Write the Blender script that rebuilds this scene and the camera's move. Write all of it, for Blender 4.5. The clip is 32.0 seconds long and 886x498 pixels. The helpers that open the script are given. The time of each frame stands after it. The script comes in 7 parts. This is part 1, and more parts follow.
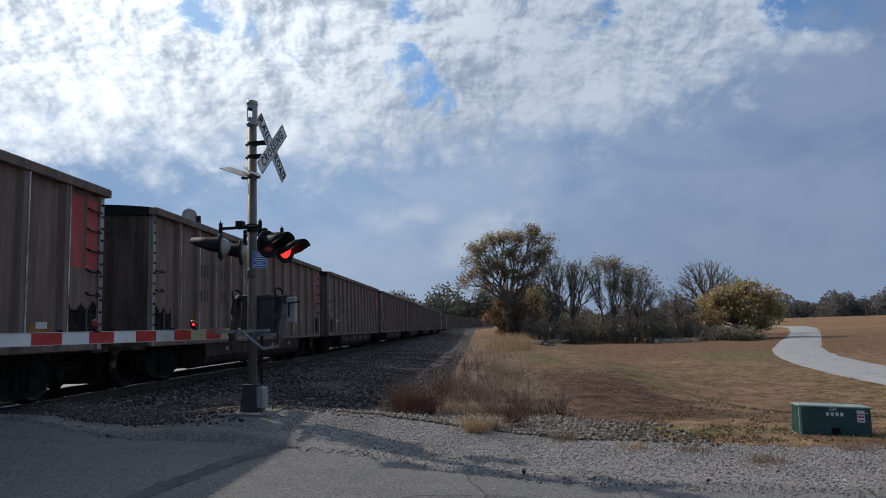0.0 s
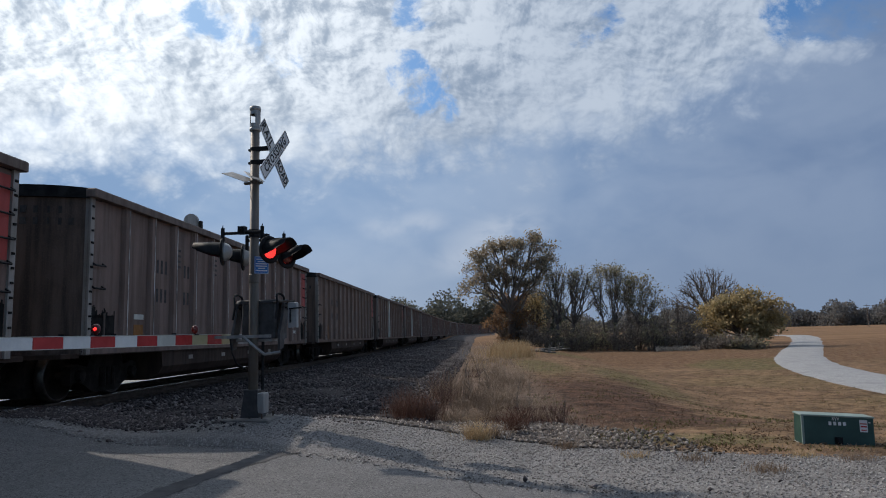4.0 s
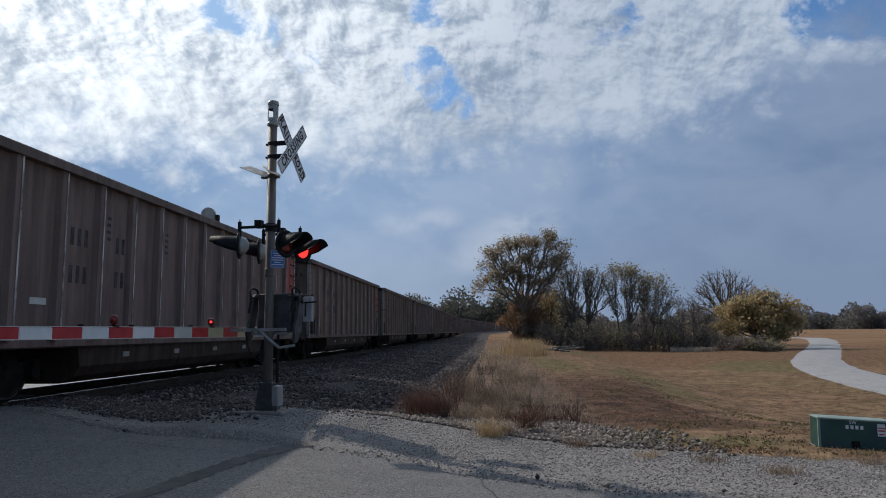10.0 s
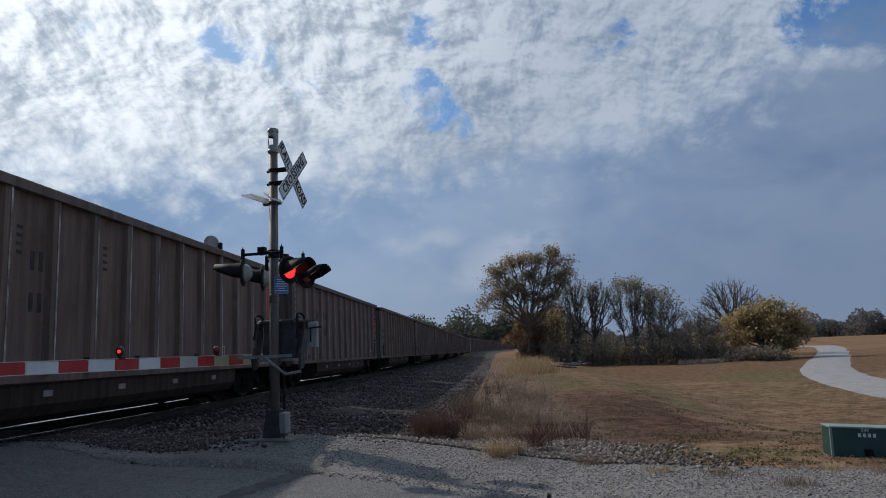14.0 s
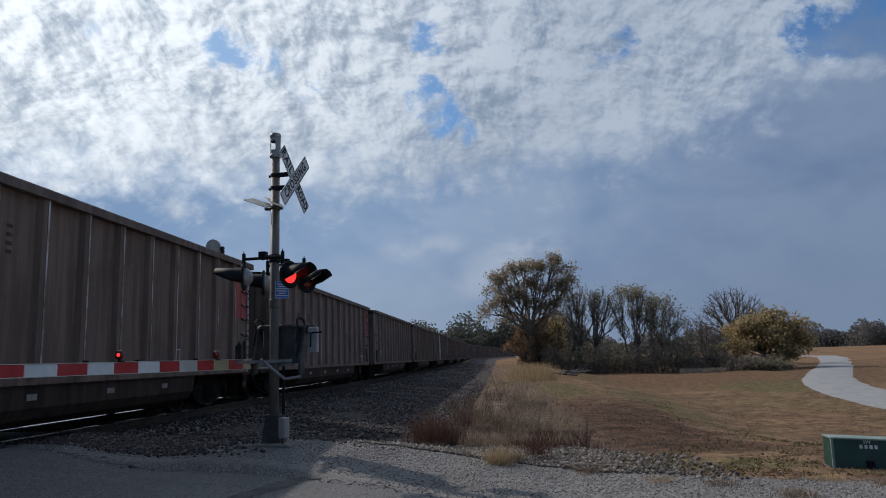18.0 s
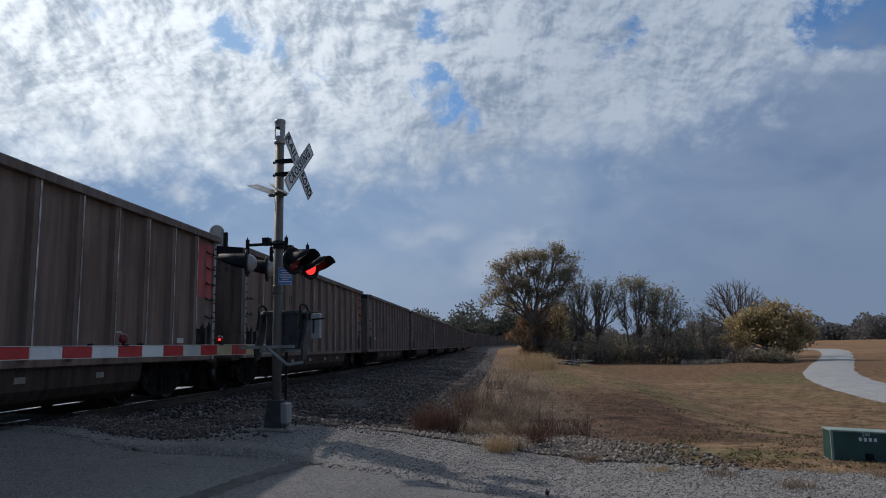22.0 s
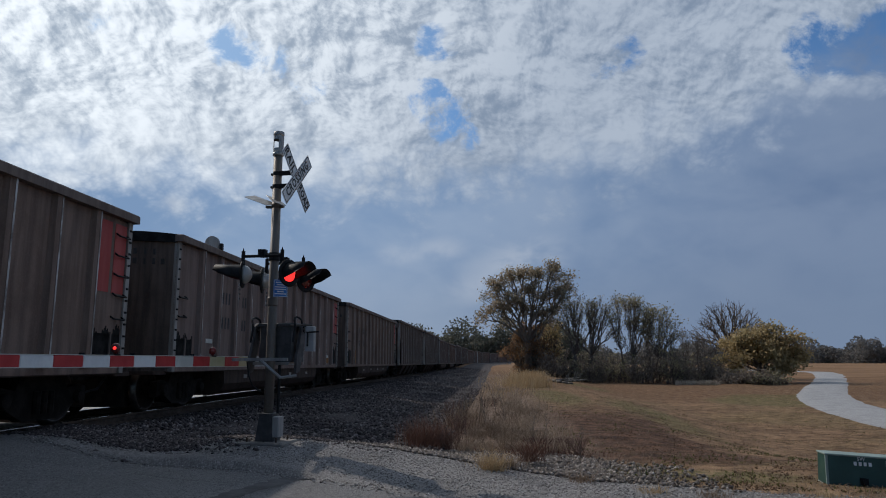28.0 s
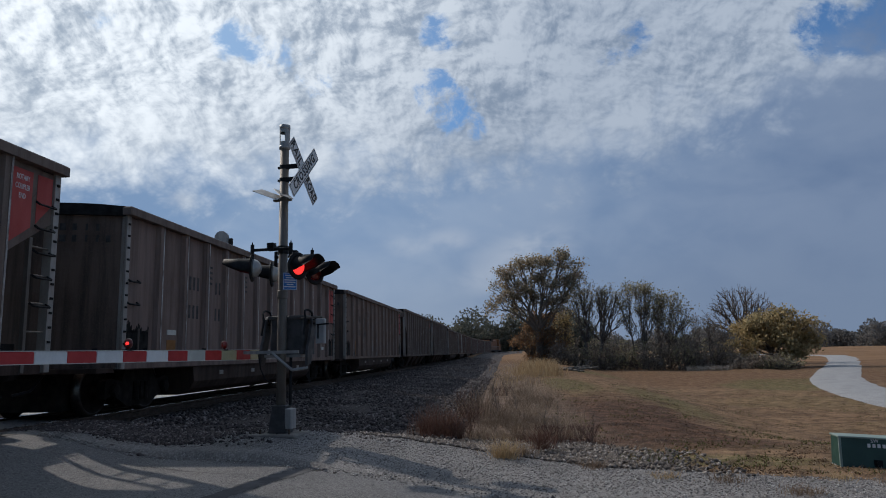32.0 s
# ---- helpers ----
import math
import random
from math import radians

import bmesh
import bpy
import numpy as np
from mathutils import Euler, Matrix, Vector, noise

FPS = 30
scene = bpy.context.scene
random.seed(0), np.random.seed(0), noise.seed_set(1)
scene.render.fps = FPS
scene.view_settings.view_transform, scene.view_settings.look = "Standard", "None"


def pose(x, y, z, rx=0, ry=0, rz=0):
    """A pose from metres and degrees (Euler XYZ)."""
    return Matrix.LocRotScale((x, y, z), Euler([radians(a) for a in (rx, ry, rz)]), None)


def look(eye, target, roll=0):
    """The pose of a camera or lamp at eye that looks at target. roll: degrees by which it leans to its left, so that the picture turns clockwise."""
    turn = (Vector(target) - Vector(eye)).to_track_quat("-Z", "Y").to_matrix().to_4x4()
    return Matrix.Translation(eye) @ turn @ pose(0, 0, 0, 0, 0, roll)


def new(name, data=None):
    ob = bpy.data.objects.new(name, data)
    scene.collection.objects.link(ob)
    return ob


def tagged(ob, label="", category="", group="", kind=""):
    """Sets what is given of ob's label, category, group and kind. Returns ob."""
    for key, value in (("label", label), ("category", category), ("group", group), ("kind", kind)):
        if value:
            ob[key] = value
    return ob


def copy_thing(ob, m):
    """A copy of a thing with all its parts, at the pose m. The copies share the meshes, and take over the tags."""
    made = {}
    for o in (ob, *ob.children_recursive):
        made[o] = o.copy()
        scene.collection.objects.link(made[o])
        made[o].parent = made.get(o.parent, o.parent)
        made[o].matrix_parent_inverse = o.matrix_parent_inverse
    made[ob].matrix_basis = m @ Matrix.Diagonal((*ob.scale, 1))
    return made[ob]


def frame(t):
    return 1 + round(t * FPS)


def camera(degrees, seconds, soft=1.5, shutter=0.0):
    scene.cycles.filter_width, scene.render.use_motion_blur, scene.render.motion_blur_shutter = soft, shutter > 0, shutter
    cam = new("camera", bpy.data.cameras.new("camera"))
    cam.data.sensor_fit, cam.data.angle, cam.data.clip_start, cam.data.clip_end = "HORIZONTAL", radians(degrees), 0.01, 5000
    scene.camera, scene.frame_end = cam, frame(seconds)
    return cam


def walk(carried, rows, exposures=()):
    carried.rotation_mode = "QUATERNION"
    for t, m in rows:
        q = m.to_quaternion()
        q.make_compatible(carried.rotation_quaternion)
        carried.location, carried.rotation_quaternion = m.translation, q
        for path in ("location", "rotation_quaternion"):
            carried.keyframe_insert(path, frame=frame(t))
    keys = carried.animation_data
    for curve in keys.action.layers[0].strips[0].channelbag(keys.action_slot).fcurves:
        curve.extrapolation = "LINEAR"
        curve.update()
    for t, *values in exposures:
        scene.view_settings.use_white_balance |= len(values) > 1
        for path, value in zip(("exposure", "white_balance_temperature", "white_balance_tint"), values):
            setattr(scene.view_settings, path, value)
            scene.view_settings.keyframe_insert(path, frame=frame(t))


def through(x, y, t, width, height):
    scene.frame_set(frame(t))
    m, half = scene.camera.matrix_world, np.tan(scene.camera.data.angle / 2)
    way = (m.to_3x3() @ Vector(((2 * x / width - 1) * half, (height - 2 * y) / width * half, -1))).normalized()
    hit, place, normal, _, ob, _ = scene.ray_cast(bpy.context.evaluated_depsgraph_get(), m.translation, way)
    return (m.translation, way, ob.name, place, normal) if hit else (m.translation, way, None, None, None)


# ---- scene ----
cam = camera(66.0, 32.0, 1.0)
# seconds, x, y, z, yaw, pitch, roll: a phone held in the hands of a standing viewer
PATH = [
    (0.0, 0.0, 0.0, 1.6, 2.83, 6.6, -1.9), (0.5, 0.003, 0.011, 1.618, 3.06, 6.7, -1.53), (1.0, -0.007, 0.009, 1.605, 3.47, 7.07, -1.4),
    (1.5, -0.007, 0.01, 1.615, 2.95, 6.56, -1.2), (2.0, 0.004, 0.018, 1.602, 2.51, 7.06, -1.09), (2.5, -0.008, 0.005, 1.597, 2.91, 7.61, -1.26),
    (4.5, -0.009, 0.004, 1.598, 2.91, 6.78, -1.59), (5.0, -0.011, 0.002, 1.593, 2.74, 6.45, -1.32), (5.5, -0.006, -0.007, 1.594, 2.79, 6.57, -1.88),
    (6.0, -0.005, -0.019, 1.601, 2.35, 7.51, -1.97), (6.5, 0.004, -0.012, 1.604, 3.47, 6.17, -1.79), (7.0, -0.002, -0.006, 1.6, 3.87, 5.52, -2.13),
    (7.5, 0.001, -0.013, 1.584, 5.39, 5.83, -2.41), (8.0, -0.0, -0.014, 1.606, 5.29, 7.03, -1.86), (8.5, -0.003, -0.016, 1.599, 4.78, 6.09, -1.34),
    (9.0, -0.016, 0.002, 1.589, 4.6, 5.88, -0.97), (9.5, -0.017, 0.006, 1.59, 3.51, 6.65, -0.24), (10.0, -0.015, 0.0, 1.589, 4.18, 6.93, -0.62),
    (10.5, -0.013, -0.007, 1.594, 3.96, 7.2, -0.8), (11.0, -0.014, 0.001, 1.599, 3.82, 7.29, -1.17), (11.5, -0.007, -0.009, 1.595, 3.53, 7.9, -1.72),
    (12.0, -0.004, -0.022, 1.605, 3.57, 8.47, -1.73), (12.5, -0.006, -0.016, 1.602, 2.47, 8.74, -1.35), (13.0, 0.012, 0.026, 1.588, 2.7, 8.07, -2.57),
    (13.5, -0.004, -0.012, 1.597, 3.8, 7.79, -2.5), (14.0, -0.013, -0.017, 1.598, 4.37, 8.6, -2.54), (14.5, -0.009, 0.014, 1.598, 3.94, 8.57, -2.01),
    (16.5, -0.005, -0.002, 1.595, 4.08, 9.32, -2.01), (17.0, -0.0, -0.014, 1.599, 4.76, 8.95, -1.9), (17.5, 0.009, -0.011, 1.617, 5.79, 8.93, -1.69),
    (18.0, 0.001, -0.006, 1.604, 4.53, 9.11, -1.96), (18.5, 0.003, -0.009, 1.6, 5.44, 8.77, -1.7), (19.0, 0.001, 0.006, 1.603, 4.73, 8.66, -1.69),
    (19.5, 0.002, -0.001, 1.598, 4.35, 8.36, -2.02), (20.0, 0.008, -0.003, 1.603, 4.73, 8.8, -2.2), (20.5, 0.01, -0.026, 1.603, 4.86, 8.71, -1.51),
    (21.0, 0.008, -0.017, 1.616, 5.01, 8.55, -1.69), (21.5, 0.002, -0.023, 1.598, 4.43, 8.69, -1.42), (22.0, 0.0, -0.02, 1.597, 4.82, 8.16, -1.21),
    (22.5, -0.007, -0.023, 1.593, 4.77, 8.59, -1.36), (23.0, -0.003, -0.017, 1.587, 5.1, 7.25, -1.5), (23.5, -0.004, -0.007, 1.592, 6.03, 6.79, -1.87),
    (24.0, -0.004, -0.009, 1.583, 5.5, 6.89, -1.91), (24.5, -0.01, -0.005, 1.589, 4.5, 7.34, -1.46), (25.0, -0.023, 0.024, 1.59, 5.25, 7.85, -0.96),
    (25.5, -0.02, 0.025, 1.594, 4.45, 8.68, -0.86), (27.5, -0.007, -0.005, 1.597, 4.41, 9.66, -0.53), (28.0, -0.016, 0.001, 1.595, 4.43, 9.46, -0.15),
    (28.5, -0.018, 0.005, 1.599, 4.82, 9.38, -0.03), (29.0, -0.005, -0.019, 1.586, 4.93, 9.88, -0.27), (29.5, -0.006, -0.001, 1.583, 4.69, 9.3, -0.35),
    (30.0, -0.005, -0.013, 1.595, 4.11, 9.54, -0.75), (30.5, 0.007, -0.007, 1.598, 4.08, 9.68, -0.91), (31.0, -0.001, -0.023, 1.591, 4.52, 9.5, -0.6),
    (31.5, -0.008, -0.006, 1.592, 4.55, 9.29, -0.98), (32.0, -0.006, 0.0, 1.584, 5.19, 8.68, -1.2),
]

def eye_pose(x, y, z, yaw, pitch, roll):
    a, p = radians(yaw), radians(pitch)
    ahead = Vector((-math.sin(a) * math.cos(p), math.cos(a) * math.cos(p), math.sin(p)))
    return look((x, y, z), Vector((x, y, z)) + ahead, roll)


EXPOSURES = [(0, 0.12, 6450, 10), (5, 0.08, 6420, 10), (9, 0.06, 6400, 10), (12, 0.0, 6380, 10), (13, -0.13, 6350, 10), (20, -0.14, 6320, 10), (28, -0.19, 6300, 10), (32, -0.19, 6300, 10)]
walk(cam, [(r[0], eye_pose(*r[1:])) for r in PATH], EXPOSURES)

# ---- world and sun ----
SUN_AZ, SUN_EL = -57.5, 39.3  # degrees; azimuth from +y towards +x
SUN_DIR = Vector((math.sin(radians(SUN_AZ)) * math.cos(radians(SUN_EL)),
                  math.cos(radians(SUN_AZ)) * math.cos(radians(SUN_EL)), math.sin(radians(SUN_EL))))
sun = new("sun", bpy.data.lights.new("sun", "SUN"))
sun.data.energy, sun.data.angle, sun.data.color = 2.45, radians(0.8), (1.0, 0.905, 0.80)
sun.matrix_world = look(SUN_DIR * 50, (0, 0, 0))


class Nodes:
    """Short-hand for wiring a node tree."""

    def __init__(self, tree):
        self.tree = tree
        tree.nodes.clear()

    def add(self, kind, **values):
        node = self.tree.nodes.new(kind)
        for key, value in values.items():
            if key == "operation":
                node.operation = value
            elif key == "blend":
                node.blend_type = value
            elif key == "data_type":
                node.data_type = value
            elif key == "feature":
                node.feature = value
            elif key == "noise_type":
                node.noise_type = value
        return node

    def put(self, socket, value):
        if isinstance(value, bpy.types.NodeSocket):
            self.tree.links.new(value, socket)
        elif value is not None:
            socket.default_value = value

    def math(self, op, a, b=None, c=None, clamp=False):
        n = self.add("ShaderNodeMath", operation=op)
        n.use_clamp = clamp
        for s, v in zip(n.inputs, (a, b, c)):
            self.put(s, v)
        return n.outputs[0]

    def vmath(self, op, a, b=None, scale=None):
        n = self.add("ShaderNodeVectorMath", operation=op)
        self.put(n.inputs[0], a)
        if b is not None:
            self.put(n.inputs[1], b)
        if scale is not None:
            self.put(n.inputs["Scale"], scale)
        return n.outputs["Value"] if op in ("DOT_PRODUCT", "LENGTH") else n.outputs[0]

    def noise(self, vector, scale, detail=4.0, rough=0.55, distortion=0.0, out="Fac"):
        n = self.add("ShaderNodeTexNoise")
        self.put(n.inputs["Vector"], vector)
        for key, value in (("Scale", scale), ("Detail", detail), ("Roughness", rough), ("Distortion", distortion)):
            self.put(n.inputs[key], value)
        return n.outputs[out]

    def ramp(self, fac, lo, hi, a=0.0, b=1.0, smooth=True):
        n = self.add("ShaderNodeMapRange")
        n.interpolation_type = "SMOOTHSTEP" if smooth else "LINEAR"
        for s, v in zip(n.inputs, (fac, lo, hi, a, b)):
            self.put(s, v)
        return n.outputs[0]

    def mix(self, fac, a, b, blend="MIX"):
        n = self.add("ShaderNodeMix", data_type="RGBA", blend=blend)
        self.put(n.inputs[0], fac)
        for s, v in ((n.inputs[6], a), (n.inputs[7], b)):
            if isinstance(v, tuple) and len(v) == 3:
                v = (*v, 1.0)
            self.put(s, v)
        return n.outputs[2]

    def xyz(self, vector):
        n = self.add("ShaderNodeSeparateXYZ")
        self.put(n.inputs[0], vector)
        return n.outputs

    def vec(self, x, y, z):
        n = self.add("ShaderNodeCombineXYZ")
        for s, v in zip(n.inputs, (x, y, z)):
            self.put(s, v)
        return n.outputs[0]


def aim(azimuth, elevation):
    a, e = radians(azimuth), radians(elevation)
    return (math.sin(a) * math.cos(e), math.cos(a) * math.cos(e), math.sin(e))


# bearing, height, half width (degrees) and strength of each blue gap in the cloud deck
GAPS = [(-33.0, 25.2, 1.6, 0.5), (-22.3, 24.6, 2.6, 0.95), (-19.2, 24.2, 2.2, 0.80), (-16.0, 22.8, 2.4, 0.80), (-5.0, 26.2, 2.2, 0.95), (-5.5, 21.6, 2.6, 1.0),
        (-3.6, 20.2, 2.6, 1.0), (-2.1, 18.7, 1.6, 0.9), (11.7, 24.7, 1.9, 0.75), (9.7, 23.3, 1.7, 0.70), (26.0, 22.8, 2.8, 1.2), (28.4, 21.8, 2.6, 1.2), (30.6, 22.2, 3.2, 1.3),
        (36.0, 22.5, 6.0, 1.3)]


def make_world():
    world = bpy.data.worlds.new("sky")
    scene.world = world
    world.use_nodes = True
    n = Nodes(world.node_tree)
    way = n.add("ShaderNodeTexCoord").outputs["Generated"]
    x, y, z = n.xyz(way)
    up = n.math("MAXIMUM", z, 0.0)
    # clear air
    sky = n.add("ShaderNodeTexSky")
    sky.sky_type, sky.sun_disc = "NISHITA", False
    sky.sun_elevation, sky.sun_rotation = radians(SUN_EL), radians(SUN_AZ)
    sky.air_density, sky.dust_density, sky.ozone_density = 1.0, 0.3, 3.0
    clear = n.vmath("MULTIPLY", n.vmath("SCALE", sky.outputs[0], scale=0.105), (0.66, 0.90, 1.08))
    # broken cloud deck, seen on a sheet overhead: billows at several sizes, lit from the sun's side
    sheet = n.math("ADD", up, 0.70)
    plane = n.vec(n.math("DIVIDE", x, sheet), n.math("DIVIDE", y, sheet), 0.0)
    warp = n.noise(plane, 7.0, 3.0, 0.5, out="Color")
    bent = n.vmath("ADD", plane, n.vmath("SCALE", n.vmath("SUBTRACT", warp, (0.5, 0.5, 0.5)), scale=0.06))
    sunward = n.vmath("DOT_PRODUCT", way, tuple(SUN_DIR))

    def billows(vector, scale, detail):
        cells = n.add("ShaderNodeTexVoronoi")
        cells.voronoi_dimensions, cells.feature, cells.normalize = "2D", "SMOOTH_F1", True
        n.put(cells.inputs["Vector"], vector)
        for key, value in (("Scale", scale), ("Detail", detail), ("Roughness", 0.55), ("Lacunarity", 2.3), ("Smoothness", 0.12)):
            cells.inputs[key].default_value = value
        return n.math("SUBTRACT", 1.0, cells.outputs["Distance"])

    puffs = billows(bent, 15.0, 3.0)

    def thickness(vector):
        return n.math("ADD", n.math("MULTIPLY", billows(vector, 15.0, 3.0), 1.3), n.math("MULTIPLY", n.noise(vector, 11.0, 7.0, 0.58), 0.8))

    big = n.noise(bent, 6.0, 4.0, 0.55)
    heap = thickness(bent)
    heap_sunward = thickness(n.vmath("ADD", bent, (-0.013, -0.014, 0.0)))
    # broken places through which the blue shows
    gap = None
    for az, el, wide, much in GAPS:
        near = n.vmath("DOT_PRODUCT", way, aim(az, el))
        spot = n.ramp(near, math.cos(radians(wide * 1.25)), 1.0, 0.0, much)
        gap = spot if gap is None else n.math("MAXIMUM", gap, spot)
    crumbs = n.noise(bent, 24.0, 8.0, 0.70, 0.2)
    broken = n.math("ADD", n.math("MULTIPLY", crumbs, 0.65), n.math("MULTIPLY", puffs, 0.26))
    holes = n.math("SUBTRACT", n.math("ADD", n.math("MULTIPLY", gap, 0.30), 0.27), broken)
    cover = n.ramp(holes, -0.05, 0.12, 1.0, 0.0)
    lit = n.ramp(sunward, 0.52, 0.985, 0.0, 1.0)
    curls = n.noise(bent, 38.0, 6.0, 0.60)
    curls_sunward = n.noise(n.vmath("ADD", bent, (-0.004, -0.0045, 0.0)), 38.0, 6.0, 0.60)
    relief = n.math("ADD", n.math("SUBTRACT", heap, heap_sunward), n.math("MULTIPLY", n.math("SUBTRACT", curls, curls_sunward), 2.2))
    broad = n.noise(n.vmath("MULTIPLY", way, (1.0, 1.0, 2.4)), 7.5, 5.0, 0.55, 0.8)
    shade = n.math("ADD", n.math("MULTIPLY", relief, n.ramp(up, 0.22, 0.40, 0.25, 0.95)),
                   n.math("ADD", n.math("MULTIPLY", n.math("SUBTRACT", big, 0.5), 1.6), n.math("MULTIPLY", n.math("SUBTRACT", broad, 0.5), 1.0)))
    shade = n.math("ADD", shade, n.math("MULTIPLY", n.math("SUBTRACT", puffs, 0.62), n.ramp(up, 0.22, 0.40, 0.2, 0.75)))
    shade = n.ramp(n.math("ADD", shade, n.math("MULTIPLY", n.math("SUBTRACT", 1.0, cover), 0.30)), -0.66, 0.48)
    density = n.math("MULTIPLY", heap, 0.65)
    dim = n.mix(lit, (0.240, 0.310, 0.420), (0.43, 0.51, 0.61))
    bright = n.mix(lit, (0.475, 0.545, 0.645), (1.13, 1.19, 1.23))
    cloud = n.mix(shade, dim, bright)
    clear = n.mix(n.math("MULTIPLY", lit, 0.8), clear, (0.44, 0.62, 0.84))
    # smooth veil below the deck
    layers = n.vec(n.math("MULTIPLY", x, 1.0), n.math("MULTIPLY", y, 1.0), n.math("MULTIPLY", z, 1.7))
    soft = n.noise(layers, 4.0, 4.0, 0.5, 0.5)
    wisps = n.noise(layers, 11.0, 4.0, 0.5, 0.3)
    near_sun = n.ramp(sunward, 0.15, 0.80)
    veil_dark = n.mix(near_sun, (0.145, 0.214, 0.352), (0.225, 0.345, 0.54))
    veil_light = n.mix(near_sun, (0.210, 0.280, 0.412), (0.345, 0.450, 0.61))
    veil = n.mix(n.ramp(n.math("ADD", n.math("MULTIPLY", soft, 0.7), n.math("MULTIPLY", wisps, 0.3)), 0.36, 0.64), veil_dark, veil_light)
    pale = n.mix(n.ramp(sunward, 0.15, 0.75), (0.200, 0.266, 0.380), (0.36, 0.440, 0.56))
    veil = n.mix(n.ramp(up, 0.0, 0.19, 0.9, 0.0), veil, pale)
    # small flat clouds low on the left and a faint patch above the trees
    for az, el, wide, much in ((-34.5, 13.5, 2.2, 0.55), (-26.6, 12.4, 2.2, 0.5), (-8.0, 9.0, 3.0, 0.35), (-4.5, 9.5, 3.0, 0.35), (1.0, 7.5, 5.5, 0.40), (3.5, 8.8, 5.0, 0.32), (-1.5, 6.0, 4.0, 0.30)):
        toward = aim(az, el)
        near = n.vmath("LENGTH", n.vmath("MULTIPLY", n.vmath("SUBTRACT", way, toward), (1.0, 1.0, 2.2)))
        veil = n.mix(n.math("MULTIPLY", n.ramp(near, math.radians(wide), 0.0, 0.0, much), n.ramp(wisps, 0.35, 0.6)), veil, (0.62, 0.66, 0.72))
    deck = n.mix(cover, clear, cloud)
    rim = n.math("ADD", up, n.math("MULTIPLY", n.math("SUBTRACT", density, 0.90), 0.20))
    lift = n.math("ADD", n.math("MULTIPLY", x, 0.05), n.math("MULTIPLY", n.math("MAXIMUM", n.math("SUBTRACT", x, 0.18), 0.0), 0.26))
    edge = n.ramp(n.math("SUBTRACT", rim, lift), 0.203, 0.308)
    color = n.mix(edge, veil, deck)
    # away from the sun the sky is a plain deep blue with broken cloud
    behind = n.ramp(y, -0.25, 0.35, 0.0, 1.0)
    back = n.mix(n.math("MULTIPLY", cover, 0.35), n.vmath("SCALE", clear, scale=0.75), (0.19, 0.225, 0.28))
    color = n.mix(behind, back, color)
    shader = n.add("ShaderNodeBackground")
    n.put(shader.inputs[0], color)
    shader.inputs[1].default_value = 1.0
    out = n.add("ShaderNodeOutputWorld")
    n.tree.links.new(shader.outputs[0], out.inputs[0])


make_world()

# ---- materials ----


def material(name, build):
    mat = bpy.data.materials.new(name)
    mat.use_nodes = True
    n = Nodes(mat.node_tree)
    bsdf = n.add("ShaderNodeBsdfPrincipled")
    out = n.add("ShaderNodeOutputMaterial")
    n.tree.links.new(bsdf.outputs[0], out.inputs[0])
    build(n, bsdf)
    return mat


def bump(n, bsdf, height, strength, distance):
    b = n.add("ShaderNodeBump")
    n.put(b.inputs["Height"], height)
    b.inputs["Strength"].default_value, b.inputs["Distance"].default_value = strength, distance
    n.tree.links.new(b.outputs[0], bsdf.inputs["Normal"])


def plain(name, a, b, rough=0.7, metal=0.0, scale=6.0, grain=60.0, relief=0.15, emit=None, coat=0.0, streak=1.0):
    """A surface of two mottled tones with fine grain."""

    def build(n, bsdf):
        co = n.add("ShaderNodeTexCoord").outputs["Object"]
        rnd = n.add("ShaderNodeObjectInfo").outputs["Random"]
        co = n.vmath("ADD", co, n.vec(n.math("MULTIPLY", rnd, 37.0), n.math("MULTIPLY", rnd, 11.0), 0.0))
        stretched = n.vmath("MULTIPLY", co, (1.0, 1.0, 1.0 / streak))
        one = n.noise(stretched, scale, 5.0, 0.6)
        two = n.noise(co, grain, 3.0, 0.6)
        fac = n.math("ADD", n.ramp(one, 0.35, 0.68, 0.0, 0.8), n.math("MULTIPLY", n.math("SUBTRACT", two, 0.5), 0.6), clamp=True)
        n.put(bsdf.inputs["Base Color"], n.mix(fac, a, b))
        n.put(bsdf.inputs["Roughness"], n.ramp(one, 0.3, 0.7, min(rough + 0.08, 1.0), max(rough - 0.08, 0.05)))
        bsdf.inputs["Metallic"].default_value = metal
        bsdf.inputs["Coat Weight"].default_value = coat
        if emit:
            bsdf.inputs["Emission Color"].default_value = (*emit[0], 1.0)
            bsdf.inputs["Emission Strength"].default_value = emit[1]
        if relief:
            bump(n, bsdf, two, relief, 0.01)

    return material(name, build)


def ground_position(n):
    return n.add("ShaderNodeNewGeometry").outputs["Position"]


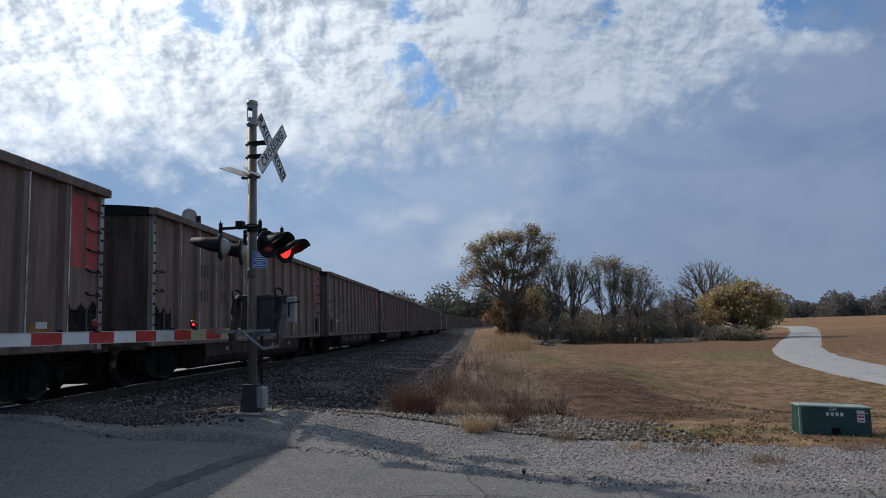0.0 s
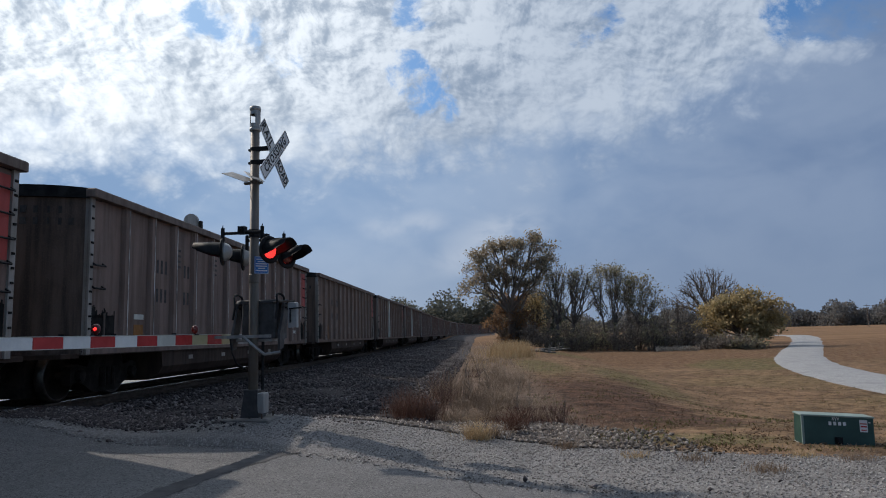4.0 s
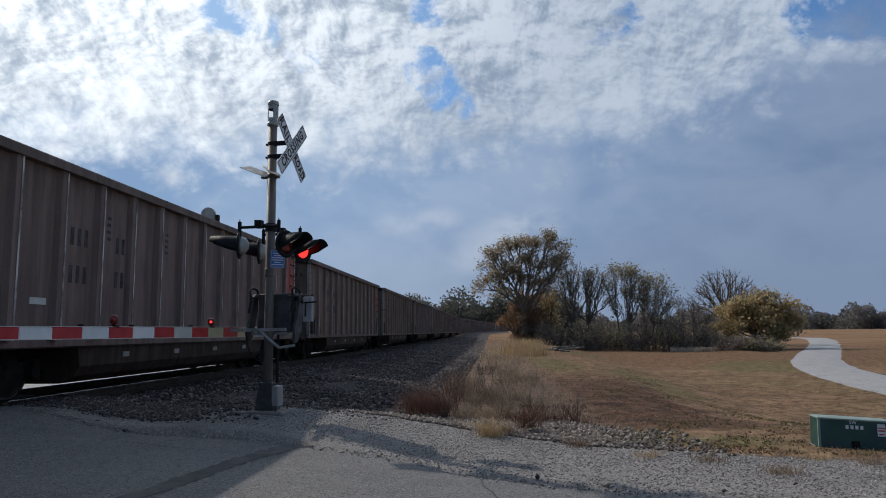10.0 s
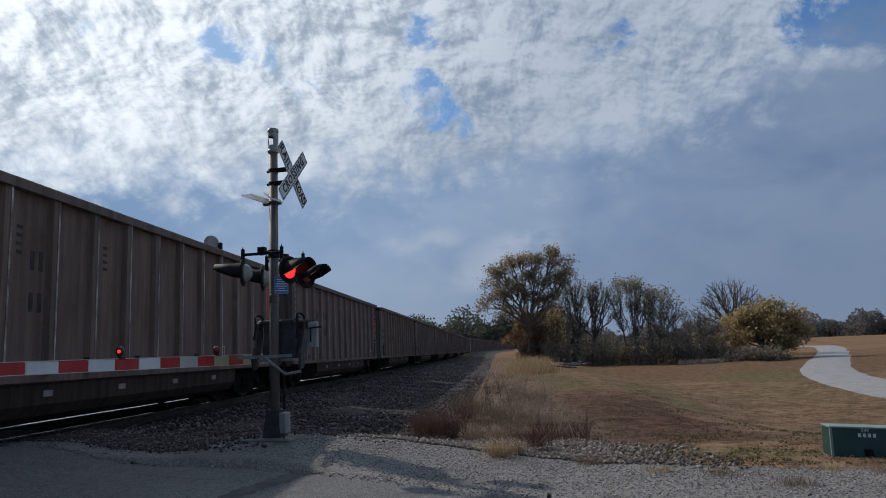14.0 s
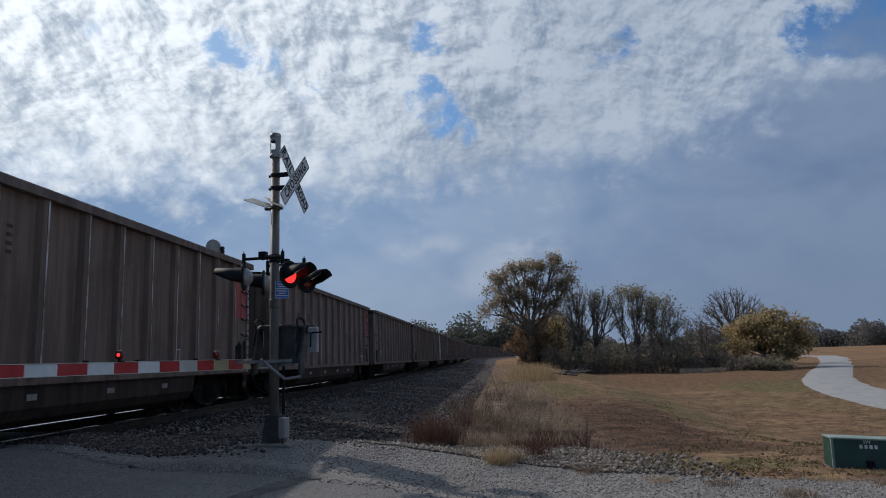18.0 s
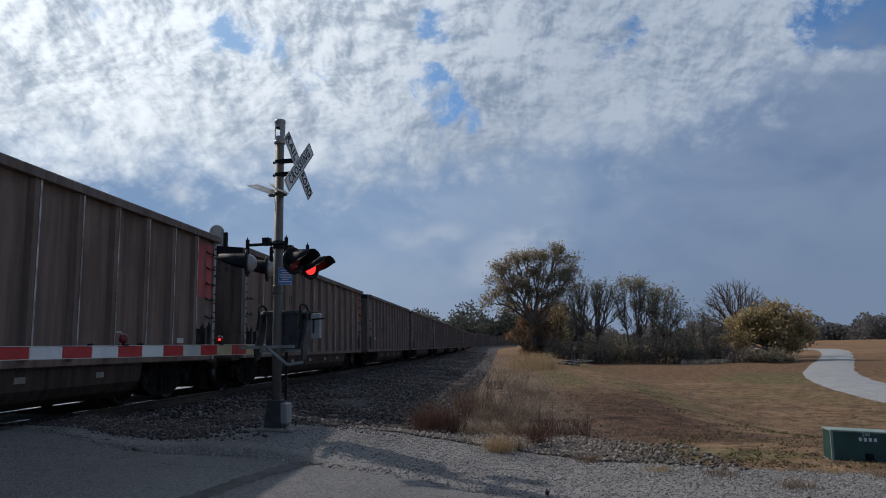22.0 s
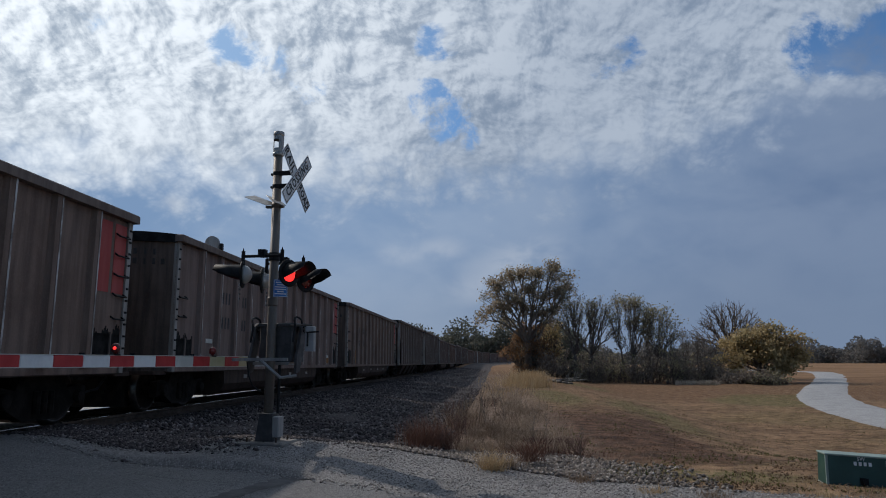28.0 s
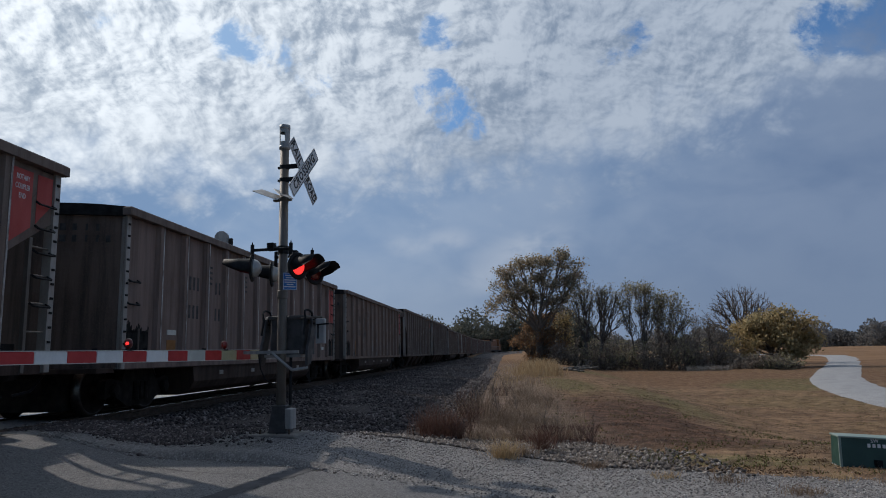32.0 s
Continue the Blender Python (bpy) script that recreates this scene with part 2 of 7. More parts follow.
def build_lawn(n, bsdf):
    p = ground_position(n)
    x, y, z = n.xyz(p)
    flat = n.vec(x, y, 0.0)
    mow = n.vec(n.math("MULTIPLY", x, 0.8), n.math("MULTIPLY", y, 0.7), 0.0)
    large = n.noise(flat, 0.09, 4.0, 0.55, 0.6)
    mid = n.noise(mow, 0.55, 5.0, 0.65)
    small = n.noise(flat, 7.0, 4.0, 0.7)
    tiny = n.noise(n.vmath("MULTIPLY", flat, (1.0, 0.35, 1.0)), 38.0, 2.0, 0.6)
    color = n.mix(n.ramp(mid, 0.32, 0.62), (0.148, 0.096, 0.056), (0.310, 0.208, 0.122))
    worn = n.noise(n.vmath("MULTIPLY", flat, (0.55, 0.9, 1.0)), 0.75, 7.0, 0.68, 0.4)
    color = n.mix(n.ramp(worn, 0.50, 0.62, 0.0, 0.60), color, (0.125, 0.080, 0.048))
    color = n.mix(n.ramp(worn, 0.44, 0.34, 0.0, 0.55), color, (0.360, 0.260, 0.156))
    green = n.math("MULTIPLY", n.ramp(large, 0.48, 0.62), n.ramp(small, 0.30, 0.75, 0.45, 1.0))
    color = n.mix(n.math("MULTIPLY", green, 0.6), color, (0.165, 0.150, 0.060))
    # red-brown mown strip on the swale's floor
    patchy = n.noise(n.vmath("MULTIPLY", flat, (0.5, 1.0, 1.0)), 0.9, 6.0, 0.7)
    wide = n.noise(n.vmath("MULTIPLY", flat, (0.25, 0.6, 1.0)), 0.35, 4.0, 0.6)
    color = n.mix(n.math("MULTIPLY", n.ramp(n.math("ADD", y, n.math("MULTIPLY", wide, 16.0)), 54.0, 66.0), 0.75), color, (0.160, 0.090, 0.050))
    for gx, gy, gw, gh, much in ((18.5, 51.0, 3.6, 6.0, 0.7), (3.0, 37.0, 1.5, 9.0, 0.7), (2.9, 10.8, 1.7, 0.7, 0.75), (6.3, 30.0, 1.5, 9.0, 0.65), (21.5, 57.0, 4.0, 4.0, 0.6), (8.0, 66.0, 2.6, 7.0, 0.6), (5.0, 12.6, 2.4, 0.6, 0.35)):
        d = n.math("ADD", n.math("POWER", n.math("DIVIDE", n.math("SUBTRACT", x, gx), gw), 2.0), n.math("POWER", n.math("DIVIDE", n.math("SUBTRACT", y, gy), gh), 2.0))
        g = n.ramp(n.math("ADD", d, n.math("MULTIPLY", n.math("SUBTRACT", patchy, 0.5), 2.4)), 1.3, 0.3, 0.0, much)
        color = n.mix(g, color, (0.120, 0.135, 0.048))
    clump = n.noise(n.vmath("MULTIPLY", flat, (0.9, 0.8, 1.0)), 2.2, 6.0, 0.72)
    color = n.mix(n.ramp(clump, 0.50, 0.58, 0.0, 0.75), color, (0.080, 0.052, 0.031))
    color = n.mix(n.ramp(clump, 0.46, 0.38, 0.0, 0.65), color, (0.385, 0.280, 0.165))
    color = n.mix(n.ramp(small, 0.42, 0.75, 0.0, 0.40), color, (0.115, 0.082, 0.050))
    color = n.mix(n.ramp(tiny, 0.45, 0.75, 0.0, 0.45), color, (0.34, 0.26, 0.155))
    # bank top up to its crest: the slope's shade painted as mottled dark brown
    crest = n.math("ADD", n.ramp(y, 14.0, 42.0, 4.2, 6.2), n.ramp(y, 14.6, 8.0, 0.0, 4.5))
    rough_edge = n.math("MULTIPLY", n.math("SUBTRACT", n.noise(n.vmath("MULTIPLY", flat, (0.8, 0.45, 1.0)), 1.1, 6.0, 0.7), 0.5), 4.0)
    inside = n.ramp(n.math("ADD", n.math("SUBTRACT", x, crest), rough_edge), 1.1, 0.1)
    inside = n.math("MULTIPLY", inside, n.ramp(n.math("ADD", y, n.math("MULTIPLY", rough_edge, 1.2)), 11.6, 13.2))
    inside = n.math("MULTIPLY", inside, n.ramp(n.math("ADD", y, n.math("MULTIPLY", rough_edge, 4.0)), 31.0, 22.0))
    slope_shade = n.noise(n.vmath("MULTIPLY", flat, (0.9, 0.7, 1.0)), 2.6, 7.0, 0.76, 0.5)
    color = n.mix(n.math("MULTIPLY", inside, 0.9), color, n.mix(n.ramp(slope_shade, 0.38, 0.64), (0.034, 0.020, 0.015), (0.165, 0.098, 0.064)))
    bank = n.math("MULTIPLY", n.math("MULTIPLY", n.ramp(x, 2.6, 1.0), n.ramp(y, 10.5, 12.0)), n.ramp(y, 100.0, 75.0))
    color = n.mix(n.math("MULTIPLY", bank, 0.8), color, n.mix(n.ramp(n.noise(flat, 3.0, 6.0, 0.75), 0.38, 0.64), (0.115, 0.088, 0.068), (0.300, 0.235, 0.175)))
    # the harvested field far off
    field = n.ramp(n.math("ADD", y, n.math("MULTIPLY", x, 0.35)), 95.0, 125.0)
    rows = n.noise(n.vec(n.math("MULTIPLY", x, 0.02), n.math("MULTIPLY", y, 0.25), 0.0), 1.0, 5.0, 0.6)
    color = n.mix(field, color, n.mix(n.ramp(rows, 0.35, 0.65), (0.185, 0.115, 0.060), (0.30, 0.20, 0.115)))
    color = n.vmath("MULTIPLY", color, (1.02, 0.94, 0.93))
    n.put(bsdf.inputs["Base Color"], color)
    bsdf.inputs["Roughness"].default_value = 0.95
    bsdf.inputs["Specular IOR Level"].default_value = 0.15
    bump(n, bsdf, n.math("ADD", n.math("ADD", n.math("MULTIPLY", small, 0.6), n.math("MULTIPLY", clump, 1.2)), n.math("MULTIPLY", tiny, 0.5)), 0.9, 0.12)


def build_asphalt(n, bsdf):
    p = ground_position(n)
    x, y, z = n.xyz(p)
    flat = n.vec(x, y, 0.0)
    large = n.noise(flat, 0.5, 4.0, 0.6, 0.5)
    mid = n.noise(flat, 3.5, 5.0, 0.6)
    grit = n.noise(flat, 120.0, 3.0, 0.7)
    color = n.mix(n.ramp(large, 0.3, 0.7), (0.150, 0.143, 0.146), (0.200, 0.192, 0.192))
    color = n.mix(n.ramp(mid, 0.5, 0.8, 0.0, 0.35), color, (0.120, 0.118, 0.116))
    chips = n.add("ShaderNodeTexVoronoi")
    n.put(chips.inputs["Vector"], flat)
    chips.inputs["Scale"].default_value = 75.0
    tone = n.xyz(chips.outputs["Color"])[0]
    color = n.mix(n.ramp(grit, 0.40, 0.66, 0.0, 0.55), color, (0.27, 0.265, 0.255))
    color = n.mix(n.ramp(grit, 0.46, 0.30, 0.0, 0.6), color, (0.075, 0.075, 0.075))
    color = n.mix(n.ramp(tone, 0.86, 0.93, 0.0, 0.75), color, (0.33, 0.32, 0.30))
    color = n.mix(n.ramp(tone, 0.16, 0.10, 0.0, 0.75), color, (0.050, 0.050, 0.050))
    pits = n.noise(flat, 14.0, 5.0, 0.7)
    color = n.mix(n.ramp(pits, 0.56, 0.70, 0.0, 0.55), color, (0.075, 0.075, 0.074))
    n.put(bsdf.inputs["Base Color"], color)
    n.put(bsdf.inputs["Roughness"], n.ramp(mid, 0.3, 0.7, 0.78, 0.92))
    bump(n, bsdf, grit, 0.9, 0.02)


def build_gravel(tone_a, tone_b, tone_c, cell):
    def build(n, bsdf):
        p = ground_position(n)
        x, y, z = n.xyz(p)
        flat = n.vec(x, y, 0.0)
        v = n.add("ShaderNodeTexVoronoi")
        n.put(v.inputs["Vector"], flat)
        v.inputs["Scale"].default_value = cell
        v2 = n.add("ShaderNodeTexVoronoi")
        n.put(v2.inputs["Vector"], flat)
        v2.inputs["Scale"].default_value = cell * 2.7
        r = n.xyz(v.outputs["Color"])[0]
        r2 = n.xyz(v2.outputs["Color"])[1]
        large = n.noise(flat, 0.8, 4.0, 0.6)
        color = n.mix(r, tone_a, tone_b)
        color = n.mix(n.math("MULTIPLY", r2, 0.5), color, tone_c)
        color = n.mix(n.ramp(v.outputs["Distance"], 0.35, 0.75, 0.0, 0.42), color, tuple(c * 0.4 for c in tone_a))
        color = n.mix(n.ramp(large, 0.42, 0.7, 0.0, 0.45), color, tuple(c * 0.6 for c in tone_a))
        n.put(bsdf.inputs["Base Color"], color)
        bsdf.inputs["Roughness"].default_value = 0.93
        h = n.math("SUBTRACT", 1.0, v.outputs["Distance"])
        bump(n, bsdf, n.math("ADD", h, n.math("MULTIPLY", n.math("SUBTRACT", 1.0, v2.outputs["Distance"]), 0.5)), 0.9, 0.6 / cell)

    return build


def build_stone(a, b, c):
    def build(n, bsdf):
        rnd = n.add("ShaderNodeNewGeometry").outputs["Random Per Island"]
        p = ground_position(n)
        tone = n.mix(rnd, a, b)
        tone = n.mix(n.ramp(rnd, 0.82, 0.9), tone, c)
        spot = n.noise(p, 30.0, 4.0, 0.6)
        n.put(bsdf.inputs["Base Color"], n.mix(n.ramp(spot, 0.4, 0.7, 0.0, 0.5), tone, a))
        bsdf.inputs["Roughness"].default_value = 0.92
        bump(n, bsdf, spot, 0.4, 0.02)

    return build


def build_leaf(a, b, c, through=0.35):
    def build(n, bsdf):
        rnd = n.add("ShaderNodeNewGeometry").outputs["Random Per Island"]
        obj = n.add("ShaderNodeTexCoord").outputs["Object"]
        patch = n.noise(obj, 0.35, 3.0, 0.6)
        tone = n.mix(n.ramp(patch, 0.35, 0.65), a, b)
        tone = n.mix(n.ramp(rnd, 0.45, 0.95, 0.0, 0.9), tone, c)
        n.put(bsdf.inputs["Base Color"], tone)
        bsdf.inputs["Roughness"].default_value = 0.75
        bsdf.inputs["Specular IOR Level"].default_value = 0.2
        glow = n.add("ShaderNodeBsdfTranslucent")
        n.put(glow.inputs[0], tone)
        both = n.add("ShaderNodeMixShader")
        both.inputs[0].default_value = through
        n.tree.links.new(bsdf.outputs[0], both.inputs[1])
        n.tree.links.new(glow.outputs[0], both.inputs[2])
        out = [o for o in n.tree.nodes if o.bl_idname == "ShaderNodeOutputMaterial"][0]
        n.tree.links.new(both.outputs[0], out.inputs[0])

    return build


def build_car_paint(base, grime, rust):
    """Unpainted, coal-stained aluminium sheet: streaks run down, soot gathers in blotches."""

    def build(n, bsdf):
        co = n.add("ShaderNodeTexCoord").outputs["Object"]
        rnd = n.add("ShaderNodeObjectInfo").outputs["Random"]
        co = n.vmath("ADD", co, n.vec(n.math("MULTIPLY", rnd, 23.0), n.math("MULTIPLY", rnd, 61.0), 0.0))
        streaks = n.noise(n.vmath("MULTIPLY", co, (3.0, 3.0, 0.22)), 2.2, 5.0, 0.6)
        blots = n.noise(co, 0.9, 5.0, 0.65)
        grain = n.noise(co, 45.0, 3.0, 0.6)
        color = n.mix(n.ramp(streaks, 0.34, 0.70), base, grime)
        color = n.mix(n.ramp(blots, 0.48, 0.78, 0.0, 0.75), color, grime)
        color = n.mix(n.ramp(n.math("ADD", n.math("MULTIPLY", streaks, 0.5), n.math("MULTIPLY", blots, 0.5)), 0.60, 0.72, 0.0, 0.5), color, rust)
        color = n.mix(n.ramp(grain, 0.45, 0.8, 0.0, 0.25), color, tuple(min(1.0, c * 1.7) for c in base))
        n.put(bsdf.inputs["Base Color"], color)
        n.put(bsdf.inputs["Roughness"], n.ramp(blots, 0.3, 0.7, 0.6, 0.85))
        bsdf.inputs["Specular IOR Level"].default_value = 0.26
        bump(n, bsdf, n.math("ADD", n.math("MULTIPLY", blots, 0.8), n.math("MULTIPLY", grain, 0.1)), 0.35, 0.03)

    return material("car_sheet", build)


LAWN = material("lawn", build_lawn)
ASPHALT = material("asphalt", build_asphalt)
GRAVEL = material("gravel", build_gravel((0.19, 0.178, 0.170), (0.355, 0.338, 0.325), (0.30, 0.275, 0.255), 42.0))
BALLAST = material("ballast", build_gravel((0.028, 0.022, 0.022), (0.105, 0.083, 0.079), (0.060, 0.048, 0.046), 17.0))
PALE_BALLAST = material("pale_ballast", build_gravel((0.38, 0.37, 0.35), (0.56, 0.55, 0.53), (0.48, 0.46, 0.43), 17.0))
LANE = material("lane_gravel", build_gravel((0.34, 0.34, 0.345), (0.50, 0.50, 0.505), (0.44, 0.43, 0.42), 20.0))
STONE = material("stone", build_stone((0.13, 0.118, 0.110), (0.345, 0.322, 0.305), (0.52, 0.495, 0.47)))
RUBBLE = material("rubble", build_stone((0.085, 0.070, 0.060), (0.25, 0.212, 0.182), (0.42, 0.375, 0.33)))
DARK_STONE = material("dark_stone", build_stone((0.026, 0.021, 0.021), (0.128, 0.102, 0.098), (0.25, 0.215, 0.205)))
TAR = plain("tar", (0.056, 0.054, 0.056), (0.090, 0.087, 0.089), 0.9, 0.0, 4.0, 40.0, 0.3)
DIRTY_CONCRETE = plain("dirty_concrete", (0.17, 0.155, 0.14), (0.27, 0.25, 0.225), 0.95, 0.0, 5.0, 50.0, 0.4)
RUBBER = plain("crossing_rubber", (0.030, 0.029, 0.028), (0.060, 0.056, 0.052), 0.85, 0.0, 4.0, 50.0, 0.3)
CONCRETE = plain("concrete", (0.30, 0.29, 0.27), (0.42, 0.41, 0.38), 0.9, 0.0, 5.0, 50.0, 0.3)
WOOD_TIE = plain("tie", (0.040, 0.030, 0.024), (0.085, 0.068, 0.055), 0.9, 0.0, 6.0, 40.0, 0.4)
RAIL_STEEL = plain("rail_steel", (0.055, 0.036, 0.026), (0.10, 0.065, 0.045), 0.75, 0.2, 9.0, 60.0, 0.2)
RAIL_TOP = plain("rail_top", (0.60, 0.60, 0.60), (0.72, 0.72, 0.72), 0.16, 1.0, 3.0, 60.0, 0.05)
GALV = plain("galvanised", (0.26, 0.255, 0.25), (0.40, 0.395, 0.385), 0.55, 0.35, 5.0, 50.0, 0.12, streak=6.0)
GALV_DARK = plain("weathered_galvanised", (0.125, 0.105, 0.088), (0.225, 0.198, 0.172), 0.6, 0.3, 5.0, 50.0, 0.12, streak=6.0)
BLACK = plain("black_paint", (0.012, 0.012, 0.013), (0.028, 0.028, 0.030), 0.55, 0.0, 6.0, 50.0, 0.1)
DARK_GREY = plain("dark_grey_paint", (0.045, 0.044, 0.046), (0.085, 0.082, 0.083), 0.6, 0.1, 6.0, 50.0, 0.12)
ARM_RED = plain("dark_red_lens", (0.10, 0.010, 0.010), (0.16, 0.016, 0.015), 0.3, 0.0, 8.0, 60.0, 0.0)
PALE_POST = plain("pale_worn_metal", (0.24, 0.215, 0.19), (0.40, 0.375, 0.35), 0.55, 0.2, 4.0, 40.0, 0.15, streak=4.0)
GREY_PAINT = plain("grey_paint", (0.30, 0.30, 0.30), (0.42, 0.42, 0.42), 0.5, 0.1, 5.0, 50.0, 0.1)
WHITE_SHEET = plain("white_reflective", (0.66, 0.66, 0.66), (0.80, 0.80, 0.79), 0.5, 0.0, 4.0, 50.0, 0.05)
DIRTY_WHITE = plain("dirty_white_reflective", (0.50, 0.50, 0.46), (0.66, 0.66, 0.60), 0.5, 0.0, 4.0, 50.0, 0.05)
YELLOWED = plain("yellowed_reflective", (0.42, 0.38, 0.22), (0.54, 0.48, 0.30), 0.55, 0.0, 4.0, 50.0, 0.05)
RED_SHEET = plain("red_reflective", (0.40, 0.020, 0.022), (0.52, 0.035, 0.035), 0.5, 0.0, 4.0, 50.0, 0.05)
INK = plain("black_ink", (0.015, 0.015, 0.016), (0.03, 0.03, 0.03), 0.6, 0.0, 6.0, 50.0, 0.0)
STENCIL = plain("stencil_black", (0.034, 0.031, 0.030), (0.075, 0.066, 0.060), 0.7, 0.0, 8.0, 60.0, 0.0)
BLUE_SIGN = plain("blue_sign", (0.022, 0.13, 0.42), (0.038, 0.17, 0.50), 0.45, 0.0, 6.0, 50.0, 0.03)
LAMP_ON = plain("lit_red_lamp", (0.5, 0.02, 0.02), (0.55, 0.03, 0.03), 0.4, 0.0, 8.0, 60.0, 0.0, emit=((1.0, 0.035, 0.03), 1.6))
LAMP_OFF = plain("unlit_red_lens", (0.15, 0.016, 0.016), (0.21, 0.024, 0.022), 0.25, 0.0, 8.0, 60.0, 0.0, coat=0.4)
SILVER = plain("aluminium_paint", (0.38, 0.38, 0.375), (0.52, 0.52, 0.51), 0.45, 0.5, 5.0, 50.0, 0.08)
SHEET_A = build_car_paint((0.240, 0.170, 0.144), (0.140, 0.100, 0.085), (0.140, 0.075, 0.042))
SHEET_B = build_car_paint((0.240, 0.166, 0.132), (0.138, 0.096, 0.077), (0.135, 0.070, 0.038))
SHEET_C = build_car_paint((0.200, 0.152, 0.128), (0.120, 0.090, 0.076), (0.13, 0.076, 0.046))
END_SHEET = build_car_paint((0.150, 0.110, 0.090), (0.062, 0.048, 0.042), (0.095, 0.046, 0.026))
# dirty belly and sill sheet; shade below the car body is mixed into its tones
SHADED_TUB_SHEET = build_car_paint((0.072, 0.049, 0.040), (0.038, 0.027, 0.022), (0.090, 0.050, 0.031))
POST_EDGE = plain("worn_edge", (0.15, 0.125, 0.11), (0.74, 0.71, 0.68), 0.5, 0.2, 5.5, 30.0, 0.1, streak=2.5)
RED_PANEL = plain("faded_red_paint", (0.38, 0.048, 0.040), (0.48, 0.072, 0.060), 0.6, 0.0, 3.0, 40.0, 0.1, streak=5.0)
ORANGE = plain("orange_patch", (0.24, 0.10, 0.022), (0.34, 0.145, 0.035), 0.7, 0.0, 3.0, 40.0, 0.05)
# running gear: near black, since the shade under the train is in the colour
SHADED_TRUCK_STEEL = plain("truck_steel", (0.010, 0.009, 0.008), (0.026, 0.021, 0.018), 0.85, 0.1, 5.0, 40.0, 0.3)
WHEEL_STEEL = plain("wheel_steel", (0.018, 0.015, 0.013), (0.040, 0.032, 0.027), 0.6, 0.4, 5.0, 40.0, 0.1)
WHEEL_RIM = plain("bright_rim", (0.06, 0.056, 0.053), (0.13, 0.125, 0.12), 0.35, 0.9, 5.0, 40.0, 0.05)
COAL_DUST = plain("coal", (0.010, 0.010, 0.010), (0.028, 0.027, 0.026), 0.8, 0.0, 5.0, 30.0, 0.5)
BARK = plain("bark", (0.125, 0.102, 0.085), (0.215, 0.183, 0.155), 0.95, 0.0, 2.5, 18.0, 0.6, streak=3.0)
DARK_BARK = plain("dark_bark", (0.095, 0.080, 0.071), (0.175, 0.150, 0.134), 0.95, 0.0, 2.5, 18.0, 0.6, streak=3.0)
PALE_BARK = plain("pale_bark", (0.13, 0.115, 0.10), (0.22, 0.20, 0.175), 0.95, 0.0, 2.5, 18.0, 0.5, streak=3.0)
LEAF_BIG = material("cottonwood_leaf", build_leaf((0.285, 0.265, 0.19), (0.36, 0.29, 0.20), (0.46, 0.38, 0.27), 0.55))
LEAF_ORANGE = material("amber_leaf", build_leaf((0.42, 0.31, 0.155), (0.34, 0.285, 0.155), (0.52, 0.41, 0.235), 0.6))
LEAF_OLIVE = material("olive_leaf", build_leaf((0.24, 0.24, 0.16), (0.29, 0.26, 0.17), (0.36, 0.31, 0.21), 0.6))
LEAF_GREY = material("grey_twig_leaf", build_leaf((0.185, 0.160, 0.135), (0.23, 0.195, 0.165), (0.28, 0.235, 0.195), 0.5))
LEAF_BROWN = material("russet_leaf", build_leaf((0.215, 0.130, 0.078), (0.27, 0.155, 0.082), (0.33, 0.205, 0.11), 0.5))
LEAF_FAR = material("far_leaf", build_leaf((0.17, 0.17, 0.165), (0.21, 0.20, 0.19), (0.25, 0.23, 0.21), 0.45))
LEAF_WOODS = material("wood_leaf", build_leaf((0.105, 0.115, 0.095), (0.135, 0.138, 0.112), (0.17, 0.165, 0.135), 0.4))
STRAW = material("straw", build_leaf((0.40, 0.275, 0.145), (0.44, 0.315, 0.18), (0.54, 0.42, 0.26), 0.3))
WEED = material("dry_weed", build_leaf((0.17, 0.12, 0.085), (0.25, 0.18, 0.13), (0.35, 0.27, 0.20), 0.4))
DRY_GRASS = material("dry_grass", build_leaf((0.235, 0.178, 0.132), (0.30, 0.228, 0.168), (0.40, 0.315, 0.238), 0.35))
REED = material("reed", build_leaf((0.42, 0.36, 0.29), (0.50, 0.43, 0.35), (0.62, 0.55, 0.47), 0.4))
LITTER = material("leaf_litter", build_leaf((0.085, 0.052, 0.032), (0.125, 0.076, 0.045), (0.21, 0.14, 0.085), 0.2))
RED_TWIG = material("red_twig", build_leaf((0.125, 0.060, 0.045), (0.16, 0.082, 0.058), (0.22, 0.13, 0.095), 0.15))
TWIG = plain("red_brown_twig", (0.095, 0.052, 0.040), (0.165, 0.098, 0.075), 0.9, 0.0, 5.0, 40.0, 0.2)
TAN_TWIG = plain("tan_twig", (0.20, 0.145, 0.10), (0.32, 0.245, 0.18), 0.9, 0.0, 5.0, 40.0, 0.2)
GREEN_PAINT = plain("green_paint", (0.012, 0.050, 0.040), (0.020, 0.070, 0.055), 0.45, 0.0, 3.0, 40.0, 0.05)
GREEN_LIGHT = plain("weathered_green_paint", (0.20, 0.27, 0.24), (0.30, 0.36, 0.33), 0.6, 0.0, 3.0, 40.0, 0.05)
POLE_WOOD = plain("pole_wood", (0.12, 0.095, 0.075), (0.20, 0.165, 0.135), 0.9, 0.0, 3.0, 30.0, 0.3)
for dull in (BLACK, SHADED_TRUCK_STEEL, WHEEL_STEEL, WHEEL_RIM, SHADED_TUB_SHEET, END_SHEET, COAL_DUST):
    for node in dull.node_tree.nodes:
        if node.bl_idname == "ShaderNodeBsdfPrincipled":
            node.inputs["Specular IOR Level"].default_value = 0.12
LOCO_PAINT = plain("loco_orange", (0.16, 0.055, 0.015), (0.22, 0.085, 0.025), 0.6, 0.0, 2.0, 30.0, 0.1)

# ---- mesh helpers ----


